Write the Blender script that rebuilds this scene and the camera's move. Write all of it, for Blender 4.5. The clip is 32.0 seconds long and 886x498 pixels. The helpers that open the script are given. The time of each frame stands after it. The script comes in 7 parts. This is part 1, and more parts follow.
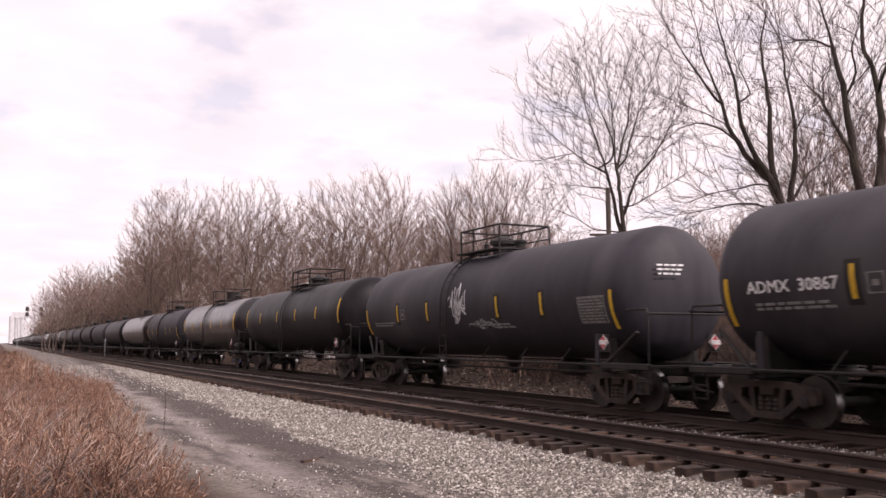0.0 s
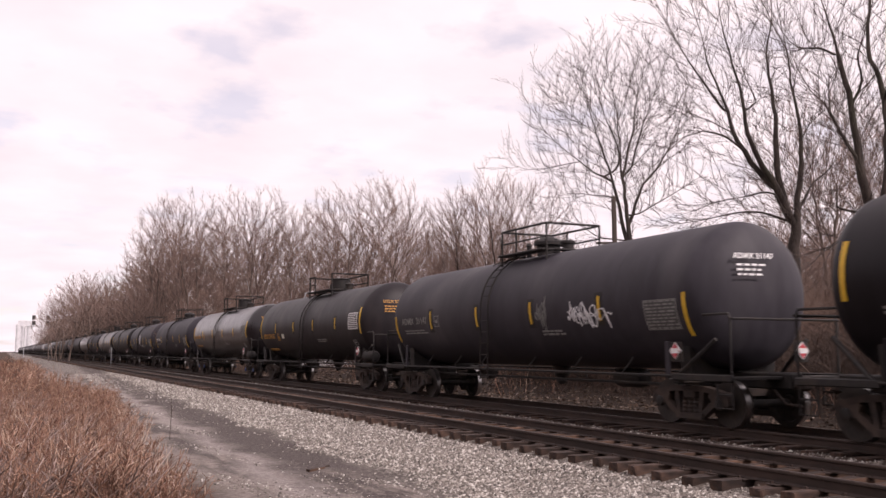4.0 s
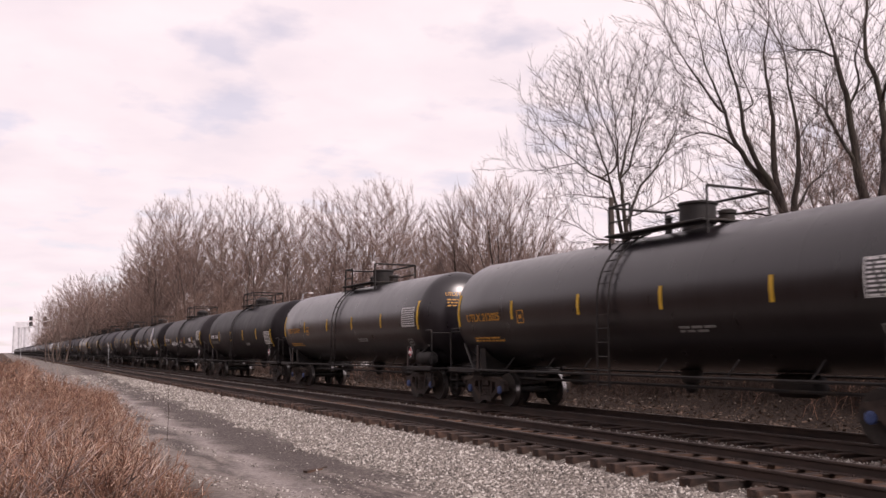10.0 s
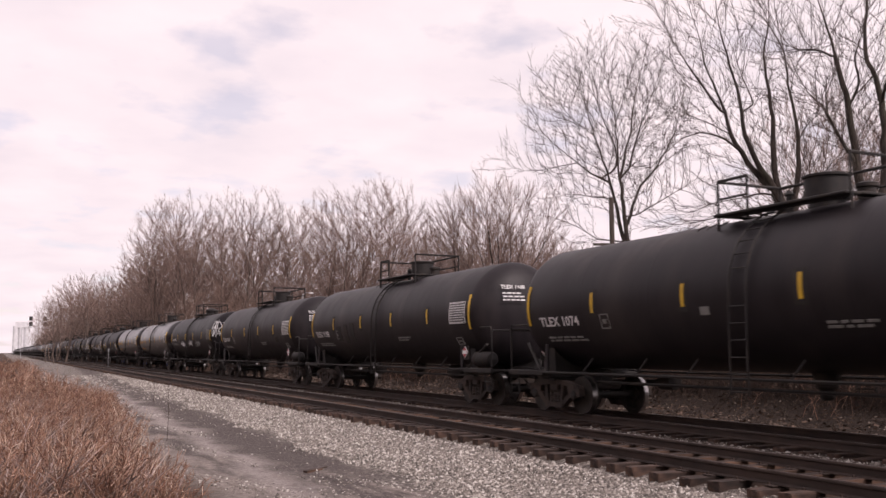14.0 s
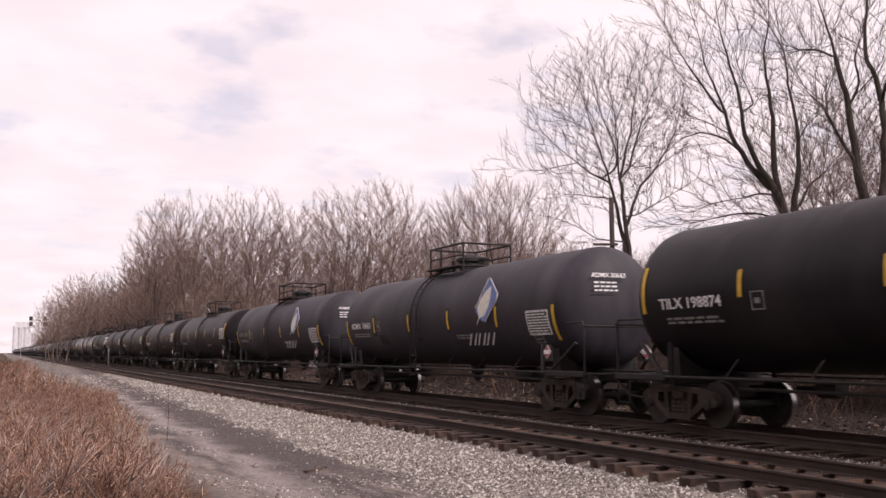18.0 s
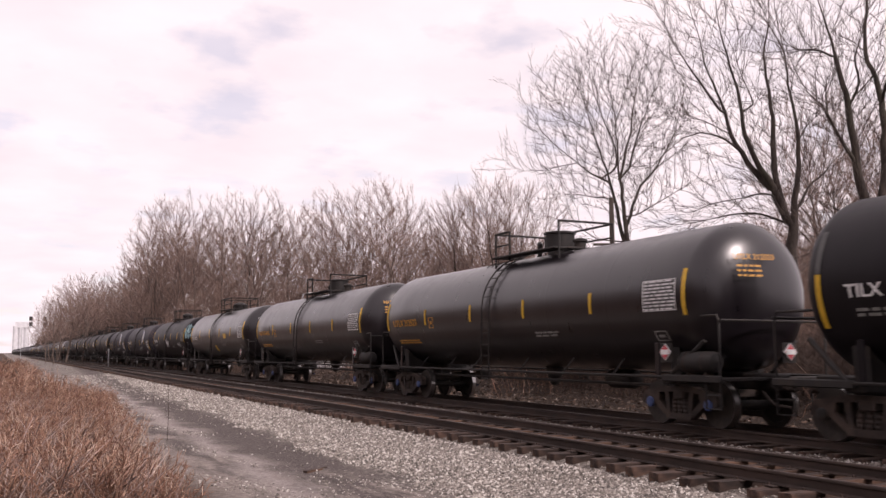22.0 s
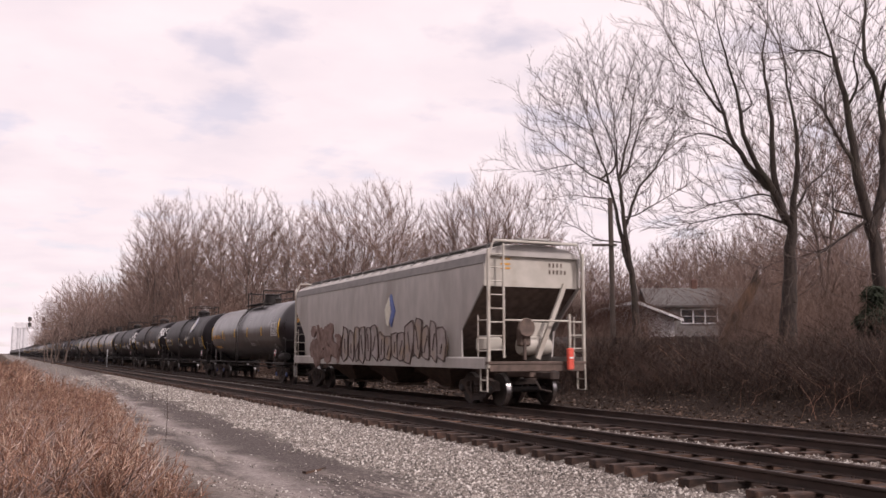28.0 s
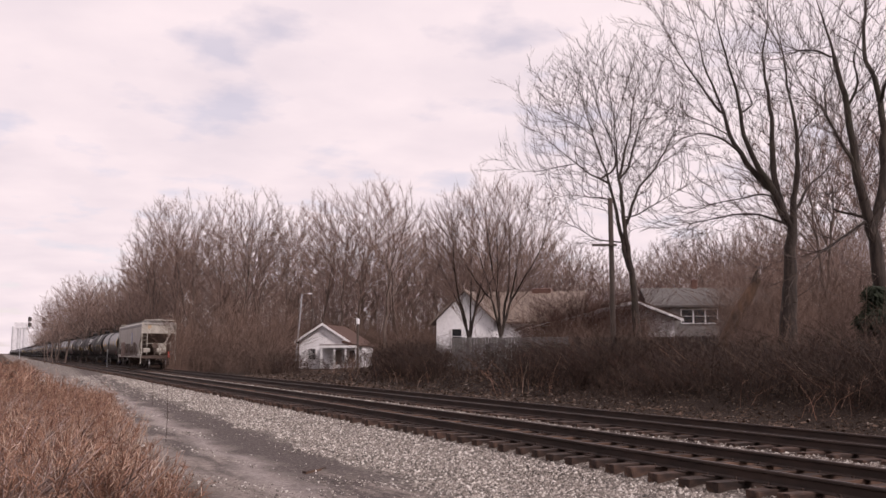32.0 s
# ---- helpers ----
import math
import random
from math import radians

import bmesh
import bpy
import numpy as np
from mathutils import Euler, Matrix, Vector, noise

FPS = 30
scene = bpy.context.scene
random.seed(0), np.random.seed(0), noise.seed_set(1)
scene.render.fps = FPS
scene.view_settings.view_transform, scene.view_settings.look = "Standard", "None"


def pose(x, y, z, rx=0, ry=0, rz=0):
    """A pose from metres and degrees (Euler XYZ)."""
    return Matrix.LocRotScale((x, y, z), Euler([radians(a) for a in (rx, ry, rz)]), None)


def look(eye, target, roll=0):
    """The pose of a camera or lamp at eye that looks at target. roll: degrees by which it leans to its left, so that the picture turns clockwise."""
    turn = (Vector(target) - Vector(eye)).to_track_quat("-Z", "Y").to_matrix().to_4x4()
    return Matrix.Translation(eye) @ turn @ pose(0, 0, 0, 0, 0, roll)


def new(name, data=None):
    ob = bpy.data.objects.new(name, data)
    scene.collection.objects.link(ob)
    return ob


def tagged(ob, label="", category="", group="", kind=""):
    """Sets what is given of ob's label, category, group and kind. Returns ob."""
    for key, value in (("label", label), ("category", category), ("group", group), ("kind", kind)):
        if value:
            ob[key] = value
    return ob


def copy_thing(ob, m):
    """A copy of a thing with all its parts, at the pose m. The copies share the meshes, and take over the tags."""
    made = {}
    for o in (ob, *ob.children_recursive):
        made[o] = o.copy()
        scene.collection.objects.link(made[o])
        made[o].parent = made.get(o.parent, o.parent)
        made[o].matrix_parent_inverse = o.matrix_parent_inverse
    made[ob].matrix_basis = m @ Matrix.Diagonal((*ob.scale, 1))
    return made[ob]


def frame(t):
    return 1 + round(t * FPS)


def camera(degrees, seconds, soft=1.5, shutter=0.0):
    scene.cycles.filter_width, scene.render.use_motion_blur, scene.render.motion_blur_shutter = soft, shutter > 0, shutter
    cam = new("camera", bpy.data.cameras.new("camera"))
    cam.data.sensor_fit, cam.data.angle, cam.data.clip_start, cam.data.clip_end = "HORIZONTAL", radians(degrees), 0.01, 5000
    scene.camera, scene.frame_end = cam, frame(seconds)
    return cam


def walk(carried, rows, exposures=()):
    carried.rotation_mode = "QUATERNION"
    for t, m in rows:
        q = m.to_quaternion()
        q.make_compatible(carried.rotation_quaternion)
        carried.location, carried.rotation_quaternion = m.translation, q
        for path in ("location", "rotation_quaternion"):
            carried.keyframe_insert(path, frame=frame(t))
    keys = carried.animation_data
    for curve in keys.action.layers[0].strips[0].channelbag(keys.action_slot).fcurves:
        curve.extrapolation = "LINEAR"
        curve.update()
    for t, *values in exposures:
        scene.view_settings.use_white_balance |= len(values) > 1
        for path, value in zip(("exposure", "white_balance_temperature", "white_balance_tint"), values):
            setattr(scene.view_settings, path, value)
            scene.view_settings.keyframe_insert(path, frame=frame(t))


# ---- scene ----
# World: rail tops at z = 0, tracks along +y, the camera at x = 0. The train runs towards +y on the farther track.
EYE = (0.0, 0.0, 1.49)
LENS = 51.5
YAW, PITCH = 25.53, 6.425
cam = camera(LENS, 32.0, soft=1.5, shutter=0.12)


def aim(right, up):
    """Camera pose, turned by so many degrees to its right and up from its resting aim."""
    return pose(EYE[0], EYE[1], EYE[2], 90 + PITCH + up, 0, -(YAW + right))


walk(cam, [(0.0, aim(0.21, -0.60)), (0.5, aim(0.42, -0.545)), (1.0, aim(0.09, -0.44)), (1.5, aim(-0.285, -0.385)),
           (2.0, aim(-0.30, -0.30)), (2.5, aim(-0.315, -0.23)), (3.0, aim(-0.28, -0.175)), (3.5, aim(-0.22, -0.12)),
           (5.5, aim(0.0, 0.0)), (6.5, aim(0.0, 0.0)), (25.0, aim(0.0, 0.01)), (25.6, aim(0.0, 0.04)), (27.4, aim(0.065, 0.04)),
           (32.0, aim(0.06, 0.04))],
     exposures=[(t, stops, 6800, 25) for t, stops in ((0.0, 0.22), (3.5, 0.18), (6.0, 0.12), (13.0, 0.06), (17.0, 0.10), (21.0, 0.13), (25.0, 0.21), (28.0, 0.06), (32.0, -0.05))])

# ---- light ----
SUN_ELEVATION, SUN_AZIMUTH = 42.0, 160.0


def build_world():
    w = bpy.data.worlds.new("sky")
    scene.world = w
    w.use_nodes = True
    nt = w.node_tree
    nt.nodes.clear()
    N, L = nt.nodes.new, nt.links.new
    out, bg = N("ShaderNodeOutputWorld"), N("ShaderNodeBackground")
    sky = N("ShaderNodeTexSky")
    sky.sky_type, sky.sun_disc = "NISHITA", False
    sky.sun_elevation, sky.sun_rotation = radians(SUN_ELEVATION), radians(SUN_AZIMUTH)
    scale = N("ShaderNodeVectorMath")
    scale.operation = "SCALE"
    scale.inputs["Scale"].default_value = 0.15
    L(sky.outputs["Color"], scale.inputs[0])
    co = N("ShaderNodeTexCoord")
    # cloud decks are projected on a flat ceiling: direction divided by its height
    sep, div1, div2, com = N("ShaderNodeSeparateXYZ"), N("ShaderNodeMath"), N("ShaderNodeMath"), N("ShaderNodeCombineXYZ")
    lift = N("ShaderNodeMath")
    lift.operation, lift.inputs[1].default_value = "MAXIMUM", 0.0
    add = N("ShaderNodeMath")
    add.operation, add.inputs[1].default_value = "ADD", 0.16
    L(co.outputs["Generated"], sep.inputs[0])
    L(sep.outputs["Z"], lift.inputs[0])
    L(lift.outputs[0], add.inputs[0])
    for d, axis in ((div1, "X"), (div2, "Y")):
        d.operation = "DIVIDE"
        L(sep.outputs[axis], d.inputs[0])
        L(add.outputs[0], d.inputs[1])
    L(div1.outputs[0], com.inputs["X"])
    L(div2.outputs[0], com.inputs["Y"])
    n1, n2 = N("ShaderNodeTexNoise"), N("ShaderNodeTexNoise")
    for n, sc, det in ((n1, 3.3, 10.0), (n2, 3.0, 9.0)):
        n.inputs["Scale"].default_value, n.inputs["Detail"].default_value, n.inputs["Roughness"].default_value = sc, det, 0.5
        L(com.outputs[0], n.inputs["Vector"])
    r1, r2 = N("ShaderNodeValToRGB"), N("ShaderNodeValToRGB")
    r1.color_ramp.elements[0].position, r1.color_ramp.elements[1].position = 0.33, 0.46
    r2.color_ramp.elements[0].position, r2.color_ramp.elements[1].position = 0.30, 0.68
    r2.color_ramp.elements[0].color = (0.99, 0.955, 0.985, 1)
    r2.color_ramp.elements[1].color = (1.15, 1.092, 1.092, 1)
    L(n1.outputs["Fac"], r1.inputs[0])
    L(n2.outputs["Fac"], r2.inputs[0])
    mix = N("ShaderNodeMixRGB")
    L(r1.outputs[0], mix.inputs["Fac"])
    L(scale.outputs[0], mix.inputs["Color1"])
    L(r2.outputs[0], mix.inputs["Color2"])
    thin = N("ShaderNodeMixRGB")
    thin.inputs["Fac"].default_value = 0.68
    L(mix.outputs[0], thin.inputs["Color1"])
    L(r2.outputs[0], thin.inputs["Color2"])
    L(thin.outputs[0], bg.inputs["Color"])
    bg.inputs["Strength"].default_value = 0.83
    L(bg.outputs[0], out.inputs["Surface"])


build_world()
sun_data = bpy.data.lights.new("sun", "SUN")
sun_data.energy, sun_data.angle, sun_data.color = 2.5, radians(7), (1.0, 0.95, 0.9)
sun = new("sun", sun_data)
az = radians(SUN_AZIMUTH)
sun.matrix_world = look((math.sin(az) * 80, math.cos(az) * 80, 72), (0, 0, 0))

# ---- materials ----


def material(name, low, high, rough=0.8, metal=0.0, scale=6.0, bump=0.0, bump_scale=None, stain=None, stain_scale=0.8, vary=0.0,
             spread=(0.35, 0.65), stretch=(1, 1, 1), specular=0.5, stain_spread=(0.5, 0.7), rough_vary=0.1):
    """A node material: grain between two colours, larger stains, fine relief; vary shifts the brightness object by object."""
    m = bpy.data.materials.new(name)
    m.use_nodes = True
    nt = m.node_tree
    N, L = nt.nodes.new, nt.links.new
    bsdf = nt.nodes["Principled BSDF"]
    bsdf.inputs["Metallic"].default_value = metal
    bsdf.inputs["Specular IOR Level"].default_value = specular
    co = N("ShaderNodeTexCoord")
    mp = N("ShaderNodeMapping")
    mp.inputs["Scale"].default_value = stretch
    L(co.outputs["Object"], mp.inputs["Vector"])
    n = N("ShaderNodeTexNoise")
    n.inputs["Scale"].default_value, n.inputs["Detail"].default_value = scale, 6.0
    L(mp.outputs[0], n.inputs["Vector"])
    ramp = N("ShaderNodeValToRGB")
    ramp.color_ramp.elements[0].position, ramp.color_ramp.elements[1].position = spread
    ramp.color_ramp.elements[0].color, ramp.color_ramp.elements[1].color = (*low, 1), (*high, 1)
    L(n.outputs["Fac"], ramp.inputs[0])
    col = ramp.outputs[0]
    if stain:
        n2 = N("ShaderNodeTexNoise")
        n2.inputs["Scale"].default_value, n2.inputs["Detail"].default_value = stain_scale, 5.0
        L(mp.outputs[0], n2.inputs["Vector"])
        r2 = N("ShaderNodeValToRGB")
        r2.color_ramp.elements[0].position, r2.color_ramp.elements[1].position = stain_spread
        L(n2.outputs["Fac"], r2.inputs[0])
        mx = N("ShaderNodeMixRGB")
        L(r2.outputs[0], mx.inputs["Fac"])
        L(col, mx.inputs["Color1"])
        mx.inputs["Color2"].default_value = (*stain, 1)
        col = mx.outputs[0]
    if vary:
        info, hsv, mr = N("ShaderNodeObjectInfo"), N("ShaderNodeHueSaturation"), N("ShaderNodeMapRange")
        mr.inputs["To Min"].default_value, mr.inputs["To Max"].default_value = 1 - vary, 1 + vary
        L(info.outputs["Random"], mr.inputs["Value"])
        L(mr.outputs[0], hsv.inputs["Value"])
        L(col, hsv.inputs["Color"])
        col = hsv.outputs[0]
    L(col, bsdf.inputs["Base Color"])
    rr = N("ShaderNodeMapRange")
    rr.inputs["To Min"].default_value, rr.inputs["To Max"].default_value = max(0.02, rough - rough_vary), min(1, rough + rough_vary)
    L(n.outputs["Fac"], rr.inputs["Value"])
    L(rr.outputs[0], bsdf.inputs["Roughness"])
    if bump:
        b = N("ShaderNodeBump")
        b.inputs["Strength"].default_value, b.inputs["Distance"].default_value = 1.0, bump
        nb = N("ShaderNodeTexNoise")
        nb.inputs["Scale"].default_value, nb.inputs["Detail"].default_value = bump_scale or scale * 3, 4.0
        L(mp.outputs[0], nb.inputs["Vector"])
        L(nb.outputs["Fac"], b.inputs["Height"])
        L(b.outputs[0], bsdf.inputs["Normal"])
    return m




def island_colours(m, stops):
    """Gives each loose piece of a mesh its own colour out of the stops, times the material's grain."""
    nt = m.node_tree
    N, L = nt.nodes.new, nt.links.new
    bsdf = nt.nodes["Principled BSDF"]
    geo, ramp, mul = N("ShaderNodeNewGeometry"), N("ShaderNodeValToRGB"), N("ShaderNodeMixRGB")
    e = ramp.color_ramp.elements
    while len(e) < len(stops):
        e.new(0.5)
    for el, (p, c) in zip(e, stops):
        el.position, el.color = p, (*c, 1)
    L(geo.outputs["Random Per Island"], ramp.inputs[0])
    mul.blend_type = "MIX"
    mul.inputs["Fac"].default_value = 0.72
    L(bsdf.inputs["Base Color"].links[0].from_socket, mul.inputs["Color1"])
    L(ramp.outputs[0], mul.inputs["Color2"])
    L(mul.outputs[0], bsdf.inputs["Base Color"])


M = {}
M["black_matte"] = material("matt_black_paint", (0.0066, 0.0052, 0.0068), (0.0112, 0.0092, 0.0116), 0.48, specular=0.2, scale=3, stain=(0.02, 0.0175, 0.0185), stain_scale=0.7, stretch=(1, 1, 0.35))
M["black_dusty"] = material("dusty_black_paint", (0.028, 0.0255, 0.032), (0.042, 0.0385, 0.047), 0.60, specular=0.25, scale=3, stain=(0.064, 0.060, 0.066), stain_scale=0.6, stretch=(1, 1, 0.35))
M["black_gloss"] = material("glossy_black_paint", (0.0064, 0.0046, 0.0064), (0.0108, 0.0082, 0.0108), 0.31, specular=0.45, scale=3, stain=(0.016, 0.0145, 0.0155), stain_scale=0.6, stretch=(1, 1, 0.35))
M["black_brown"] = material("sooty_brown_black_paint", (0.0125, 0.0102, 0.0122), (0.0195, 0.016, 0.0185), 0.50, specular=0.25, scale=3, stain=(0.032, 0.026, 0.026), stain_scale=0.7, stretch=(1, 1, 0.35))
M["iron"] = material("sooty_iron", (0.008, 0.007, 0.007), (0.018, 0.015, 0.014), 0.7, scale=8, stain=(0.03, 0.022, 0.017), stain_scale=2)
M["truck_iron"] = material("rusty_cast_iron", (0.018, 0.013, 0.011), (0.045, 0.031, 0.025), 0.8, scale=9, stain=(0.065, 0.045, 0.036), stain_scale=2.5)
M["wheel_steel"] = material("worn_wheel_steel", (0.018, 0.015, 0.013), (0.04, 0.031, 0.026), 0.7, scale=9)
M["tread_steel"] = material("polished_tread_steel", (0.35, 0.34, 0.34), (0.5, 0.49, 0.48), 0.3, metal=1.0, scale=9)
M["yellow"] = material("yellow_reflective_tape", (0.55, 0.33, 0.02), (0.68, 0.42, 0.03), 0.5, scale=9)
M["orange_paint"] = material("orange_stencil_paint", (0.50, 0.24, 0.03), (0.6, 0.3, 0.05), 0.6, scale=9)
M["white_paint"] = material("white_stencil_paint", (0.68, 0.68, 0.68), (0.82, 0.82, 0.82), 0.6, scale=9)
M["grey_paint"] = material("grey_stencil_paint", (0.18, 0.18, 0.17), (0.26, 0.26, 0.25), 0.6, scale=9)
M["panel_grey"] = material("grey_data_plate", (0.05, 0.05, 0.05), (0.085, 0.085, 0.083), 0.6, scale=9)
M["red_paint"] = material("red_placard_print", (0.45, 0.05, 0.07), (0.6, 0.09, 0.11), 0.5, scale=9)
M["graffiti_white"] = material("white_spray_paint", (0.5, 0.5, 0.5), (0.75, 0.75, 0.76), 0.6, scale=7)
M["graffiti_blue"] = material("pale_blue_spray_paint", (0.22, 0.38, 0.42), (0.32, 0.48, 0.52), 0.6, scale=7)
M["logo_blue"] = material("blue_logo_film", (0.07, 0.11, 0.32), (0.13, 0.2, 0.46), 0.45, scale=7)
M["logo_leaf"] = material("cream_logo_film", (0.62, 0.61, 0.5), (0.75, 0.74, 0.64), 0.5, scale=7)
M["cap_blue"] = material("blue_bearing_cap", (0.03, 0.055, 0.16), (0.06, 0.10, 0.24), 0.6, scale=9)
M["hopper_grey"] = material("weathered_pale_grey_paint", (0.37, 0.355, 0.335), (0.46, 0.44, 0.415), 0.6, scale=2.5, stain=(0.30, 0.28, 0.255), stain_scale=0.8, stretch=(1, 1, 0.4))
M["hopper_pale"] = material("cream_grey_end_paint", (0.42, 0.40, 0.35), (0.50, 0.475, 0.42), 0.6, scale=2.5, stain=(0.34, 0.30, 0.25), stain_scale=1.2)
M["hopper_dark"] = material("rusty_dark_slope_sheet", (0.075, 0.054, 0.044), (0.14, 0.10, 0.08), 0.75, scale=5)
M["hopper_band"] = material("grey_eave_band", (0.20, 0.195, 0.19), (0.26, 0.25, 0.24), 0.6, scale=3)
M["red_flag"] = material("red_end_marker", (0.62, 0.08, 0.05), (0.75, 0.12, 0.08), 0.5, scale=9)
M["rail"] = material("rusty_rail_steel", (0.022, 0.0135, 0.0105), (0.05, 0.031, 0.024), 0.75, scale=8, stretch=(1, 0.2, 1))
M["rail_head"] = material("dull_rail_head", (0.045, 0.032, 0.028), (0.085, 0.063, 0.056), 0.5, metal=0.4, scale=5, stretch=(1, 0.1, 1))
M["tie"] = material("weathered_creosote_timber", (0.02, 0.0115, 0.0085), (0.07, 0.041, 0.03), 0.9, scale=12, bump=0.01, vary=0.4, stretch=(0.25, 1, 1), stain=(0.17, 0.095, 0.06), stain_scale=1.6)
M["stone"] = material("limestone_ballast", (0.16, 0.148, 0.137), (0.34, 0.318, 0.298), 0.9, scale=2.2, spread=(0.3, 0.7))
M["grass"] = material("dead_russet_grass", (0.15, 0.066, 0.044), (0.34, 0.175, 0.116), 0.85, scale=1.6, stain=(0.43, 0.28, 0.205), stain_scale=2.3, stain_spread=(0.5, 0.66))
M["brush"] = material("bare_brown_twigs", (0.022, 0.0145, 0.012), (0.055, 0.036, 0.028), 0.9, scale=0.7, stain=(0.10, 0.065, 0.048), stain_scale=0.9)
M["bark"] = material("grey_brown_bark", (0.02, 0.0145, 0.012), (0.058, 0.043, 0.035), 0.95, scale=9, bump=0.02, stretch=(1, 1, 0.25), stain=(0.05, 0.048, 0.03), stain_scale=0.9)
# twigs and bark of farther trees: haze and sky glow are mixed into these colours
M["twig"] = material("sky_paled_bare_twigs", (0.135, 0.091, 0.076), (0.26, 0.182, 0.153), 0.9, scale=1.0)
M["bark_hazed"] = material("grey_brown_haze_paled_bark", (0.085, 0.063, 0.053), (0.17, 0.128, 0.106), 0.95, scale=4, stretch=(1, 1, 0.25))
M["scrub_mid"] = material("rust_brown_twigs", (0.075, 0.047, 0.037), (0.16, 0.103, 0.079), 0.9, scale=0.5, stain=(0.22, 0.148, 0.112), stain_scale=0.35)
M["scrub_dark"] = material("dark_brown_scrub", (0.050, 0.032, 0.025), (0.115, 0.075, 0.058), 0.9, scale=0.5, stain=(0.17, 0.115, 0.087), stain_scale=0.35)
# the same twigs for near trees, without the haze in the colour
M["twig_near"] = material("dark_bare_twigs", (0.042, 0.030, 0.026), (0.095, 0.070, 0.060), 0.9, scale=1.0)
M["pole"] = material("weathered_pole_timber", (0.06, 0.048, 0.04), (0.12, 0.095, 0.08), 0.9, scale=8, stretch=(1, 1, 0.1))
M["fence"] = material("silvered_fence_board", (0.13, 0.125, 0.12), (0.2, 0.19, 0.185), 0.9, scale=8, stretch=(1, 1, 0.12), vary=0.2)
M["siding"] = material("white_siding", (0.74, 0.74, 0.75), (0.84, 0.84, 0.85), 0.7, scale=4)
M["siding_grey"] = material("grey_brown_siding", (0.19, 0.175, 0.165), (0.27, 0.25, 0.24), 0.75, scale=4)
M["trim"] = material("white_trim", (0.72, 0.72, 0.72), (0.82, 0.82, 0.82), 0.6, scale=4)
M["roof_tan"] = material("tan_shingles", (0.15, 0.115, 0.095), (0.22, 0.175, 0.145), 0.95, scale=7)
M["roof_dark"] = material("dark_shingles", (0.07, 0.065, 0.062), (0.12, 0.11, 0.105), 0.95, scale=7)
M["roof_rust"] = material("rust_brown_shingles", (0.06, 0.034, 0.027), (0.11, 0.064, 0.05), 0.95, scale=7)
M["glass"] = material("dark_window_glass", (0.02, 0.022, 0.025), (0.03, 0.032, 0.035), 0.12, scale=2)
M["brick"] = material("brown_chimney_brick", (0.09, 0.045, 0.035), (0.15, 0.08, 0.062), 0.9, scale=6)
M["signal"] = material("signal_housing", (0.02, 0.02, 0.02), (0.04, 0.04, 0.04), 0.7, scale=6)
M["galvanised"] = material("galvanised_steel", (0.32, 0.33, 0.34), (0.42, 0.43, 0.44), 0.6, scale=6)
M["scrub"] = material("grey_brown_scrub", (0.055, 0.034, 0.026), (0.12, 0.077, 0.058), 0.9, scale=0.5, stain=(0.17, 0.113, 0.086), stain_scale=0.35)
M["rotten"] = material("rotten_ochre_wood", (0.05, 0.03, 0.02), (0.15, 0.088, 0.055), 0.95, scale=5, bump=0.03, stretch=(1, 1, 0.2), stain=(0.035, 0.026, 0.02), stain_scale=2)
M["leaf"] = material("tan_dead_leaf", (0.24, 0.14, 0.09), (0.46, 0.30, 0.2), 0.8, scale=9)
# near white, with the haze of the distance put into the colour
M["elevator"] = material("haze_pale_concrete", (0.6, 0.6, 0.62), (0.72, 0.72, 0.74), 0.9, scale=0.2)
M["fence_dark"] = material("dark_fence_board", (0.045, 0.034, 0.029), (0.085, 0.066, 0.056), 0.9, scale=8, stretch=(1, 1, 0.12), vary=0.25)
M["rust_brush"] = material("rust_red_dead_vines", (0.03, 0.014, 0.0105), (0.085, 0.042, 0.03), 0.9, scale=1.1)
M["spray_brown"] = material("brown_spray_paint", (0.12, 0.07, 0.055), (0.24, 0.165, 0.14), 0.7, scale=4)
M["spray_line"] = material("dark_brown_spray_line", (0.05, 0.034, 0.03), (0.11, 0.075, 0.065), 0.7, scale=4)
M["spray_fill"] = material("pale_pink_spray_paint", (0.26, 0.225, 0.21), (0.37, 0.335, 0.32), 0.7, scale=3, stain=(0.30, 0.22, 0.14), stain_scale=1.5)
M["conifer"] = material("dark_evergreen", (0.012, 0.018, 0.010), (0.03, 0.04, 0.022), 0.9, scale=2)
M["litter"] = material("brown_leaf_litter", (0.04, 0.025, 0.018), (0.12, 0.08, 0.058), 0.9, scale=5)
M["grass_stalk"] = material("bleached_grass_stalk", (0.34, 0.24, 0.18), (0.55, 0.44, 0.35), 0.8, scale=5)
coat = M["black_gloss"].node_tree.nodes["Principled BSDF"]
coat.inputs["Coat Weight"].default_value, coat.inputs["Coat Roughness"].default_value = 0.35, 0.27
island_colours(M["grass"], [(0.0, (0.045, 0.023, 0.016)), (0.35, (0.125, 0.062, 0.04)), (0.7, (0.28, 0.148, 0.098)), (0.9, (0.43, 0.27, 0.188)), (1.0, (0.66, 0.54, 0.43))])
M["grass_grey"] = material("grey_mauve_dead_stems", (0.13, 0.092, 0.08), (0.30, 0.225, 0.20), 0.85, scale=1.6)
island_colours(M["grass_grey"], [(0.0, (0.05, 0.031, 0.025)), (0.4, (0.20, 0.14, 0.12)), (0.8, (0.36, 0.27, 0.24)), (1.0, (0.55, 0.46, 0.42))])
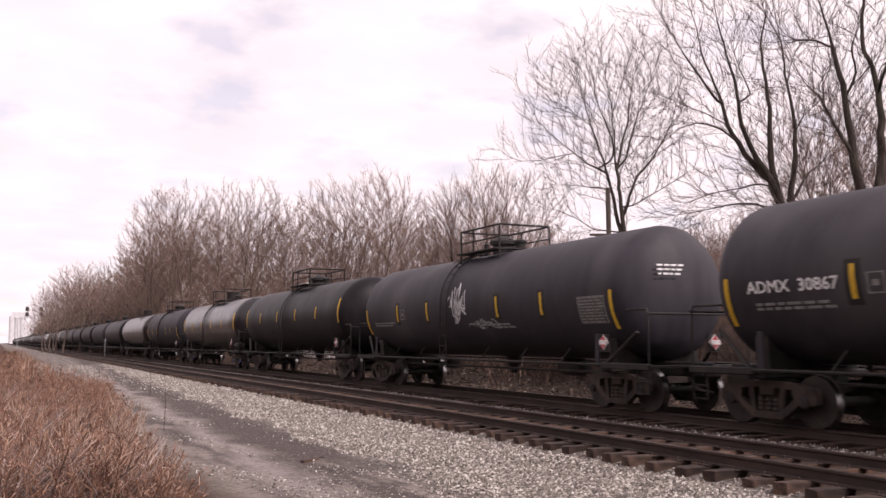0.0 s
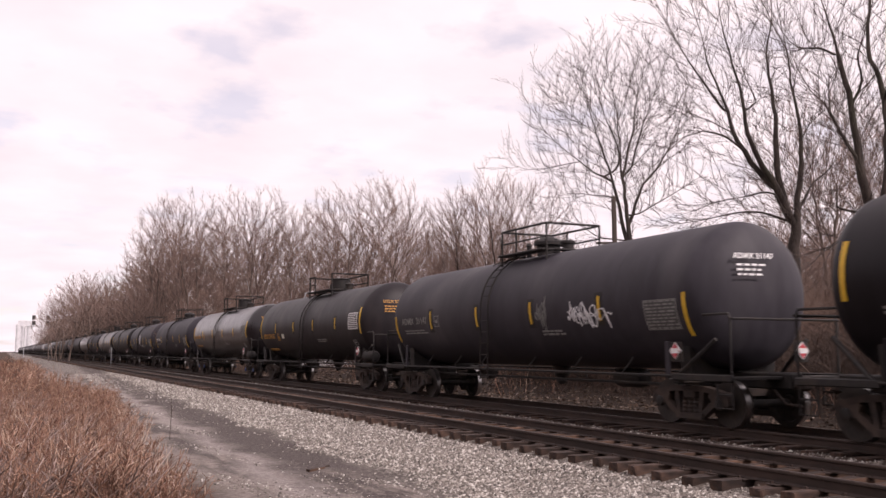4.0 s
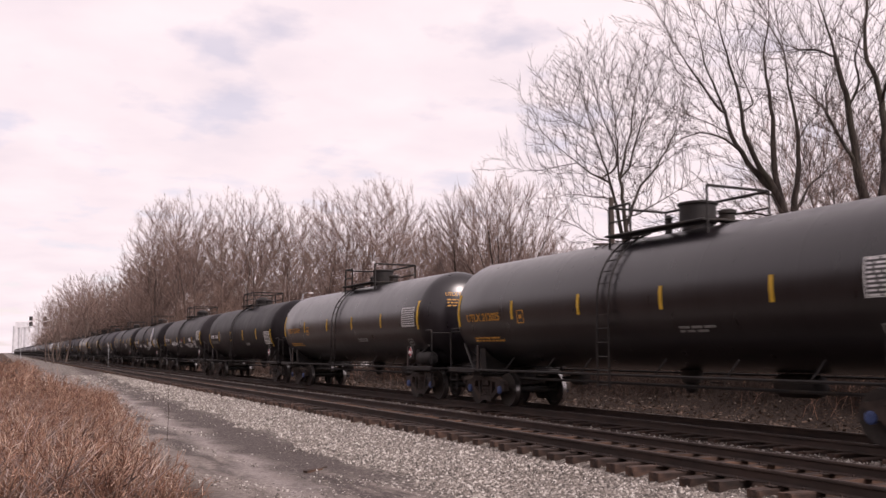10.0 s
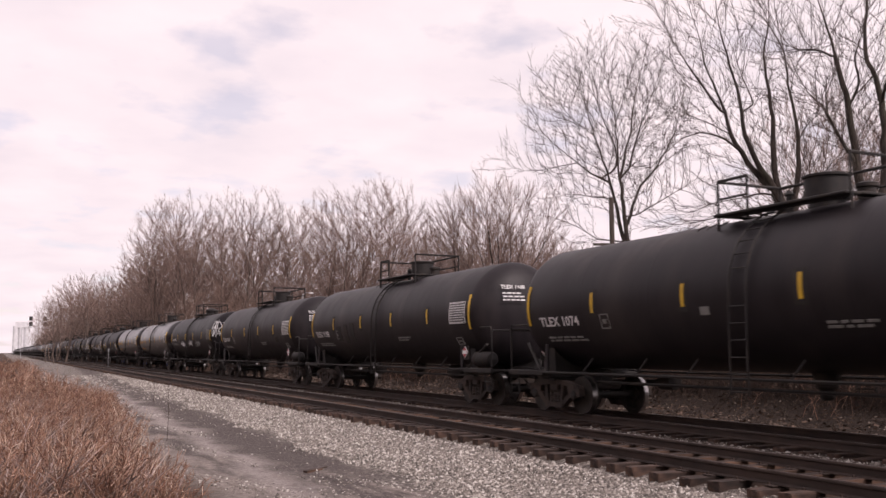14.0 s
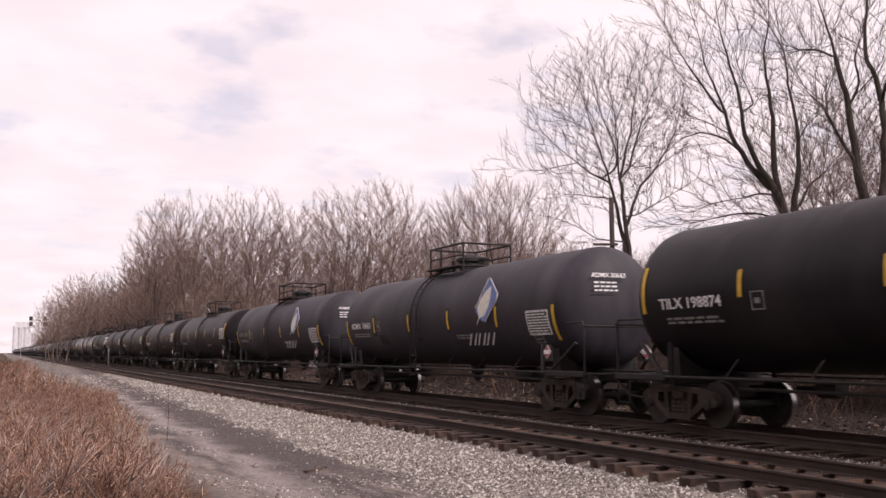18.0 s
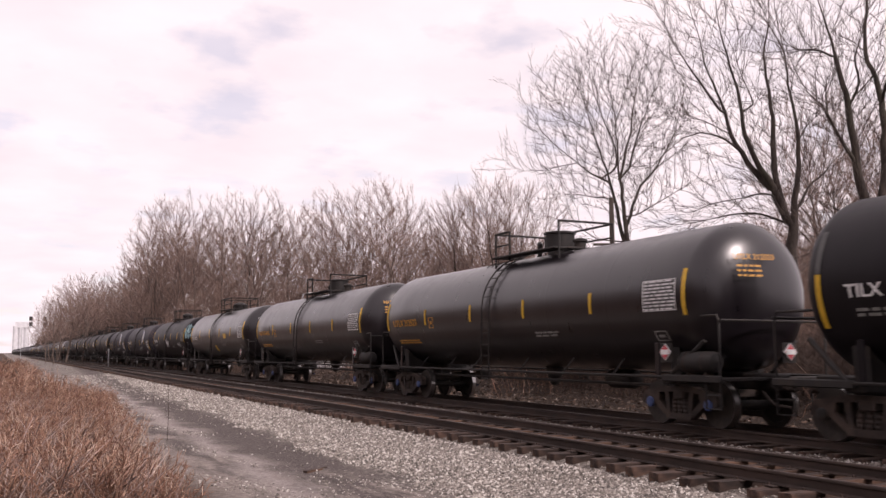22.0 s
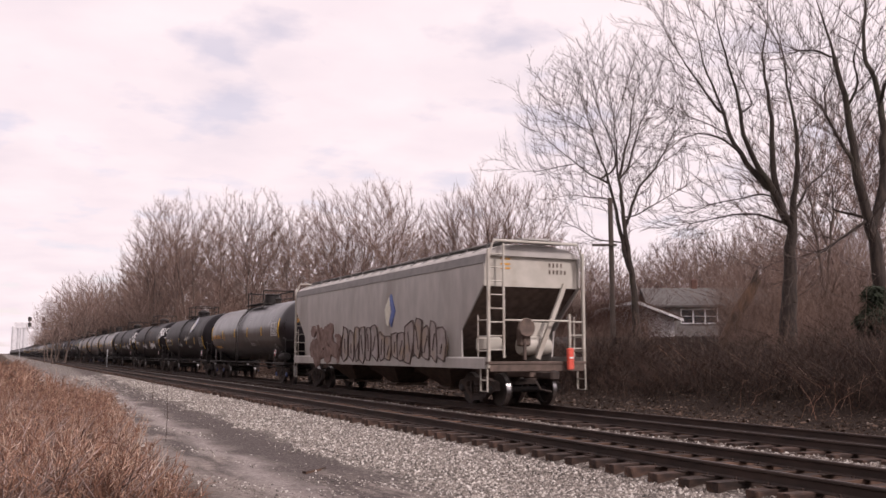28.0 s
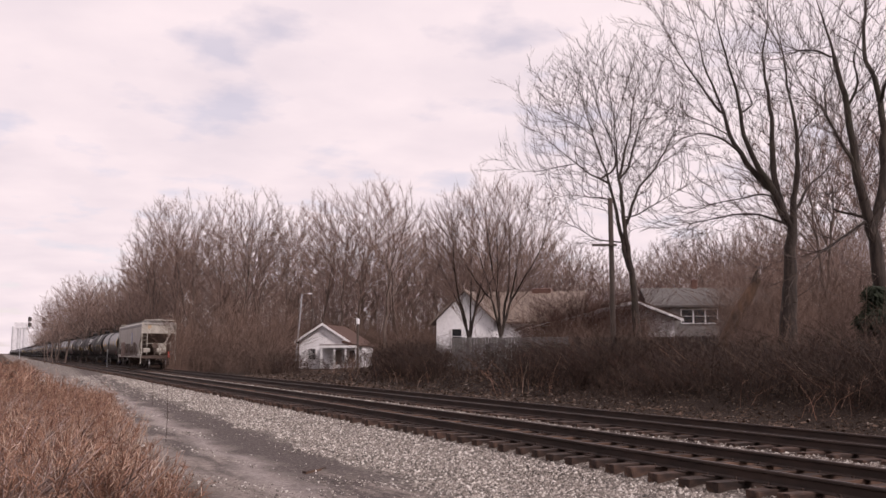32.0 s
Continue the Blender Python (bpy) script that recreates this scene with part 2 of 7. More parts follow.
# the large dark share stands in for shade in the gaps between stones
island_colours(M["stone"], [(0.0, (0.018, 0.0145, 0.012)), (0.26, (0.095, 0.079, 0.066)), (0.55, (0.24, 0.208, 0.18)), (0.8, (0.43, 0.395, 0.353)), (1.0, (0.78, 0.75, 0.70))])
island_colours(M["litter"], [(0.0, (0.025, 0.016, 0.012)), (0.5, (0.07, 0.043, 0.03)), (0.85, (0.16, 0.105, 0.075)), (1.0, (0.42, 0.36, 0.31))])
island_colours(M["brush"], [(0.0, (0.013, 0.0075, 0.0055)), (0.65, (0.037, 0.021, 0.015)), (0.92, (0.092, 0.056, 0.04)), (1.0, (0.24, 0.16, 0.12))])
island_colours(M["scrub"], [(0.0, (0.03, 0.018, 0.014)), (0.6, (0.09, 0.056, 0.042)), (1.0, (0.2, 0.14, 0.11))])

# ---- mesh tools ----


class Geo:
    """Collects vertices and faces of one mesh."""

    def __init__(self):
        self.v, self.f = [], []

    def add(self, vs, fs):
        n = len(self.v)
        self.v.extend(vs)
        self.f.extend([tuple(i + n for i in f) for f in fs])
        return self

    def box(self, cx, cy, cz, sx, sy, sz, m=None, chamfer=0.0):
        hx, hy, hz, c = sx / 2, sy / 2, sz / 2, min(chamfer, 0.3 * min(sx, sy, sz))
        if c <= 0:
            vs = [(x, y, z) for z in (-hz, hz) for x, y in ((-hx, -hy), (hx, -hy), (hx, hy), (-hx, hy))]
            fs = [(3, 2, 1, 0), (4, 5, 6, 7), (0, 1, 5, 4), (1, 2, 6, 5), (2, 3, 7, 6), (3, 0, 4, 7)]
        else:
            def ring(z, ix, iy):
                return [(-ix + c, -iy, z), (ix - c, -iy, z), (ix, -iy + c, z), (ix, iy - c, z), (ix - c, iy, z), (-ix + c, iy, z), (-ix, iy - c, z), (-ix, -iy + c, z)]
            vs = ring(-hz, hx - c, hy - c) + ring(-hz + c, hx, hy) + ring(hz - c, hx, hy) + ring(hz, hx - c, hy - c)
            fs = [tuple(range(7, -1, -1)), tuple(range(24, 32))]
            for r in range(3):
                fs += [(r * 8 + i, r * 8 + (i + 1) % 8, r * 8 + 8 + (i + 1) % 8, r * 8 + 8 + i) for i in range(8)]
        if m is not None:
            vs = [tuple(m @ Vector(v)) for v in vs]
        return self.add([(v[0] + cx, v[1] + cy, v[2] + cz) for v in vs], fs)

    def tube(self, pts, radii, n=6, caps=True):
        pts = [Vector(p) for p in pts]
        if not hasattr(radii, "__len__"):
            radii = [radii] * len(pts)
        vs, side = [], None
        for i, p in enumerate(pts):
            d = (pts[min(i + 1, len(pts) - 1)] - pts[max(i - 1, 0)]).normalized()
            if side is None:
                side = d.orthogonal().normalized()
            side = (side - d * side.dot(d)).normalized()
            other = d.cross(side)
            for k in range(n):
                a = 2 * math.pi * k / n
                vs.append(tuple(p + (side * math.cos(a) + other * math.sin(a)) * radii[i]))
        fs = [(i * n + k, i * n + (k + 1) % n, (i + 1) * n + (k + 1) % n, (i + 1) * n + k) for i in range(len(pts) - 1) for k in range(n)]
        if caps:
            fs += [tuple(range(n - 1, -1, -1)), tuple((len(pts) - 1) * n + k for k in range(n))]
        return self.add(vs, fs)

    def lathe(self, profile, n, axis="y", at=(0, 0, 0), caps=True):
        """Turns (along, radius) pairs round an axis."""
        vs = []
        for a, r in profile:
            for k in range(n):
                w = 2 * math.pi * k / n
                c, s = math.cos(w) * r, math.sin(w) * r
                p = {"y": (c, a, s), "z": (c, s, a), "x": (a, c, s)}[axis]
                vs.append((p[0] + at[0], p[1] + at[1], p[2] + at[2]))
        fs = [(i * n + k, i * n + (k + 1) % n, (i + 1) * n + (k + 1) % n, (i + 1) * n + k) for i in range(len(profile) - 1) for k in range(n)]
        if caps:
            fs += [tuple(range(n - 1, -1, -1)), tuple((len(profile) - 1) * n + k for k in range(n))]
        return self.add(vs, fs)

    def prism(self, outline, lo, hi, axis="x"):
        """Pushes a flat outline (two coordinates) along an axis."""
        n = len(outline)
        def at(w, a, b):
            return {"x": (w, a, b), "y": (a, w, b), "z": (a, b, w)}[axis]
        vs = [at(lo, a, b) for a, b in outline] + [at(hi, a, b) for a, b in outline]
        fs = [tuple(range(n - 1, -1, -1)), tuple(range(n, 2 * n))] + [(i, (i + 1) % n, n + (i + 1) % n, n + i) for i in range(n)]
        return self.add(vs, fs)

    def mesh(self, name, mat, smooth=True, angle=38):
        me = bpy.data.meshes.new(name)
        me.from_pydata(self.v, [], self.f)
        bm = bmesh.new()
        bm.from_mesh(me)
        if len(self.f) < 6000:
            bmesh.ops.recalc_face_normals(bm, faces=bm.faces)
        bm.to_mesh(me)
        bm.free()
        if smooth:
            me.polygons.foreach_set("use_smooth", [True] * len(me.polygons))
            me.set_sharp_from_angle(angle=radians(angle))
        me.materials.append(mat)
        return me


def part(name, geo, mat, parent, label="", smooth=True):
    """One mesh object under a thing or a part; geo may be a Geo or a mesh to share."""
    me = geo.mesh(name, mat, smooth) if isinstance(geo, Geo) else geo
    ob = new(name, me)
    ob.parent = parent
    if label:
        tagged(ob, label)
    return ob


def thing(name, label, category, group="", m=None, kind=""):
    ob = new(name)
    ob.empty_display_size = 0.3
    tagged(ob, label, category, group, kind)
    if m is not None:
        ob.matrix_basis = m
    return ob


def fast_mesh(name, verts, faces, mat, smooth=False):
    """A mesh from arrays: verts (n, 3), faces (m, 3 or 4)."""
    me = bpy.data.meshes.new(name)
    verts, faces = np.asarray(verts, np.float32), np.asarray(faces, np.int32)
    k = faces.shape[1]
    me.vertices.add(len(verts))
    me.vertices.foreach_set("co", verts.ravel())
    me.loops.add(faces.size)
    me.loops.foreach_set("vertex_index", faces.ravel())
    me.polygons.add(len(faces))
    me.polygons.foreach_set("loop_start", np.arange(0, faces.size, k, dtype=np.int32))
    me.polygons.foreach_set("use_smooth", np.full(len(faces), smooth))
    me.update(calc_edges=True)
    me.materials.append(mat)
    return me


def strands(paths, radii, sides):
    """Tapered tubes along many paths at once: paths (n, k, 3), radii (n, k). Gives verts and quads."""
    paths, radii = np.asarray(paths, float), np.asarray(radii, float)
    n, k = paths.shape[:2]
    d = np.gradient(paths, axis=1)
    d /= np.linalg.norm(d, axis=2, keepdims=True) + 1e-9
    ref = np.where(np.abs(d[:, :1, 2:3]) > 0.9, np.array([1.0, 0, 0]), np.array([0, 0, 1.0]))
    a = np.cross(d, ref)
    a /= np.linalg.norm(a, axis=2, keepdims=True) + 1e-9
    b = np.cross(d, a)
    w = np.arange(sides) * 2 * np.pi / sides
    ring = a[:, :, None] * np.cos(w)[:, None] + b[:, :, None] * np.sin(w)[:, None]
    v = paths[:, :, None] + ring * radii[:, :, None, None]
    idx = np.arange(n * k * sides).reshape(n, k, sides)
    q = np.stack([idx[:, :-1], np.roll(idx, -1, 2)[:, :-1], np.roll(idx, -1, 2)[:, 1:], idx[:, 1:]], -1).reshape(-1, 4)
    return v.reshape(-1, 3), q


NEAR, FAR = 9.68, 13.63      # track centres


def smooth_step(a, b, x):
    t = min(1.0, max(0.0, (x - a) / (b - a)))
    return t * t * (3 - 2 * t)


def ground_z(x, y):
    """Height of the ground: path, ballast bed, and the low bank beyond the tracks."""
    profile = ((-30, -0.5), (-2, -0.45), (4.0, -0.45), (5.6, -0.46), (6.4, -0.45), (7.6, -0.40), (8.25, -0.335), (8.6, -0.27), (11.1, -0.25), (11.6, -0.20), (12.2, -0.235), (15.0, -0.235), (15.6, -0.25),
               (16.8, -0.42), (18.0, -0.30))
    if x <= 18.0:
        if x <= profile[0][0]:
            return profile[0][1]
        for (x0, z0), (x1, z1) in zip(profile, profile[1:]):
            if x <= x1:
                return z0 + (z1 - z0) * (x - x0) / (x1 - x0)
    return -0.30 + 0.85 * smooth_step(18.0, 22.5, x) * (1 - 0.8 * smooth_step(55, 80, y)) + 0.3 * smooth_step(70, 200, x)


def rough_z(x, y):
    wild = 0.10 if x > 16.5 else (0.008 if x > 8 else 0.02 if x > 5.8 else 0.035)
    return ground_z(x, y) + wild * noise.noise((x * 0.7, y * 0.5, 3.0)) + wild * 0.4 * noise.noise((x * 2.3, y * 2.1, 7.0))

# ---- ground ----


def ground_material():
    m = bpy.data.materials.new("ground")
    m.use_nodes = True
    nt = m.node_tree
    N, L = nt.nodes.new, nt.links.new
    bsdf = nt.nodes["Principled BSDF"]
    bsdf.inputs["Roughness"].default_value = 0.95
    bsdf.inputs["Specular IOR Level"].default_value = 0.2
    co, sep = N("ShaderNodeTexCoord"), N("ShaderNodeSeparateXYZ")
    L(co.outputs["Object"], sep.inputs[0])

    long = N("ShaderNodeMapping")
    long.inputs["Scale"].default_value = (1.0, 0.22, 1.0)
    L(co.outputs["Object"], long.inputs["Vector"])

    def tex(scale, detail=6.0, kind="ShaderNodeTexNoise", rough=0.55, along=False):
        n = N(kind)
        n.inputs["Scale"].default_value = scale
        if kind == "ShaderNodeTexNoise":
            n.inputs["Detail"].default_value, n.inputs["Roughness"].default_value = detail, rough
        L(long.outputs[0] if along else co.outputs["Object"], n.inputs["Vector"])
        return n

    def ramp(fac, stops):
        r = N("ShaderNodeValToRGB")
        e = r.color_ramp.elements
        while len(e) < len(stops):
            e.new(0.5)
        for el, (p, c) in zip(e, stops):
            el.position, el.color = p, (*c, 1)
        L(fac, r.inputs[0])
        return r.outputs[0]

    def mix(fac, a, b):
        x = N("ShaderNodeMixRGB")
        L(fac, x.inputs["Fac"])
        L(a, x.inputs["Color1"])
        L(b, x.inputs["Color2"])
        return x.outputs[0]

    wander = tex(0.55, 5.0).outputs["Fac"]
    shift = N("ShaderNodeMath")
    shift.operation, shift.inputs[1].default_value, shift.inputs[2].default_value = "MULTIPLY_ADD", 1.6, -0.8
    L(wander, shift.inputs[0])
    across = N("ShaderNodeMath")
    across.operation = "ADD"
    L(sep.outputs["X"], across.inputs[0])
    L(shift.outputs[0], across.inputs[1])

    def past(x, width):
        r = N("ShaderNodeMapRange")
        r.inputs["From Min"].default_value, r.inputs["From Max"].default_value = x - width / 2, x + width / 2
        L(across.outputs[0], r.inputs["Value"])
        return r.outputs[0]

    soil = ramp(tex(1.5).outputs["Fac"], [(0.3, (0.028, 0.018, 0.013)), (0.7, (0.085, 0.054, 0.038))])
    grit = ramp(tex(9.0, 8.0, rough=0.7).outputs["Fac"], [(0.3, (0.115, 0.096, 0.085)), (0.7, (0.36, 0.315, 0.285))])
    dirt_fine = ramp(tex(16.0, 9.0, rough=0.75).outputs["Fac"], [(0.3, (0.045, 0.037, 0.034)), (0.52, (0.095, 0.08, 0.075)), (0.70, (0.25, 0.215, 0.2))])
    pale = ramp(tex(13.0, 9.0, rough=0.75).outputs["Fac"], [(0.3, (0.13, 0.112, 0.105)), (0.5, (0.28, 0.247, 0.232)), (0.7, (0.50, 0.455, 0.43))])
    patch = ramp(tex(1.5, 9.0, rough=0.68, along=True).outputs["Fac"], [(0.46, (0, 0, 0)), (0.56, (1, 1, 1))])
    dirt = mix(patch, dirt_fine, grit)
    cells = tex(21.0, kind="ShaderNodeTexVoronoi")
    # darker than the loose stones on it: shade of their gaps, painted in
    stone = ramp(cells.outputs["Color"], [(0.1, (0.045, 0.038, 0.034)), (0.5, (0.15, 0.132, 0.117)), (0.9, (0.36, 0.33, 0.30))])
    oily = ramp(tex(2.2, 6.0).outputs["Fac"], [(0.3, (0.03, 0.022, 0.018)), (0.7, (0.085, 0.062, 0.05))])
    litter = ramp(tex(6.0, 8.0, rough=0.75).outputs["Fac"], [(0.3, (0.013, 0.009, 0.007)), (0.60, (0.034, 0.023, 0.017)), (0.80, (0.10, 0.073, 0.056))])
    def near_track(centre, half, soft, of=None):
        d, ab, r = N("ShaderNodeMath"), N("ShaderNodeMath"), N("ShaderNodeMapRange")
        d.operation, ab.operation, d.inputs[1].default_value = "SUBTRACT", "ABSOLUTE", centre
        L((of or across).outputs[0], d.inputs[0])
        L(d.outputs[0], ab.inputs[0])
        r.inputs["From Min"].default_value, r.inputs["From Max"].default_value = half + soft, half - soft
        L(ab.outputs[0], r.inputs["Value"])
        return r.outputs[0]

    # the worn lane swings away from the grass as it goes down the line, and ends in loose gravel near by
    swing, lane = N("ShaderNodeMath"), N("ShaderNodeMath")
    swing.operation, swing.inputs[1].default_value, swing.inputs[2].default_value = "MULTIPLY_ADD", -0.035, 0.63
    L(sep.outputs["Y"], swing.inputs[0])
    lane.operation = "ADD"
    L(across.outputs[0], lane.inputs[0])
    L(swing.outputs[0], lane.inputs[1])
    reach, ragged, lay = N("ShaderNodeMapRange"), N("ShaderNodeMath"), N("ShaderNodeMath")
    ragged.operation, ragged.inputs[1].default_value = "MULTIPLY_ADD", 5.0
    L(tex(0.9, 6.0).outputs["Fac"], ragged.inputs[0])
    L(sep.outputs["Y"], ragged.inputs[2])
    reach.inputs["From Min"].default_value, reach.inputs["From Max"].default_value = 15.6, 17.4
    L(ragged.outputs[0], reach.inputs["Value"])
    lay.operation = "MULTIPLY"
    L(near_track(5.05, 0.70, 0.28, lane), lay.inputs[0])
    L(reach.outputs[0], lay.inputs[1])
    c = mix(past(2.6, 0.8), soil, grit)
    c = mix(past(3.2, 0.5), c, dirt)
    c = mix(near_track(4.05, 0.26, 0.36, lane), c, pale)
    c = mix(past(5.5, 0.5), c, stone)
    c = mix(lay.outputs[0], c, dirt_fine)
    c = mix(near_track(NEAR + 0.1, 1.25, 0.35), c, oily)
    c = mix(near_track(FAR + 0.6, 2.3, 0.3), c, oily)
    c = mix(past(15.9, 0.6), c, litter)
    L(c, bsdf.inputs["Base Color"])
    b = N("ShaderNodeBump")
    b.inputs["Distance"].default_value = 0.045
    hn = tex(16.0, 6.0, rough=0.7)
    L(hn.outputs["Fac"], b.inputs["Height"])
    L(b.outputs[0], bsdf.inputs["Normal"])
    return m


def build_ground():
    xs = [-1500, -700, -300, -120, -60, -30, -15, -8, -4, -2, -1, 0, 1, 2, 2.5, 3, 3.5, 4, 4.5, 5, 5.4, 5.8, 6.2, 6.6, 7, 7.4, 7.8, 8.2, 8.6, 9.2, 10, 11, 11.5, 12, 12.6,
          13.4, 14.2, 15, 15.4, 15.8, 16.2, 16.6, 17, 17.5, 18, 18.5, 19, 20, 21, 22, 23, 25, 28, 32, 38, 46, 60, 80, 120, 200, 400, 800, 1800]
    ys = [-200, -60, -20] + [v * 0.5 - 8 for v in range(0, 136)] + [60 + 2 * v for v in range(1, 31)] + [125, 135, 150, 175, 200, 240, 300, 400, 550, 750, 1000, 1500, 2200, 3200]
    verts = [(x, y, rough_z(x, y) if -40 < x < 90 and y < 130 else ground_z(x, y)) for y in ys for x in xs]
    w = len(xs)
    faces = [(j * w + i, j * w + i + 1, (j + 1) * w + i + 1, (j + 1) * w + i) for j in range(len(ys) - 1) for i in range(w - 1)]
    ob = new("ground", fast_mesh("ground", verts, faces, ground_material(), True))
    tagged(ob, "gravel path, pale ballast bed and leaf-strewn bank beside the railway", "ground", kind="structure")


build_ground()

# ---- the two tracks ----
RAIL_PROFILE = ((-0.07, -0.17), (0.07, -0.17), (0.07, -0.158), (0.012, -0.14), (0.010, -0.045), (0.036, -0.034), (0.036, -0.008), (0.028, 0.0), (-0.028, 0.0), (-0.036, -0.008),
                (-0.036, -0.034), (-0.010, -0.045), (-0.012, -0.14), (-0.07, -0.158))


def build_track(centre, label):
    track = thing("railway_track", label, "railway track", "pair of railway tracks", kind="structure")
    for side in (-0.7525, 0.7525):
        g = Geo()
        g.prism([(centre + side + a, b) for a, b in RAIL_PROFILE], -60, 1620, "y")
        rail = part("rail", g, M["rail"], track)
        part("rail_head", Geo().box(centre + side, 780, -0.001, 0.05, 1680, 0.008), M["rail_head"], rail, "rail top worn bright by wheels")
    return track


tracks = [build_track(NEAR, "rusty steel rails on weathered timber ties in pale ballast"), build_track(FAR, "oil-darkened steel rails on timber ties under the train")]

# ---- the train ----
SPEED = 17.3                 # metres a second, once the train has slowed


def run(t):
    """Metres that the train has gone by t seconds: it slows a little over the first twelve."""
    return SPEED * t + (0.8 * t - t * t / 30 if t < 12 else 4.8)


R, AXIS, HALF = 1.53, 2.63, 7.44   # tank radius, height of its axis, half length of the straight shell


def on_tank(y, angle, out=0.0):
    """A pose on the tank's near side: x along the car's writing direction, z out of the shell. angle: degrees above the axis."""
    a = radians(angle)
    o = Vector((-math.cos(a), 0, math.sin(a)))
    along = Vector((0, -1, 0))
    up = o.cross(along)
    m = Matrix((along, up, o)).transposed().to_4x4()
    return Matrix.Translation(Vector((0, y, AXIS)) + o * (R + out)) @ m


def patch_on_tank(g, y0, y1, a0, a1, out=0.012, steps=5):
    """A thin curved plate on the near side between two angles."""
    vs, fs = [], []
    for i in range(steps + 1):
        a = radians(a0 + (a1 - a0) * i / steps)
        for r in (R - 0.01, R + out):
            for y in (y0, y1):
                vs.append((-math.cos(a) * r, y, AXIS + math.sin(a) * r))
    for i in range(steps):
        k = i * 4
        fs += [(k + 2, k + 3, k + 7, k + 6), (k, k + 2, k + 6, k + 4), (k + 1, k + 5, k + 7, k + 3)]
    fs += [(0, 1, 3, 2), (steps * 4, steps * 4 + 2, steps * 4 + 3, steps * 4 + 1)]
    return g.add(vs, fs)


def wheel_mesh():
    g = Geo()
    g.lathe([(-0.07, 0.16), (-0.07, 0.36), (-0.075, 0.385), (-0.075, 0.457), (0.06, 0.464), (0.065, 0.49), (0.085, 0.485), (0.085, 0.39), (0.03, 0.36), (0.0, 0.17), (0.06, 0.15), (0.06, 0.1)], 28, "x")
    return g.mesh("wheel", M["wheel_steel"])


def shared(name, geo, mat):
    return geo.mesh(name, mat)


WHEEL = wheel_mesh()
TREAD = shared("tread", Geo().lathe([(-0.073, 0.4575), (-0.06, 0.4595), (0.05, 0.4655), (0.058, 0.467)], 28, "x", (0, 0, 0), False), M["tread_steel"])
AXLE = shared("axle", Geo().lathe([(-1.06, 0.06), (-1.05, 0.075), (-0.85, 0.08), (-0.6, 0.085), (0.6, 0.085), (0.85, 0.08), (1.05, 0.075), (1.06, 0.06)], 12, "x"), M["iron"])


def sideframe_geo():
    """A cast truck side: bowed upper and lower members, two window openings and the bearing jaws."""
    g = Geo()
    for s in (-1, 1):
        g.prism([(s * 1.12, 0.62), (s * 1.14, 0.44), (s * 0.98, 0.40), (s * 0.90, 0.58), (s * 0.80, 0.40), (s * 0.66, 0.44), (s * 0.60, 0.62), (s * 0.66, 0.70), (s * 1.04, 0.70)], -0.08, 0.08, "x")
        g.prism([(s * 0.72, 0.56), (s * 0.80, 0.46), (s * 0.40, 0.17), (s * 0.28, 0.24)], -0.07, 0.07, "x")
        g.prism([(s * 0.44, 0.70), (s * 0.32, 0.70), (s * 0.26, 0.22), (s * 0.36, 0.22)], -0.075, 0.075, "x")
    g.prism([(-0.95, 0.70), (-0.45, 0.80), (0.45, 0.80), (0.95, 0.70), (0.95, 0.62), (0.4, 0.69), (-0.4, 0.69), (-0.95, 0.62)], -0.09, 0.09, "x")
    g.prism([(-0.42, 0.26), (0.42, 0.26), (0.38, 0.14), (-0.38, 0.14)], -0.09, 0.09, "x")
    return g


SIDEFRAME = shared("sideframe", sideframe_geo(), M["truck_iron"])
SPRINGS = Geo()
for _y in (-0.17, 0.0, 0.17):
    SPRINGS.lathe([(0.26 + 0.04 * k, 0.065 + 0.015 * (k % 2)) for k in range(8)], 10, "z", (0, _y, 0))
SPRINGS = shared("spring_nest", SPRINGS, M["truck_iron"])
BOLSTER = shared("bolster", Geo().box(0, 0, 0.64, 2.2, 0.34, 0.2, chamfer=0.03).box(0, 0, 0.76, 0.5, 0.5, 0.1, chamfer=0.03), M["truck_iron"])
CAP = shared("bearing_cap", Geo().lathe([(-0.05, 0.11), (-0.11, 0.11), (-0.125, 0.085), (-0.125, 0.03)], 14, "x"), M["iron"])
CAP_BLUE = shared("bearing_cap", Geo().lathe([(-0.05, 0.11), (-0.11, 0.11), (-0.125, 0.085), (-0.125, 0.03)], 14, "x"), M["cap_blue"])
BRAKE = shared("brake_shoe", Geo().box(0, 0, 0, 0.09, 0.09, 0.34, chamfer=0.02), M["truck_iron"])


def add_truck(car, y, caps):
    """Truck parts stand directly under the car so that each wheelset can roll."""
    for side in (-1, 1):
        f = part("truck_sideframe", SIDEFRAME, None, car)
        f.location = (side * 1.0, y, 0)
        s = part("spring_nest", SPRINGS, None, f)
        for w in (-0.889, 0.889):
            cp = part("bearing_cap", caps, None, f)
            cp.location = (0, w, 0.457)
            if side > 0:
                cp.rotation_euler = (0, 0, math.pi)
            b = part("brake_shoe", BRAKE, None, f)
            b.location = (-side * 0.25, w * 0.42, 0.46)
    part("truck_bolster", BOLSTER, None, car).location = (0, y, 0)
    for w in (-0.889, 0.889):
        ax = part("wheelset", AXLE, None, car)
        ax.location = (0, y + w, 0.457)
        for side in (-1, 1):
            wl = part("wheel", WHEEL, None, ax)
            wl.location = (side * 0.752, 0, 0)
            tr = part("tread", TREAD, None, ax, "bright worn wheel tread")
            tr.location = (side * 0.752, 0, 0)
            if side > 0:
                wl.rotation_euler = tr.rotation_euler = (0, 0, math.pi)


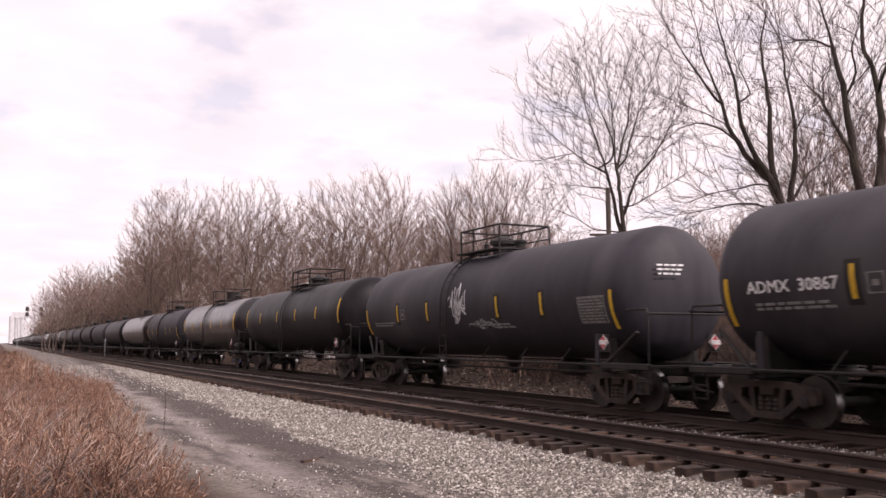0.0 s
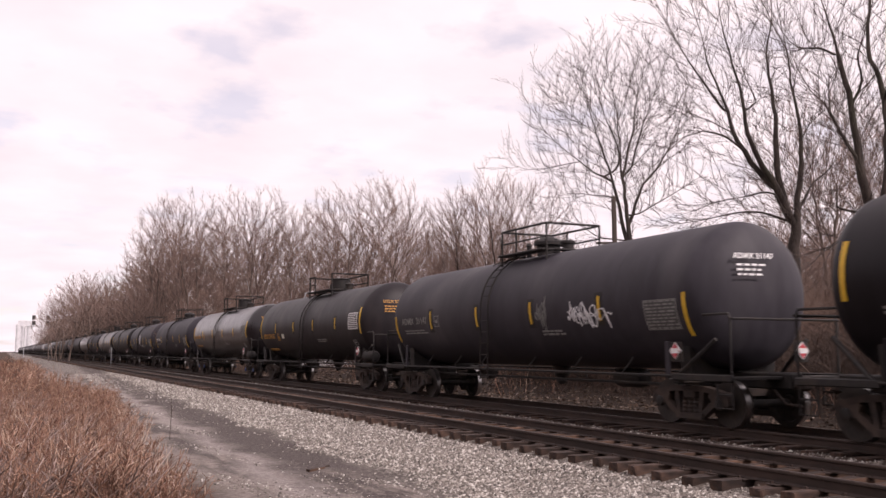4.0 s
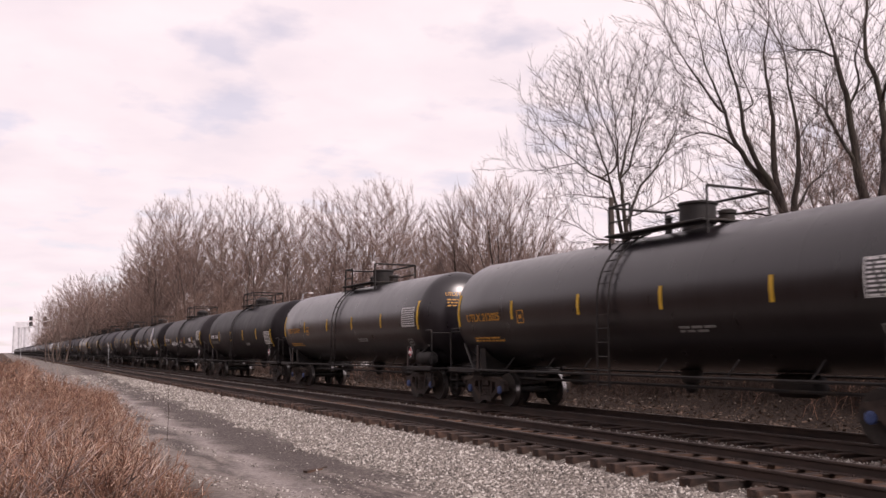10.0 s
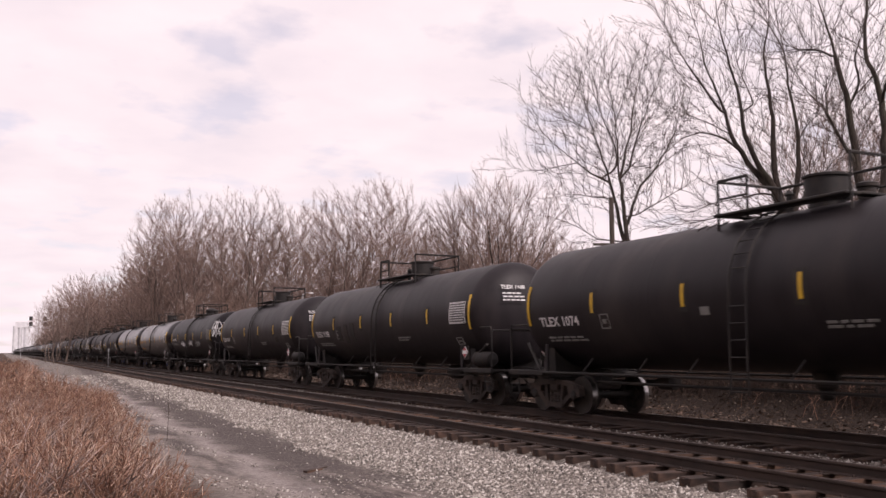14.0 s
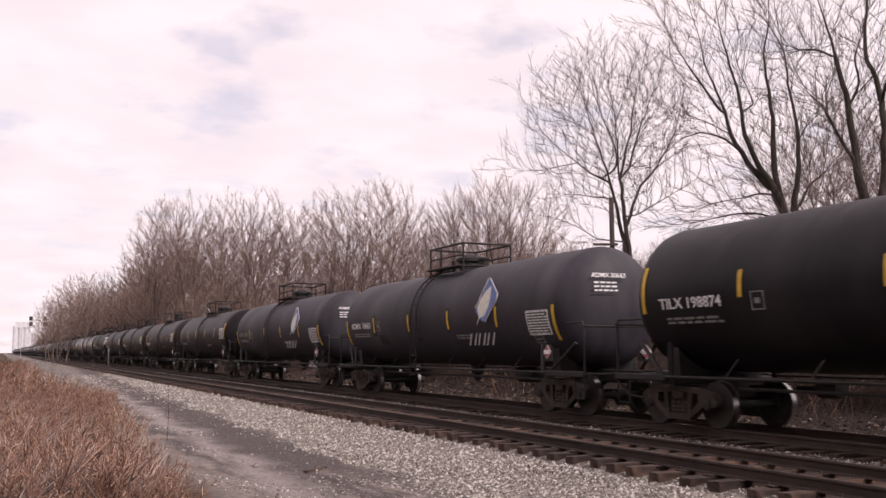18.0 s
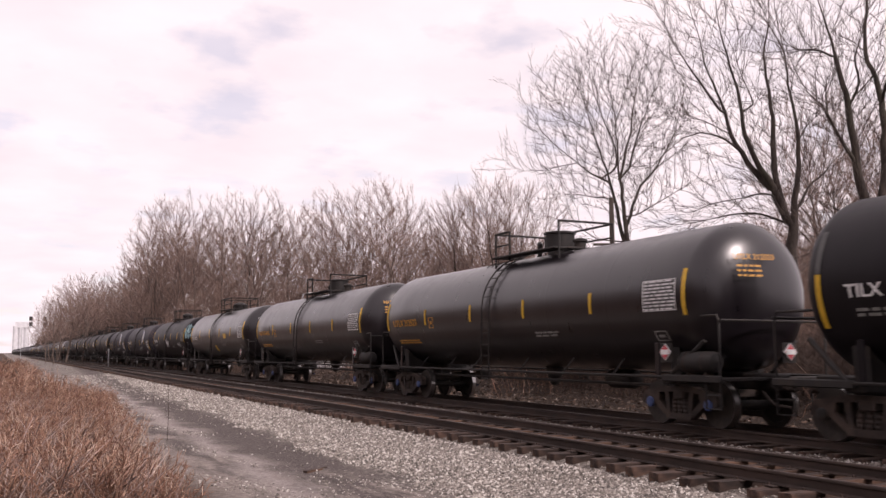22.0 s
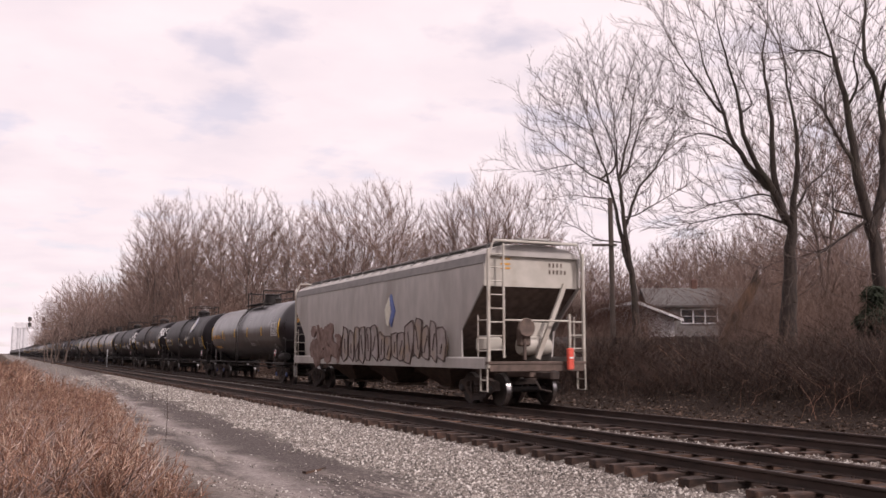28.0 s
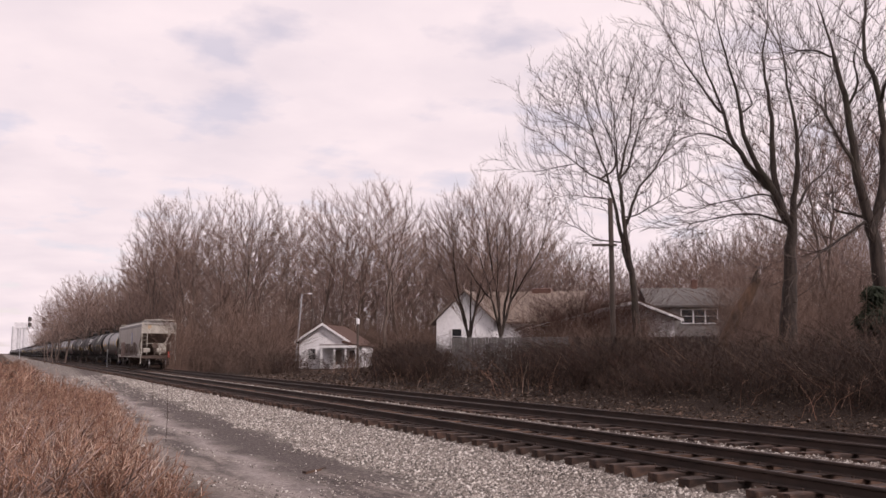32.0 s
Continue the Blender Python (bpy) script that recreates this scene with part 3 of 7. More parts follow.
def coupler_geo(y, s):
    g = Geo()
    g.box(0, y + s * 0.35, 0.88, 0.16, 0.75, 0.2, chamfer=0.03)
    g.box(0.03, y + s * 0.76, 0.88, 0.28, 0.18, 0.28, chamfer=0.05)
    g.tube([(-0.3, y + s * 0.3, 0.75), (-0.3, y + s * 0.6, 0.5), (-0.1, y + s * 0.82, 0.45)], 0.03, 6)
    return g


def tank_shell_geo(y0=-HALF, y1=HALF, bands=True):
    prof = []
    depth = 0.74
    for i in range(9):
        a = math.pi / 2 * i / 8
        prof.append((y0 - depth * math.cos(a), max(0.02, R * math.sin(a))))
    rings = 10
    for i in range(1, rings):
        prof.append((y0 + (y1 - y0) * i / rings, R))
    for i in range(8, -1, -1):
        a = math.pi / 2 * i / 8
        prof.append((y1 + depth * math.cos(a), max(0.02, R * math.sin(a))))
    return Geo().lathe(prof, 48, "y", (0, 0, AXIS))


def fitting_geo(kind):
    g = Geo()
    top = AXIS + R
    if kind == "tall":
        g.lathe([(top - 0.1, 0.34), (top + 0.10, 0.34), (top + 0.12, 0.40), (top + 0.52, 0.40), (top + 0.54, 0.44), (top + 0.58, 0.44), (top + 0.60, 0.36)], 20, "z")
    else:
        g.lathe([(top - 0.1, 0.33), (top + 0.26, 0.33), (top + 0.27, 0.41), (top + 0.36, 0.41), (top + 0.44, 0.32), (top + 0.52, 0.12)], 20, "z")
        for k in range(8):
            a = k * math.pi / 4
            g.box(math.cos(a) * 0.36, math.sin(a) * 0.36, top + 0.36, 0.06, 0.06, 0.10)
    return g


def tank_car(style, paint, fitting, caps, ends, mids, ladder_y, manway_y, half, faded=False, inner=1.5):
    """A tank car, local +y towards the train's head, origin under its middle on the rail tops."""
    car = thing("tank_car", style, "tank car", "tank cars of the train")
    shell = part("tank", tank_shell_geo(-half, half), paint, car)
    # weld bands and hoops
    for y in (-5.1, -2.6, 2.6, 5.1):
        part("weld_band", Geo().lathe([(y - 0.05, R - 0.002), (y, R + 0.004), (y + 0.05, R - 0.002)], 48, "y", (0, 0, AXIS), False), paint, shell)
    # six reflectors a side
    for y, a0, a1, w in ((half - 0.02, *ends, 0.10), (4.62, *mids, 0.10), (inner, *mids, 0.10), (-inner, *mids, 0.10), (-4.52, *mids, 0.10), (-half + 0.02, *ends, 0.10)):
        if w and style.startswith(("dusty", "sooty")) and a1 - a0 < 25:
            part("reflector_backing", patch_on_tank(Geo(), y - 0.15, y + 0.15, a0 - 4, a1 + 3, 0.005), M["iron"], shell, "black repaint patch behind the reflector")
        part("reflector", patch_on_tank(Geo(), y - w / 2, y + w / 2, a0, a1), M["yellow"], shell, "yellow reflective strip")
        if faded:
            part("faded_strip", patch_on_tank(Geo(), y - w / 2, y + w / 2, a1 + 0.5, a1 + (29 if a1 - a0 > 25 else 20), 0.010), M["panel_grey"], shell, "old strip faded to grey")
    # side ladders at the middle
    for side in (-1, 1):
        g = Geo()
        arc = [radians(4 + 72 * i / 7) for i in range(8)]
        path = [(R + 0.09, 0.72), (R + 0.09, 1.6)] + [(math.cos(a) * (R + 0.08), AXIS + math.sin(a) * (R + 0.08)) for a in arc]
        for dy in (-0.22, 0.22):
            g.tube([(side * x, ladder_y + dy, z) for x, z in path], 0.024, 5)
        steps = [(R + 0.09, 0.78 + 0.31 * k) for k in range(6)] + [(math.cos(a) * (R + 0.08), AXIS + math.sin(a) * (R + 0.08)) for a in arc[1:]]
        for x, z in steps:
            g.tube([(side * x, ladder_y - 0.22, z), (side * x, ladder_y + 0.22, z)], 0.015, 5)
        part("ladder", g, M["iron"], car)
    # platform and railing round the manway
    top = AXIS + R
    y0, y1 = min(-1.15, manway_y - 1.25), 1.15
    pf = Geo()
    for side in (-1, 1):
        pf.box(side * 0.78, (y0 + y1) / 2, top + 0.02, 0.42, y1 - y0, 0.05, chamfer=0.01)
    pf.box(0, y1 - 0.1, top + 0.03, 1.2, 0.25, 0.05, chamfer=0.01).box(0, y0 + 0.1, top + 0.03, 1.2, 0.25, 0.05, chamfer=0.01)
    plat = part("platform", pf, M["iron"], car)
    for x in (-0.84, 0.84):
        g = Geo()
        for y in (y0, 0.35, y1):
            g.tube([(x, y, top - 0.35 if y != 0.35 else top - 0.1), (x, y, top + 0.72)], 0.03, 6)
        if x > 0 or fitting == "low":
            g.tube([(x, y0, top + 0.72), (x, y1, top + 0.72)], 0.03, 6)
            g.tube([(x, y0, top + 0.36), (x, y1, top + 0.36)], 0.022, 6)
        else:
            g.tube([(x, 0.35, top + 0.72), (x, y1, top + 0.72)], 0.03, 6)
            g.tube([(x, 0.35, top + 0.36), (x, y1, top + 0.36)], 0.022, 6)
            g.tube([(x, y0, top + 0.03), (x, 0.35, top + 0.03)], 0.02, 6)
        part("railing", g, M["iron"], plat)
    for y in (y0, y1):
        part("railing", Geo().tube([(-0.84, y, top + 0.72), (0.84, y, top + 0.72)], 0.03, 6), M["iron"], plat)
    part("manway", fitting_geo(fitting), M["iron"], car, "round bolted manway housing").location = (0, manway_y, 0)
    part("valve_housing", Geo().lathe([(top - 0.1, 0.16), (top + 0.24, 0.16), (top + 0.26, 0.2), (top + 0.32, 0.2), (top + 0.36, 0.1)], 14, "z", (0.15, manway_y - 0.75, 0)), M["iron"], car)
    part("vent_valve", Geo().lathe([(top - 0.1, 0.07), (top + 0.3, 0.07), (top + 0.32, 0.1), (top + 0.4, 0.04)], 10, "z", (-0.2, manway_y + 0.72, 0)), M["iron"], car)
    for k in range(3):
        part("grab_iron", Geo().tube([(-0.75, y1 + 0.15 + 0.3 * k, top - 0.22), (-0.7, y1 + 0.15 + 0.3 * k, top - 0.14), (-0.45, y1 + 0.15 + 0.3 * k, top - 0.04)], 0.016, 5), M["iron"], car)
    # saddles, stub sills, end platforms
    for s in (-1, 1):
        yt = s * 6.97
        g = Geo()
        g.prism([(-1.1, 1.0), (1.1, 1.0), (1.15, 1.60), (0.95, 1.40), (0.55, 1.17), (-0.55, 1.17), (-0.95, 1.40), (-1.15, 1.60)], yt - 0.16, yt + 0.16, "y")
        g.box(0, s * 7.5, 0.92, 0.36, 2.6, 0.32, chamfer=0.03)
        g.box(0, yt, 0.92, 2.7, 0.4, 0.16, chamfer=0.03)
        part("saddle", g, M["iron"], car)
        g = Geo()
        g.box(0, s * 8.42, 0.98, 2.85, 0.42, 0.06, chamfer=0.01)
        g.box(-1.4, s * 7.75, 0.98, 0.10, 1.7, 0.14, chamfer=0.02)
        g.box(1.4, s * 7.75, 0.98, 0.10, 1.7, 0.14, chamfer=0.02)
        part("end_platform", g, M["iron"], car)
        for x in (-1.38, 1.38):
            part("end_railing", Geo().tube([(x, s * 8.55, 0.95), (x, s * 8.55, 2.10), (x, s * 8.5, 2.2), (x * 0.95, s * 7.7, 2.2)], 0.026, 6), M["iron"], car)
            g = Geo().tube([(x, s * 8.55, 0.95), (x, s * 8.55, 0.42), (x, s * 8.15, 0.42), (x, s * 8.15, 0.95)], 0.024, 6)
            g.tube([(x, s * 8.55, 0.68), (x, s * 8.15, 0.68)], 0.02, 5)
            part("step", g, M["iron"], car)
        part("end_railing", Geo().tube([(-1.38, s * 8.6, 2.1), (1.38, s * 8.6, 2.1)], 0.026, 6), M["iron"], car)
        part("coupler", coupler_geo(s * 8.2, s), M["truck_iron"], car)
        for side in (-1, 1):
            part("diagonal_brace", Geo().tube([(side * 1.38, s * 7.05, 1.02), (side * 1.2, s * 7.95, 1.72)], 0.045, 6), M["iron"], car)
            part("saddle_post", Geo().box(side * 1.40, s * 6.75, 1.32, 0.06, 0.14, 0.75, chamfer=0.02), paint, car)
    # long side handrails on small brackets
    for side in (-1, 1):
        g = Geo().tube([(side * 1.42, -7.0, 1.0), (side * 1.42, 7.0, 1.0)], 0.03, 6)
        part("side_handrail", g, M["iron"], car)
        for y in (-5.2, -3.2, -1.1, 1.6, 3.2, 5.2):
            part("handrail_bracket", Geo().tube([(side * 1.42, y, 1.0), (side * 1.2, y - 0.14, 1.36)], 0.02, 5), M["iron"], car)
    # underside gear
    part("outlet_valve", Geo().lathe([(0.62, 0.08), (0.68, 0.13), (0.8, 0.13), (0.85, 0.2), (1.15, 0.26)], 14, "z", (0, -0.6, 0)), M["iron"], car)
    part("brake_pipe", Geo().tube([(-0.55, -6.0, 0.78), (-0.55, 6.0, 0.78)], 0.035, 6), M["iron"], car)
    part("brake_pipe", Geo().tube([(0.45, -6.2, 0.72), (0.45, 6.2, 0.72)], 0.028, 6), M["iron"], car)
    part("brake_reservoir", Geo().lathe([(-4.1, 0.05), (-4.05, 0.2), (-3.95, 0.23), (-3.15, 0.23), (-3.05, 0.2), (-3.0, 0.05)], 16, "y", (0.1, 0, 0.86)), M["iron"], car)
    part("brake_cylinder", Geo().lathe([(4.2, 0.05), (4.22, 0.18), (4.7, 0.18), (4.75, 0.06), (5.3, 0.04)], 14, "y", (0.5, 0, 0.8)), M["iron"], car)
    for y in (-6.97, 6.97):
        add_truck(car, y, caps)
    # hazard placards: on the near side ahead of the tail, and on the tail's railing
    for spot, turn in (((-1.45, -7.05, 1.5), 0), ((0.35, -8.62, 1.5), 90)):
        pl = part("placard", Geo().box(0, 0, 0, 0.02, 0.24, 0.24, Matrix.Rotation(radians(45), 3, "X")), M["white_paint"], car, "diamond-shaped hazard placard")
        pl.location, pl.rotation_euler = spot, (0, 0, radians(turn))
        part("placard_print", Geo().box(-0.008, 0, 0, 0.02, 0.21, 0.21, Matrix.Rotation(radians(45), 3, "X")), M["red_paint"], pl, "red print of the placard")
        part("number_panel", Geo().box(-0.014, 0, 0, 0.02, 0.25, 0.10), M["white_paint"], pl)
        part("placard_board", Geo().box(0.03, 0, -0.02, 0.03, 0.36, 0.40, chamfer=0.01), M["iron"], pl, "dark board behind the placard")
    if fitting == "tall":
        tank = part("air_reservoir", Geo().lathe([(-8.28, 0.04), (-8.24, 0.17), (-8.16, 0.215), (-7.36, 0.215), (-7.28, 0.17), (-7.24, 0.04)], 18, "y", (-1.18, 0, 1.30)), M["iron"], car, "round-ended air reservoir on the sill")
        for y in (-8.0, -7.5):
            part("reservoir_strap", Geo().lathe([(y - 0.03, 0.222), (y + 0.03, 0.222)], 18, "y", (-1.18, 0, 1.30), False).box(-1.18, y, 1.05, 0.2, 0.06, 0.12), M["truck_iron"], tank)
    return car


def far_tank_car(style, paint, fitting, caps, ends, mids, ladder_y, manway_y, half, faded=False, inner=1.5):
    """The same car for the head of the train, which stays far off: the main parts alone."""
    car = thing("tank_car", style, "tank car", "tank cars of the train")
    top = AXIS + R
    part("tank", tank_shell_geo(-half, half), paint, car)
    part("manway", fitting_geo(fitting), M["iron"], car)
    g = Geo().box(0, 0, top + 0.02, 1.9, 2.3, 0.05)
    for x in (-0.84, 0.84):
        for y in (-1.15, 0.0, 1.15):
            g.tube([(x, y, top), (x, y, top + 0.72)], 0.03, 4)
        g.tube([(x, -1.15, top + 0.72), (x, 1.15, top + 0.72)], 0.03, 4)
    part("platform", g, M["iron"], car)
    part("sill", Geo().box(0, 0, 0.95, 2.4, 17.0, 0.16), M["iron"], car)
    for s in (-1, 1):
        g = Geo().prism([(-1.2, 1.0), (1.2, 1.0), (1.35, 1.75), (1.0, 1.42), (-1.0, 1.42), (-1.35, 1.75)], s * 6.97 - 0.16, s * 6.97 + 0.16, "y")
        part("saddle", g, M["iron"], car)
        part("coupler", Geo().box(0, s * 8.55, 0.9, 0.3, 0.9, 0.3), M["truck_iron"], car)
        for side in (-1, 1):
            part("truck_sideframe", SIDEFRAME, None, car).location = (side, s * 6.97, 0)
        for w in (-0.889, 0.889):
            g = Geo()
            for side in (-0.752, 0.752):
                g.lathe([(side - 0.07, 0.1), (side - 0.07, 0.457), (side + 0.07, 0.46), (side + 0.07, 0.1)], 14, "x", (0, 0, 0))
            g.tube([(-0.8, 0, 0), (0.8, 0, 0)], 0.08, 6)
            part("wheelset", g, M["wheel_steel"], car).location = (0, s * 6.97 + w, 0.457)
    return car


# writing and marks on the cars
def text_mesh(words, size, mat):
    cu = bpy.data.curves.new("writing", "FONT")
    cu.body, cu.size, cu.resolution_u, cu.extrude, cu.offset = words, size, 2, 0.002, size * 0.018
    tmp = bpy.data.objects.new("writing", cu)
    scene.collection.objects.link(tmp)
    me = bpy.data.meshes.new_from_object(tmp.evaluated_get(bpy.context.evaluated_depsgraph_get()))
    bpy.data.objects.remove(tmp)
    bpy.data.curves.remove(cu)
    me.materials.clear()
    me.materials.append(mat)
    return me


def put_text(car, words, y, angle, size, mat, stretch=1.0, label=""):
    ob = new("writing", text_mesh(words, size, mat))
    ob.parent = car
    ob.matrix_basis = on_tank(y, angle, 0.014) @ Matrix.Diagonal((stretch, 1, 1, 1))
    if label:
        tagged(ob, label)


def bars(g, y, a, rows, rng, height=0.045, gap=0.085):
    """Lines of small print as plain bars on the shell, from y towards the tail; rows: widths of the lines in metres."""
    for i, width in enumerate(rows):
        at = y
        ang = a - math.degrees((i * gap) / R)
        da = math.degrees(height / R)
        while at > y - width:
            w = rng.choice((0.14, 0.22, 0.3))
            patch_on_tank(g, at - w, at, ang - da, ang, 0.012, 1)
            at -= w + 0.07
    return g


def scribble(car, y, angle, length, height, mat, seed, loops=6, thick=0.028):
    """Sprayed scrawl: a few looping strokes that cross one another and lie on the shell."""
    rng = random.Random(seed)
    g = Geo()
    for stroke in range(3):
        u0, u1 = sorted((rng.uniform(0, 0.35), rng.uniform(0.65, 1.0))) if stroke else (0.0, 1.0)
        turns = max(2.0, loops * (u1 - u0) * rng.uniform(0.8, 1.2))
        p1, p2, p3 = rng.uniform(0, 6), rng.uniform(0, 6), rng.uniform(0, 6)
        line = []
        k = int(turns * 9) + 2
        for i in range(k):
            t = i / (k - 1)
            w = 6.283 * turns * t
            u = length * (u0 + (u1 - u0) * t) + length / loops * (0.45 * math.sin(w + p1) + 0.25 * math.sin(w * 0.43 + p2))
            v = height * 0.5 * (math.sin(w * 1.07 + p3) * (0.55 + 0.4 * math.sin(w * 0.37 + p2)) + 0.25 * math.sin(w * 2.3 + p1))
            a = radians(angle) + v / R
            yy = min(HALF + 0.2, y - u)
            line.append((-math.cos(a) * (R + 0.004), yy, AXIS + math.sin(a) * (R + 0.004)))
        g.tube(line, thick / 2 * rng.uniform(0.8, 1.3), 4)
    part("graffiti", g, mat, car, "sprayed graffiti scrawl")


HEAD_SCRAWLS = {
    # balloon-shaped letters on long stems: (degrees round the head, height in radii)
    "balloon": (0.02, 13, (((3, 0.2), (2, 0.32), (4, 0.42), (8, 0.46), (11, 0.44), (11, 0.3), (10, 0.19), (6, 0.19), (3, 0.24)), ((2, 0.26), (4, 0.05), (10, -0.2)), ((10, 0.44), (12.5, 0.2), (9.5, 0.12), (10, -0.18)),
               ((14, 0.5), (14.5, 0.2), (13.5, -0.15)), ((17.5, -0.15), (18, 0.2), (18, 0.44), (23, 0.4), (29, 0.27), (27, 0.19), (20, 0.18), (13, 0.18)), ((25, 0.18), (20.5, -0.12)), ((21, -0.02), (34, -0.04)), ((25, 0.06), (29, -0.03), (24, -0.14)))),
    # four slanting, running letters
    "running": (0.032, -4, (((-3, 0.12), (1, 0.32), (6, 0.36), (7, 0.27), (3, 0.2), (-1, 0.16), (0, 0.02), (6, -0.02), (11, 0.06)), ((19, 0.36), (14, 0.42), (11, 0.34), (14, 0.24), (17, 0.12), (14, 0.0), (8, -0.08), (4, -0.04)),
               ((20, 0.46), (19, 0.2), (21, 0.04), (26, 0.12), (29, 0.44)), ((29, 0.44), (28, 0.16), (30, 0.04)), ((41, 0.46), (36, 0.4), (34, 0.28), (38, 0.2), (41, 0.1), (38, -0.02), (31, -0.06)), ((1, 0.32), (2, 0.44), (-1, 0.4)))),
}


def head_scribble(car, half, mat, seed, hand):
    """A scrawl on the tail head's near quarter."""
    rng = random.Random(seed)
    g = Geo()
    thick, start, strokes = HEAD_SCRAWLS[hand]
    lift = rng.uniform(-0.04, 0.06)
    for stroke in strokes:
        line = []
        for (w0, e0), (w1, e1) in zip(stroke, stroke[1:]):
            for i in range(4):
                w, e = radians(start + 1.35 * (w0 + (w1 - w0) * i / 4) + rng.gauss(0, 0.25)), (e0 + (e1 - e0) * i / 4) * 1.1 + lift + 0.1
                c = math.sqrt(max(0.05, 1 - e * e))
                if w < 0:
                    line.append((-R * c * 1.004, -half + 0.74 * -w * 1.6, AXIS + R * e))
                else:
                    line.append((-R * math.cos(w) * c * 1.008, -half - 0.74 * math.sin(w) * c * 1.02, AXIS + R * e))
        g.tube(line, thick, 4)
    part("graffiti", g, M[mat], car, "sprayed graffiti scrawl on the tank head")


def leaf_logo(car, y, angle, size, lettered=True):
    """Company emblem as plain shapes: a blue lozenge with a cream leaf, and a row of bars under it."""
    base = on_tank(y, angle, 0.014) @ Matrix.Diagonal((1.15, 1, 1, 1))
    g = Geo()
    g.prism([(size * a, size * b) for a, b in ((-0.50, -0.12), (0.02, 0.66), (0.10, 0.68), (0.50, 0.22), (0.48, 0.10), (0.05, -0.48), (-0.08, -0.5), (-0.48, -0.22))], 0.0, 0.006, "z")
    ob = part("emblem", g, M["logo_blue"], car, "blue lozenge emblem with a pale border")
    ob.matrix_basis = base
    g = Geo()
    g.prism([(size * a, size * b) for a, b in ((-0.34, -0.62), (-0.28, -0.36), (-0.42, -0.12), (-0.30, 0.14), (-0.05, 0.36), (0.18, 0.48), (0.20, 0.15), (0.12, -0.15), (-0.02, -0.35), (-0.24, -0.40))], 0.007, 0.012, "z")
    part("emblem_leaf", g, M["logo_leaf"], ob, "cream leaf of the emblem")
    g = Geo()
    edge = [(-0.53, -0.10), (0.0, 0.69), (0.10, 0.72), (0.54, 0.24), (0.52, 0.08), (0.07, -0.52)]
    g.tube([(size * a, size * b, 0.008) for a, b in edge], 0.012, 4)
    part("emblem_border", g, M["white_paint"], ob)
    if lettered:
        g = Geo()
        for k in range(3):
            for dx in (0.0, 0.26):
                g.box(size * (-0.55 + 0.45 * k + dx), size * -1.0, 0.003, size * 0.07, size * 0.34, 0.006)
        part("emblem_bars", g, M["grey_paint"], ob)


# loose notices: (along, low and high angle, width, colour)
STICKERS = {"ADMX 29013": ((-5.0, -24, -14, 0.6, "yellow"),), "TILX 190588": ((-3.65, -14, -4, 0.7, "white_paint"), (-0.6, -12, -6, 0.15, "red_paint")),
            "TILX 196958": ((-3.0, -11, 0, 0.65, "yellow"), (0.1, -44, -27, 0.4, "yellow"), (1.3, -16, -10, 0.2, "grey_paint")),
            "UTLX 201621": ((3.4, -20, -12, 0.35, "logo_leaf"),), "ADMX 30663": ((3.9, -34, -20, 0.75, "iron"), (0.9, -30, -24, 0.35, "iron")),
            "TLEX 1050": ((0.6, -30, -20, 0.4, "iron"), (-5.0, -24, -14, 0.55, "iron")), "TLEX 1108": ((4.0, -26, -4, 0.5, "iron"), (3.2, -30, -2, 0.35, "iron"), (2.5, -28, 0, 0.45, "iron")), "TLEX 1074": ((0.9, -16, -10, 0.25, "grey_paint"),)}


# sprayed words that can be read: (words, along, angle, height)
SPRAYED = {"TILX 190588": (("NECSKE+", -2.6, -30, 0.5), ("NSF", -4.95, -25, 0.56), ("AGUME", 0.7, -18, 0.34), ("GRO!", 0.5, -29, 0.34)),
           "TILX 195150": (("13H", -2.3, -18, 0.44), ("2012", -2.2, -29, 0.32))}


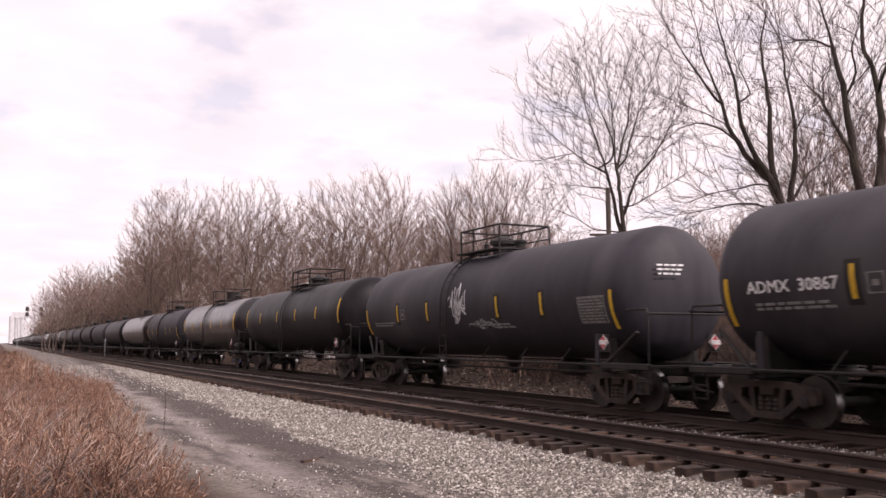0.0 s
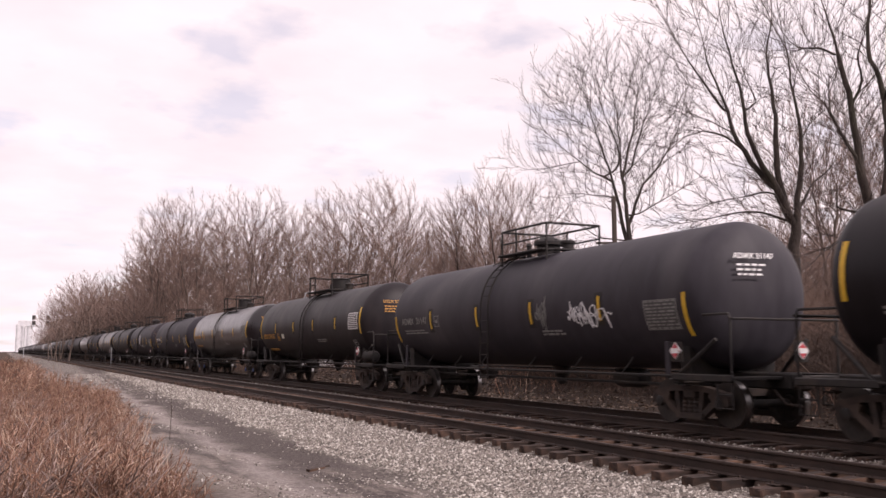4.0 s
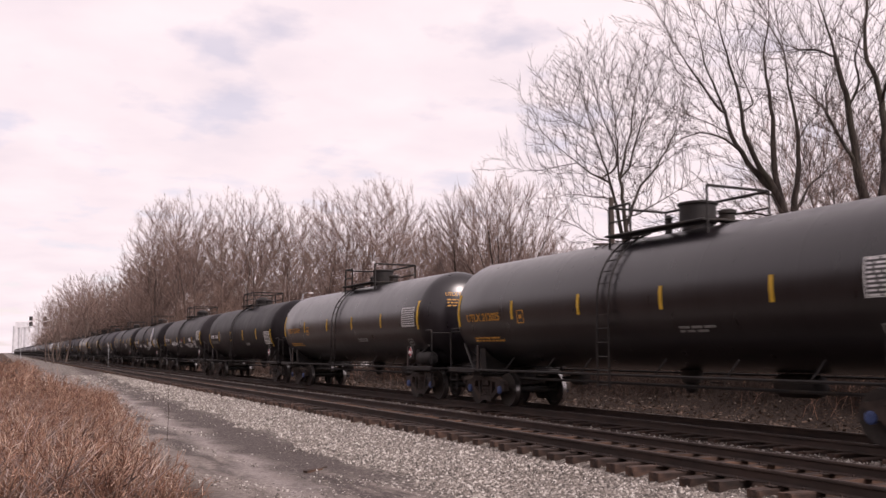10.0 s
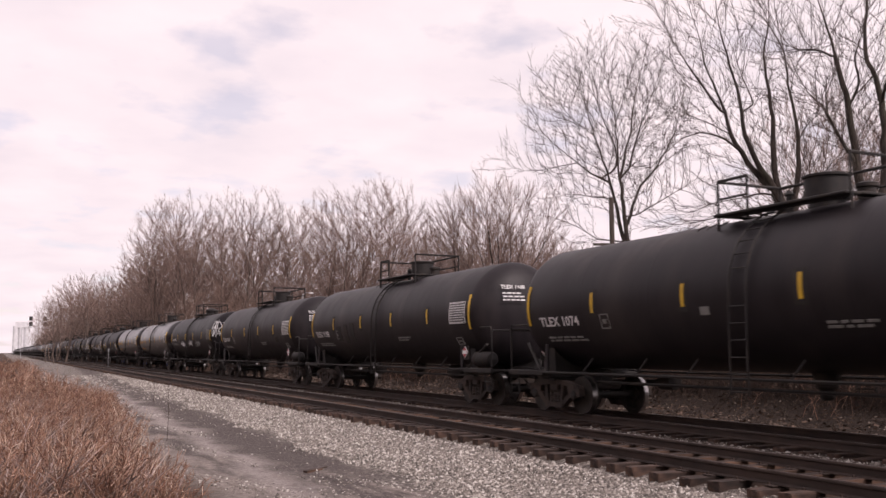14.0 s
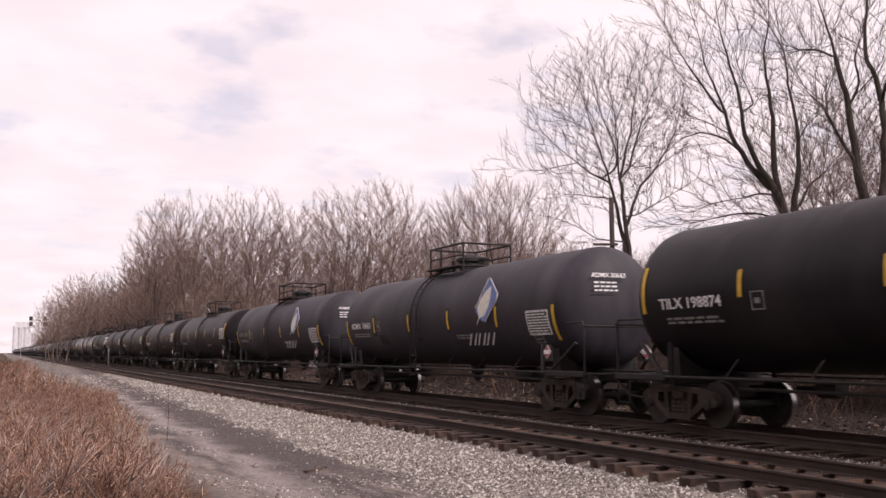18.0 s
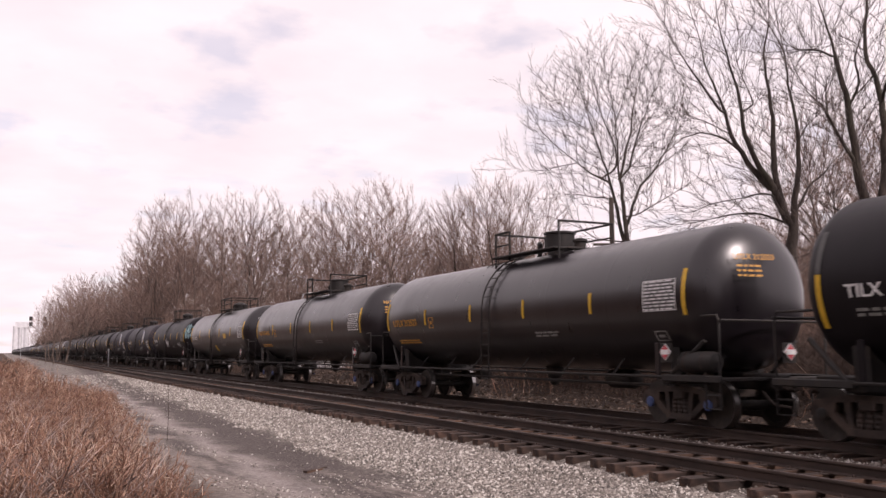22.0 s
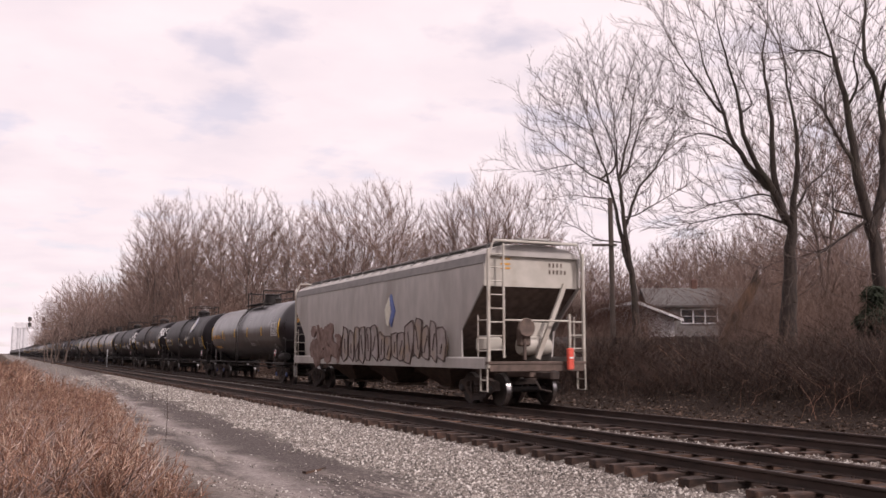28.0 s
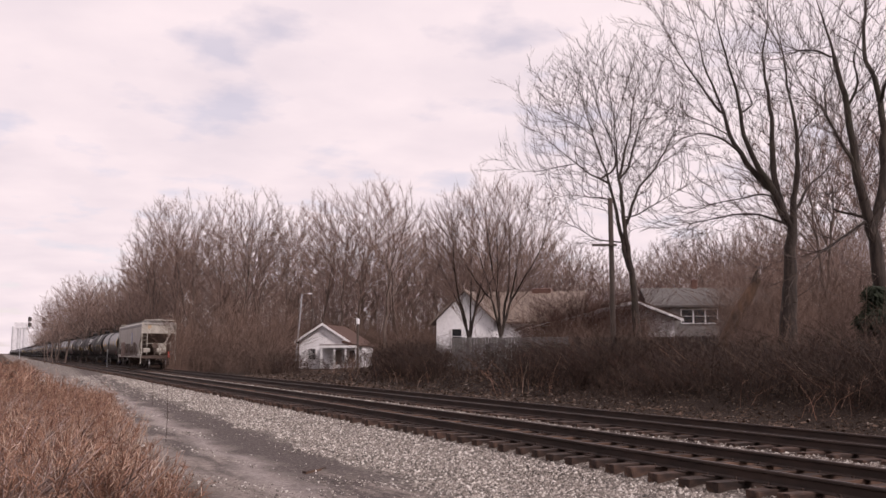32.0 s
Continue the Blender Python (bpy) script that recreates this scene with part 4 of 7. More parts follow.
def dress(car, mark, colour, seed, graffiti=(), emblem=None, panel=True, size=0.30, low=False, half=HALF, sunk=0):
    rng = random.Random(seed)
    if mark:
        put_text(car, mark.replace(" ", "  ") if mark.startswith("ADMX") else mark, half - 0.55, -10 - sunk, size * (1.1 if sunk else 1.0), colour, 1.12)
    g = bars(Geo(), half - 0.7, -17 - 1.4 * sunk - (11 if colour is O else 0), (1.5, 1.6), rng)
    part("small_print", g, M["grey_paint"] if colour is not M["orange_paint"] else colour, car, "two lines of small stencilled print")
    g = Geo()
    for dy, dz, w, h in ((0, 0, 0.32, 0.02), (0, -0.32, 0.32, 0.02), (-0.15, -0.16, 0.02, 0.34), (0.15, -0.16, 0.02, 0.34), (0, -0.16, 0.12, 0.1)):
        a = -2 - sunk + math.degrees(dz / R)
        patch_on_tank(g, 4.2 + dy - w / 2, 4.2 + dy + w / 2, a - math.degrees(h / 2 / R), a + math.degrees(h / 2 / R), 0.012, 1)
    part("class_mark", g, M["grey_paint"] if colour is not M["orange_paint"] else colour, car)
    if panel:
        g = Geo()
        lo, hi = (-27, -3) if low else (-11, 13)
        yr, yf = -half + 0.25, -half + 1.3
        step = (hi - lo) / 9
        for i in range(9):
            a = hi - i * step - step * 0.25
            at = yf - 0.06
            while at > yr + 0.1:
                w = rng.choice((0.10, 0.16, 0.22))
                patch_on_tank(g, max(at - w, yr + 0.04), at, a - step * 0.45, a, 0.014, 1)
                at -= w + 0.05
        for q0, q1, e0, e1 in ((yr, yf, hi - 0.5, hi), (yr, yf, lo, lo + 0.5), (yr, yr + 0.025, lo, hi), (yf - 0.025, yf, lo, hi)):
            patch_on_tank(g, q0, q1, e0, e1, 0.014, 4)
        part("panel_plate", patch_on_tank(Geo(), yr, yf, lo, hi, 0.009), M["panel_grey"], car, "dark grey data plate")
        pl = part("data_panel", g, M["white_paint"] if panel == "white" else M["grey_paint"], car, "panel of stencilled test data")
    g = bars(Geo(), -1.9, -24, (0.9, 0.8), rng)
    part("small_print", g, M["grey_paint"], car)
    if not low or panel == "white":
        g = Geo()
        yc, lo, hi = -half + 0.95, -36, -27
        for q0, q1, e0, e1 in ((yc - 0.2, yc + 0.2, hi - 0.8, hi), (yc - 0.2, yc + 0.2, lo, lo + 0.8), (yc - 0.2, yc - 0.17, lo, hi), (yc + 0.17, yc + 0.2, lo, hi), (yc - 0.1, yc + 0.1, lo + 3.5, lo + 5.5)):
            patch_on_tank(g, q0, q1, e0, e1, 0.012, 2)
        part("framed_notice", g, M["grey_paint"], car, "small framed notice on the shell")
    for y, a0, a1, w, mt in STICKERS.get(mark, ()):
        part("sticker", patch_on_tank(Geo(), y - w / 2, y + w / 2, a0, a1, 0.011), M[mt], car, "rectangular sticker on the shell")
    for y, ang, ln, ht, mt in graffiti:
        if y < -7:
            head_scribble(car, half, mt, seed, "running" if mark.endswith("50") else "balloon")
            continue
        scribble(car, y, ang, ln, ht, M[mt], seed * 7 + int(y * 10) % 97, max(3, int(ln / 0.32)))
    for words, y, ang, tall in SPRAYED.get(mark, ()):
        put_text(car, words, y, ang, tall, M["graffiti_white"], 1.0, "words sprayed by hand in white")
    if emblem:
        leaf_logo(car, emblem[0], emblem[1] - 4, emblem[2])
    # marks on the near quarter of the tail head
    w, e = radians(70), radians(24)
    n = Vector((-math.cos(w) / R, -math.sin(w) / 0.74, math.sin(e) / R)).normalized()
    along = Vector((0, 0, 1)).cross(n).normalized()
    spot = Vector((-R * math.cos(w) * math.cos(e), -half - 0.74 * math.sin(w), AXIS + R * math.sin(e))) + n * 0.035
    frame_ = Matrix.Translation(spot) @ Matrix((along, n.cross(along), n)).transposed().to_4x4()
    ink = colour if colour is O else W
    if mark:
        ob = part("head_mark", text_mesh(mark, 0.16, ink), None, car, "car number on the tank head")
        ob.matrix_basis = frame_ @ Matrix.Translation((-0.35, 0.05, 0))
    g = Geo()
    for i in range(3):
        at = -0.30
        while at < 0.25:
            wd = rng.choice((0.08, 0.13))
            g.box(at + wd / 2, -0.08 - 0.10 * i, 0, wd, 0.04, 0.004)
            at += wd + 0.04
    part("head_print", g, ink, car, "stencilled lines on the tank head").matrix_basis = frame_


def hopper_car():
    """The last car: a pale grey covered hopper."""
    car = thing("covered_hopper_car", "pale grey covered hopper car with graffiti, last of the train", "hopper car")
    levels = [(1.12, 7.55, 1.52), (1.5, 7.55, 1.56), (2.15, 7.6, 1.60), (3.38, 8.98, 1.61), (3.95, 9.0, 1.60), (4.22, 9.0, 1.55)]
    roof = [(4.22, 1.55), (4.36, 1.45), (4.48, 1.15), (4.55, 0.6), (4.57, 0.0)]
    for side in (-1, 1):
        vs, fs = [], []
        steps = 24
        for z, ye, x in levels:
            for k in range(steps + 1):
                y = -ye + 2 * ye * k / steps
                vs.append((side * x, y, z))
                vs.append((side * (x - 0.05), y, z))
        w = 2 * (steps + 1)
        for i in range(len(levels) - 1):
            for k in range(steps):
                a, b = i * w + 2 * k, (i + 1) * w + 2 * k
                fs += [(a, a + 2, b + 2, b), (a + 1, b + 1, b + 3, a + 3)]
            a, b = i * w, (i + 1) * w
            fs += [(a, b, b + 1, a + 1), (a + w - 2, a + w - 1, b + w - 1, b + w - 2)]
        fs += [(2 * k, 2 * k + 1, 2 * k + 3, 2 * k + 2) for k in range(steps)]
        sheet = part("side_sheet", Geo().add(vs, fs), M["hopper_grey"], car, "pale grey side sheet")
        g = Geo().prism([(side * 1.565, 3.98), (side * 1.62, 4.0), (side * 1.585, 4.25), (side * 1.53, 4.25)], -9.02, 9.02, "y")
        part("eave_band", g, M["hopper_band"], sheet, "grey band under the eave")
        g = Geo().prism([(side * 1.50, 1.06), (side * 1.64, 1.06), (side * 1.64, 1.34), (side * 1.60, 1.38), (side * 1.50, 1.38)], -9.1, 9.1, "y")
        part("side_sill", g, M["hopper_grey"], car)
    prof = [(-x, z) for z, x in roof] + [(x, z) for z, x in reversed(roof[:-1])]
    part("roof", Geo().prism(prof, -9.0, 9.0, "y"), M["hopper_grey"], car)
    for y in [v * 0.9 - 8.1 for v in range(19)]:
        part("roof_rib", Geo().tube([(-1.47, y, 4.37), (-1.15, y, 4.5), (-0.6, y, 4.565), (0, y, 4.585)], 0.02, 4), M["hopper_band"], car)
    run = Geo()
    for x in (-0.62, 0.62):
        run.box(x, 0, 4.68, 0.42, 18.4, 0.03)
    for y in [v * 1.3 - 9.1 for v in range(15)]:
        run.box(0, y, 4.63, 1.7, 0.06, 0.10)
    part("running_board", run, M["hopper_band"], car, "steel grating walkway on the roof")
    hatch = Geo()
    hatch.box(0, 0, 4.66, 0.66, 15.6, 0.12, chamfer=0.03).box(0, -8.95, 4.72, 0.9, 0.45, 0.05)
    part("hatch_cover", hatch, M["hopper_grey"], car)
    for s in (-1, 1):
        end = part("end_sheet", Geo().prism([(-1.55, 3.36), (1.55, 3.36), (1.56, 4.2), (1.42, 4.36), (1.1, 4.47), (0, 4.55), (-1.1, 4.47), (-1.42, 4.36), (-1.56, 4.2)], s * 8.84, s * 8.9, "y"),
                   M["hopper_pale"], car, "cream-grey end sheet")
        vs = [(-1.56, s * 8.86, 3.37), (1.56, s * 8.86, 3.37), (1.5, s * 6.0, 1.2), (-1.5, s * 6.0, 1.2), (-1.56, s * 8.78, 3.42), (1.56, s * 8.78, 3.42), (1.5, s * 5.92, 1.25), (-1.5, s * 5.92, 1.25)]
        part("slope_sheet", Geo().add(vs, [(0, 1, 2, 3), (4, 5, 6, 7), (0, 1, 5, 4), (2, 3, 7, 6), (0, 3, 7, 4), (1, 2, 6, 5)]), M["hopper_dark"], car, "dark rusty slope sheet")
        g = Geo()
        for x in (-1.56, 1.56):
            g.box(x, s * 9.2, 2.72, 0.08, 0.09, 3.3, chamfer=0.01)
        g.tube([(-1.56, s * 9.2, 4.2), (-1.38, s * 9.2, 4.62), (1.38, s * 9.2, 4.62), (1.56, s * 9.2, 4.2)], 0.04, 6)
        g.box(-1.08, s * 9.2, 2.95, 0.06, 0.06, 3.2, chamfer=0.01)
        part("corner_post", g, M["hopper_pale"], car)
        lad = Geo()
        for z in [1.2 + 0.38 * k for k in range(9)]:
            lad.tube([(-1.56, s * 9.2, z), (-1.08, s * 9.2, z)], 0.02, 5)
        for z in (1.2, 1.62, 2.0, 2.38):
            lad.tube([(1.56, s * 9.2, z), (1.08, s * 9.2, z)], 0.02, 5)
        lad.box(1.08, s * 9.2, 1.85, 0.06, 0.06, 1.5)
        for x in (-1.6, 1.6):
            for z in (1.55, 1.95, 2.4):
                lad.tube([(x, s * 9.2, z), (x, s * 8.65, z)], 0.02, 5)
            lad.tube([(x, s * 8.65, 1.2), (x, s * 8.65, 2.55)], 0.022, 5)
            lad.tube([(x, s * 9.2, 1.1), (x, s * 9.2, 0.45), (x, s * 8.8, 0.45), (x, s * 8.8, 1.1)], 0.025, 5)
            lad.tube([(x, s * 9.2, 0.75), (x, s * 8.8, 0.75)], 0.022, 5)
        part("ladder", lad, M["hopper_pale"], car)
        g = Geo().box(0, s * 9.12, 1.22, 3.2, 0.3, 0.08, chamfer=0.01)
        g.box(0, s * 9.22, 1.10, 3.1, 0.06, 0.24, chamfer=0.01)
        part("end_platform", g, M["hopper_dark"], car)
        part("cross_rail", Geo().tube([(-1.1, s * 9.2, 2.4), (1.1, s * 9.2, 2.4)], 0.028, 6), M["hopper_pale"], car)
        part("diagonal_brace", Geo().box(0, 0, 0, 0.13, 0.08, 2.35, Matrix.Rotation(radians(24), 3, "Y")), M["hopper_pale"], car).location = (0.62, s * 8.96, 2.4)
        part("bolster_plate", Geo().box(0.45, s * 8.5, 1.95, 0.75, 0.06, 0.85, chamfer=0.02), M["hopper_pale"], car, "pale sheet under the slope")
        part("coupler", coupler_geo(s * 9.25, s), M["truck_iron"], car)
    part("air_reservoir", Geo().lathe([(-0.2, 0.02), (-0.18, 0.24), (-0.1, 0.28), (0.7, 0.28), (0.78, 0.24), (0.8, 0.02)], 18, "x", (0, -8.5, 1.7)), M["hopper_pale"], car, "pale air reservoir")
    part("brake_wheel", Geo().lathe([(-9.22, 0.05), (-9.24, 0.24), (-9.2, 0.28), (-9.18, 0.24), (-9.2, 0.05)], 18, "y", (-0.35, 0, 2.2)), M["hopper_dark"], car)
    part("brake_rod", Geo().tube([(-0.35, -9.1, 2.2), (-0.35, -9.1, 1.3)], 0.05, 6).box(-0.3, -8.95, 1.95, 0.35, 0.25, 0.55, chamfer=0.04), M["hopper_dark"], car)
    part("brake_valve", Geo().box(-0.95, -8.1, 1.75, 0.6, 0.6, 0.4, chamfer=0.06), M["hopper_pale"], car)
    part("centre_sill", Geo().box(0, 0, 0.98, 0.5, 18.4, 0.36, chamfer=0.03), M["hopper_dark"], car)
    for y in (-4.4, 0.0, 4.4):
        g = Geo()
        vs = [(-1.5, y - 2.1, 1.45), (1.5, y - 2.1, 1.45), (1.5, y + 2.1, 1.45), (-1.5, y + 2.1, 1.45), (-0.5, y - 0.35, 0.42), (0.5, y - 0.35, 0.42), (0.5, y + 0.35, 0.42), (-0.5, y + 0.35, 0.42)]
        g.add(vs, [(0, 1, 5, 4), (1, 2, 6, 5), (2, 3, 7, 6), (3, 0, 4, 7), (4, 5, 6, 7)])
        g.box(0, y, 0.38, 1.3, 0.9, 0.1, chamfer=0.02)
        part("discharge_hopper", g, M["hopper_dark"], car)
    for y in (-7.55, 7.55):
        add_truck(car, y, CAP)
    mk = part("end_marker", Geo().box(0.95, -9.42, 1.32, 0.2, 0.12, 0.62, chamfer=0.03), M["red_flag"], car, "red end-of-train marker box")
    part("marker_band", Geo().box(0.95, -9.485, 1.36, 0.12, 0.012, 0.05), M["white_paint"], mk)
    # writing that cannot be read: rows of bars
    g = Geo()
    for r, z in ((0, 4.02), (1, 3.82)):
        for k in range(4 + r):
            g.box(0.62 + 0.13 * k, -8.906, z, 0.05, 0.012, 0.12)
    part("car_number_bars", g, M["hopper_dark"], car)
    g = Geo()
    for z in (4.15, 4.0, 3.88):
        g.box(-0.85, -8.906, z, 0.3, 0.012, 0.05)
    part("small_print", g, M["orange_paint"], car)
    # emblem on the side
    g = Geo().prism([(-2.3 + a, 3.0 + b) for a, b in ((0.42, -0.05), (0.0, 0.5), (-0.05, 0.48), (-0.38, -0.1), (-0.05, -0.62))], -1.64, -1.607, "x")
    em = part("emblem", g, M["logo_blue"], car, "blue lozenge emblem")
    g = Geo().prism([(-2.25 + a, 3.0 + b) for a, b in ((0.44, 0.0), (0.06, 0.4), (-0.1, -0.1), (0.12, -0.6), (0.30, -0.5))], -1.66, -1.641, "x")
    part("emblem_leaf", g, M["logo_leaf"], em)
    # sprayed letters along the lower side: fat outlines over pale fills, and a brown scrubbed patch
    rng = random.Random(5)
    patch = Geo()
    for k in range(44):
        y, z = 4.7 + rng.uniform(-1.7, 1.7), 1.5 + rng.uniform(-0.35, 0.95)
        w, h = rng.uniform(0.15, 0.5), rng.uniform(0.1, 0.45)
        patch.prism([(y + w * math.cos(a) * rng.uniform(0.7, 1.1), z + h * math.sin(a) * rng.uniform(0.7, 1.1)) for a in (0, 1.05, 2.1, 3.14, 4.2, 5.25)], -1.655 - 0.0006 * k, -1.60, "x")
    part("graffiti", patch, M["spray_brown"], car, "brown scrubbed-out graffiti patch")
    y = 2.2
    for i in range(15):
        w = rng.uniform(0.56, 0.82)
        h = rng.uniform(1.1, 1.45) * (0.8 if 5 < i < 9 else 1.0)
        z = 1.12 + rng.uniform(0, 0.12)
        tilt = rng.uniform(-0.12, 0.12)
        fill, line, ring = Geo(), Geo(), []
        n = 10
        for k in range(n):
            a = 2 * math.pi * k / n
            q = rng.uniform(0.75, 1.12)
            ring.append((y + w * 0.5 * q * math.copysign(abs(math.cos(a)) ** 0.6, math.cos(a)) + tilt * math.sin(a), z + h / 2 + h / 2 * q * math.copysign(abs(math.sin(a)) ** 0.6, math.sin(a))))
        fill.prism(ring, -1.656 - 0.0005 * i, -1.60, "x")
        line.tube([(-1.668, p, q) for p, q in ring + ring[:1]], 0.02, 4)
        line.tube([(-1.668, y + tilt, z + h * 0.25), (-1.668, y - tilt + rng.uniform(-0.1, 0.1), z + h * rng.uniform(0.5, 0.8))], 0.02, 4)
        y -= w * 0.92
        letter = part("graffiti_letter", fill, M["spray_fill"], car, "pale sprayed letter")
        part("letter_outline", line, M["spray_line"], letter, "dark sprayed outline")
    return car


# ---- make up the train: (distance of the front reflector from the reference, paint style, mark, colour, ...) ----
STYLE = {"m": ("black tank car with matt weathered paint", M["black_matte"], "low", CAP, (-13, 24), (-5, 14), 0.4, -0.3, 7.44),
         "n": ("black tank car with yellow panels and white marks", M["black_gloss"], "low", CAP, (-15, 22), (-7, 12), 0.4, -0.4, 7.75),
         "s": ("greyed black tank car with sprayed white words", M["black_brown"], "low", CAP, (-24, 10), (-18, -1), 0.4, -0.3, 7.44),
         "r": ("black tank car with white marks and half-faded strips", M["black_matte"], "low", CAP, (-13, 12), (-9, 8), 0.4, -0.3, 7.44, True),
         "p": ("black tank car with half-faded yellow strips", M["black_matte"], "low", CAP, (-29, 5), (-21, -3), 0.4, -0.3, 7.44, True, 2.1),
         "q": ("black tank car with pale emblem and half-faded strips", M["black_matte"], "low", CAP, (-34, 0), (-19, -1), 0.6, 0.0, 7.44, True),
         "a": ("black tank car with faded white marks", M["black_matte"], "low", CAP, (-33, 1), (-17, 4), 0.85, 0.0, 7.44),
         "d": ("dusty charcoal black tank car", M["black_dusty"], "low", CAP, (-33, 1), (-17, 4), 0.85, 0.0, 7.44, False, 2.25),
         "e": ("dusty charcoal black tank car with repainted patches", M["black_dusty"], "low", CAP, (-33, 1), (-17, 4), 0.85, 0.0, 7.44),
         "g": ("glossy black tank car with orange lettering", M["black_gloss"], "tall", CAP_BLUE, (-15, 20), (-10, 8), 0.4, -0.95, 7.75),
         "b": ("sooty brown-black tank car", M["black_brown"], "tall", CAP, (-18, 20), (-9, 8), -0.1, -0.8, 7.44)}
W, O, GR = M["white_paint"], M["orange_paint"], M["grey_paint"]
GW, GB = "graffiti_white", "graffiti_blue"
TRAIN = [
    (31.5, "d", "", GR, [(0.6, -2, 1.0, 1.2, GW), (-0.6, -24, 1.6, 0.3, "grey_paint")], None, "grey"),
    (13.05, "e", "ADMX 30867", W, [], None, "grey"),
    (-5.5, "g", "NATX 301514", O, [], None, "grey"),
    (-24.1, "b", "UTLX 201621", O, [], None, "white"),
    (-42.6, "e", "ADMX 31147", GR, [(-3.2, -12, 1.6, 0.6, GW), (-1.8, -8, 0.5, 0.8, "grey_paint")], None, "grey"),
    (-61.3, "m", "", W, [(-3.0, -14, 1.2, 0.5, GW)], None, "grey"),
    (-80.0, "a", "ADMX 29013", W, [(3.9, -20, 0.9, 0.3, GW), (1.1, -22, 1.4, 0.35, GW), (-1.9, -16, 1.9, 0.45, GW), (-5.0, -10, 1.5, 0.8, GW), (-6.6, -10, 0.6, 0.35, GW)], (-4.0, 14, 1.05), "grey"),
    (-99.0, "s", "TILX 190588", W, [(4.0, -18, 1.6, 0.4, GW), (2.3, -20, 1.1, 0.4, GW), (-1.6, -22, 0.9, 0.12, GW), (-5.0, -30, 0.9, 0.12, "grey_paint")], None, "white"),
    (-117.3, "a", "ADMX 31290", W, [], None, "white"),
    (-135.2, "g", "UTLX 211551", O, [], None, "white"),
    (-153.7, "g", "UTLX 212025", O, [], None, "white"),
    (-171.8, "r", "TILX 196935", W, [(3.4, -20, 1.5, 0.4, GW), (0.4, -18, 1.2, 0.4, GW), (-2.2, -20, 1.6, 0.35, "grey_paint"), (-7.3, 6, 0.9, 0.9, GW)], None, "grey"),
    (-190.1, "b", "TLEX 1050", W, [], None, "white"),
    (-208.5, "b", "TLEX 1108", W, [], None, "white"),
    (-226.7, "b", "TLEX 1074", W, [], None, "white"),
    (-245.1, "m", "", W, [], None, "white"),
    (-263.6, "e", "ADMX 30118", GR, [], (-4.0, 12, 1.0), "white"),
    (-282.2, "e", "ADMX 30663", W, [], (-4.0, 12, 1.0), "white"),
    (-300.6, "m", "TILX 198874", W, [(0.8, -14, 1.1, 0.7, GW), (-4.5, -20, 1.3, 0.4, "grey_paint"), (-7.3, 2, 0.9, 0.8, GB)], None, "grey"),
    (-318.9, "n", "TILX 196958", W, [], None, "white"),
    (-337.6, "g", "NATX 364405", O, [], None, "white"),
    (-355.9, "g", "UTLX 212523", O, [], None, "white"),
    (-374.4, "p", "TILX 198846", W, [(5.4, -20, 1.6, 0.4, "grey_paint"), (0.2, -18, 3.2, 0.35, "grey_paint"), (-4.0, -19, 1.2, 0.5, GW), (-7.45, 2, 0.9, 1.0, GW)], None, "white"),
    (-393.1, "p", "TILX 195150", W, [(2.6, -20, 2.6, 0.45, GW), (-2.6, -18, 2.4, 0.5, GW), (-7.4, 2, 1.1, 0.7, GW)], None, "grey"),
    (-411.8, "q", "ADMX 31110", W, [(2.0, -20, 1.4, 0.3, "grey_paint")], (-3.5, 33, 1.0), "grey"),
    (-430.2, "g", "NATX 304205", O, [], None, "white"),
]
AHEAD = "mgdgmdmmbmgmdgmbmmdmgmmdbmmgmdmmbmgmmdmbgmmdmgmmbd"

templates = {k: tank_car(*v) for k, v in STYLE.items()}
far_templates = {k: far_tank_car(*v) for k, v in STYLE.items()}
movers = []
for k, code in enumerate(AHEAD):
    c = copy_thing((templates if k < 3 else far_templates)[code], Matrix())
    movers.append((c, 31.2 + 18.4 * (k + 1) - HALF, False))
for k, (u, code, mark, colour, graf, emblem, panel) in enumerate(TRAIN):
    c = copy_thing(templates[code], Matrix())
    dress(c, mark, colour, k + 3, graf, emblem, panel, low=code in "adeq", sunk=9 if code == "b" else 0, half=STYLE[code][8])
    movers.append((c, u - HALF, True))
for t in (*templates.values(), *far_templates.values()):
    for o in (*t.children_recursive, t):
        bpy.data.objects.remove(o)
movers.append((hopper_car(), -457.7, True))

# ---- trees and brush ----


def crown_points(rng, blobs, n, floor=0.0):
    """Random spots inside ellipsoids (centre, radii): the room that a crown fills."""
    out = []
    vol = [r[0] * r[1] * r[2] for c, r in blobs]
    for (c, r), v in zip(blobs, vol):
        k = int(n * v / sum(vol)) + 1
        d = rng.randn(k, 3)
        d /= np.linalg.norm(d, axis=1, keepdims=True)
        d *= rng.rand(k, 1) ** 0.40
        out.append(np.array(c) + d * np.array(r))
    p = np.concatenate(out)
    return p[p[:, 2] > floor]


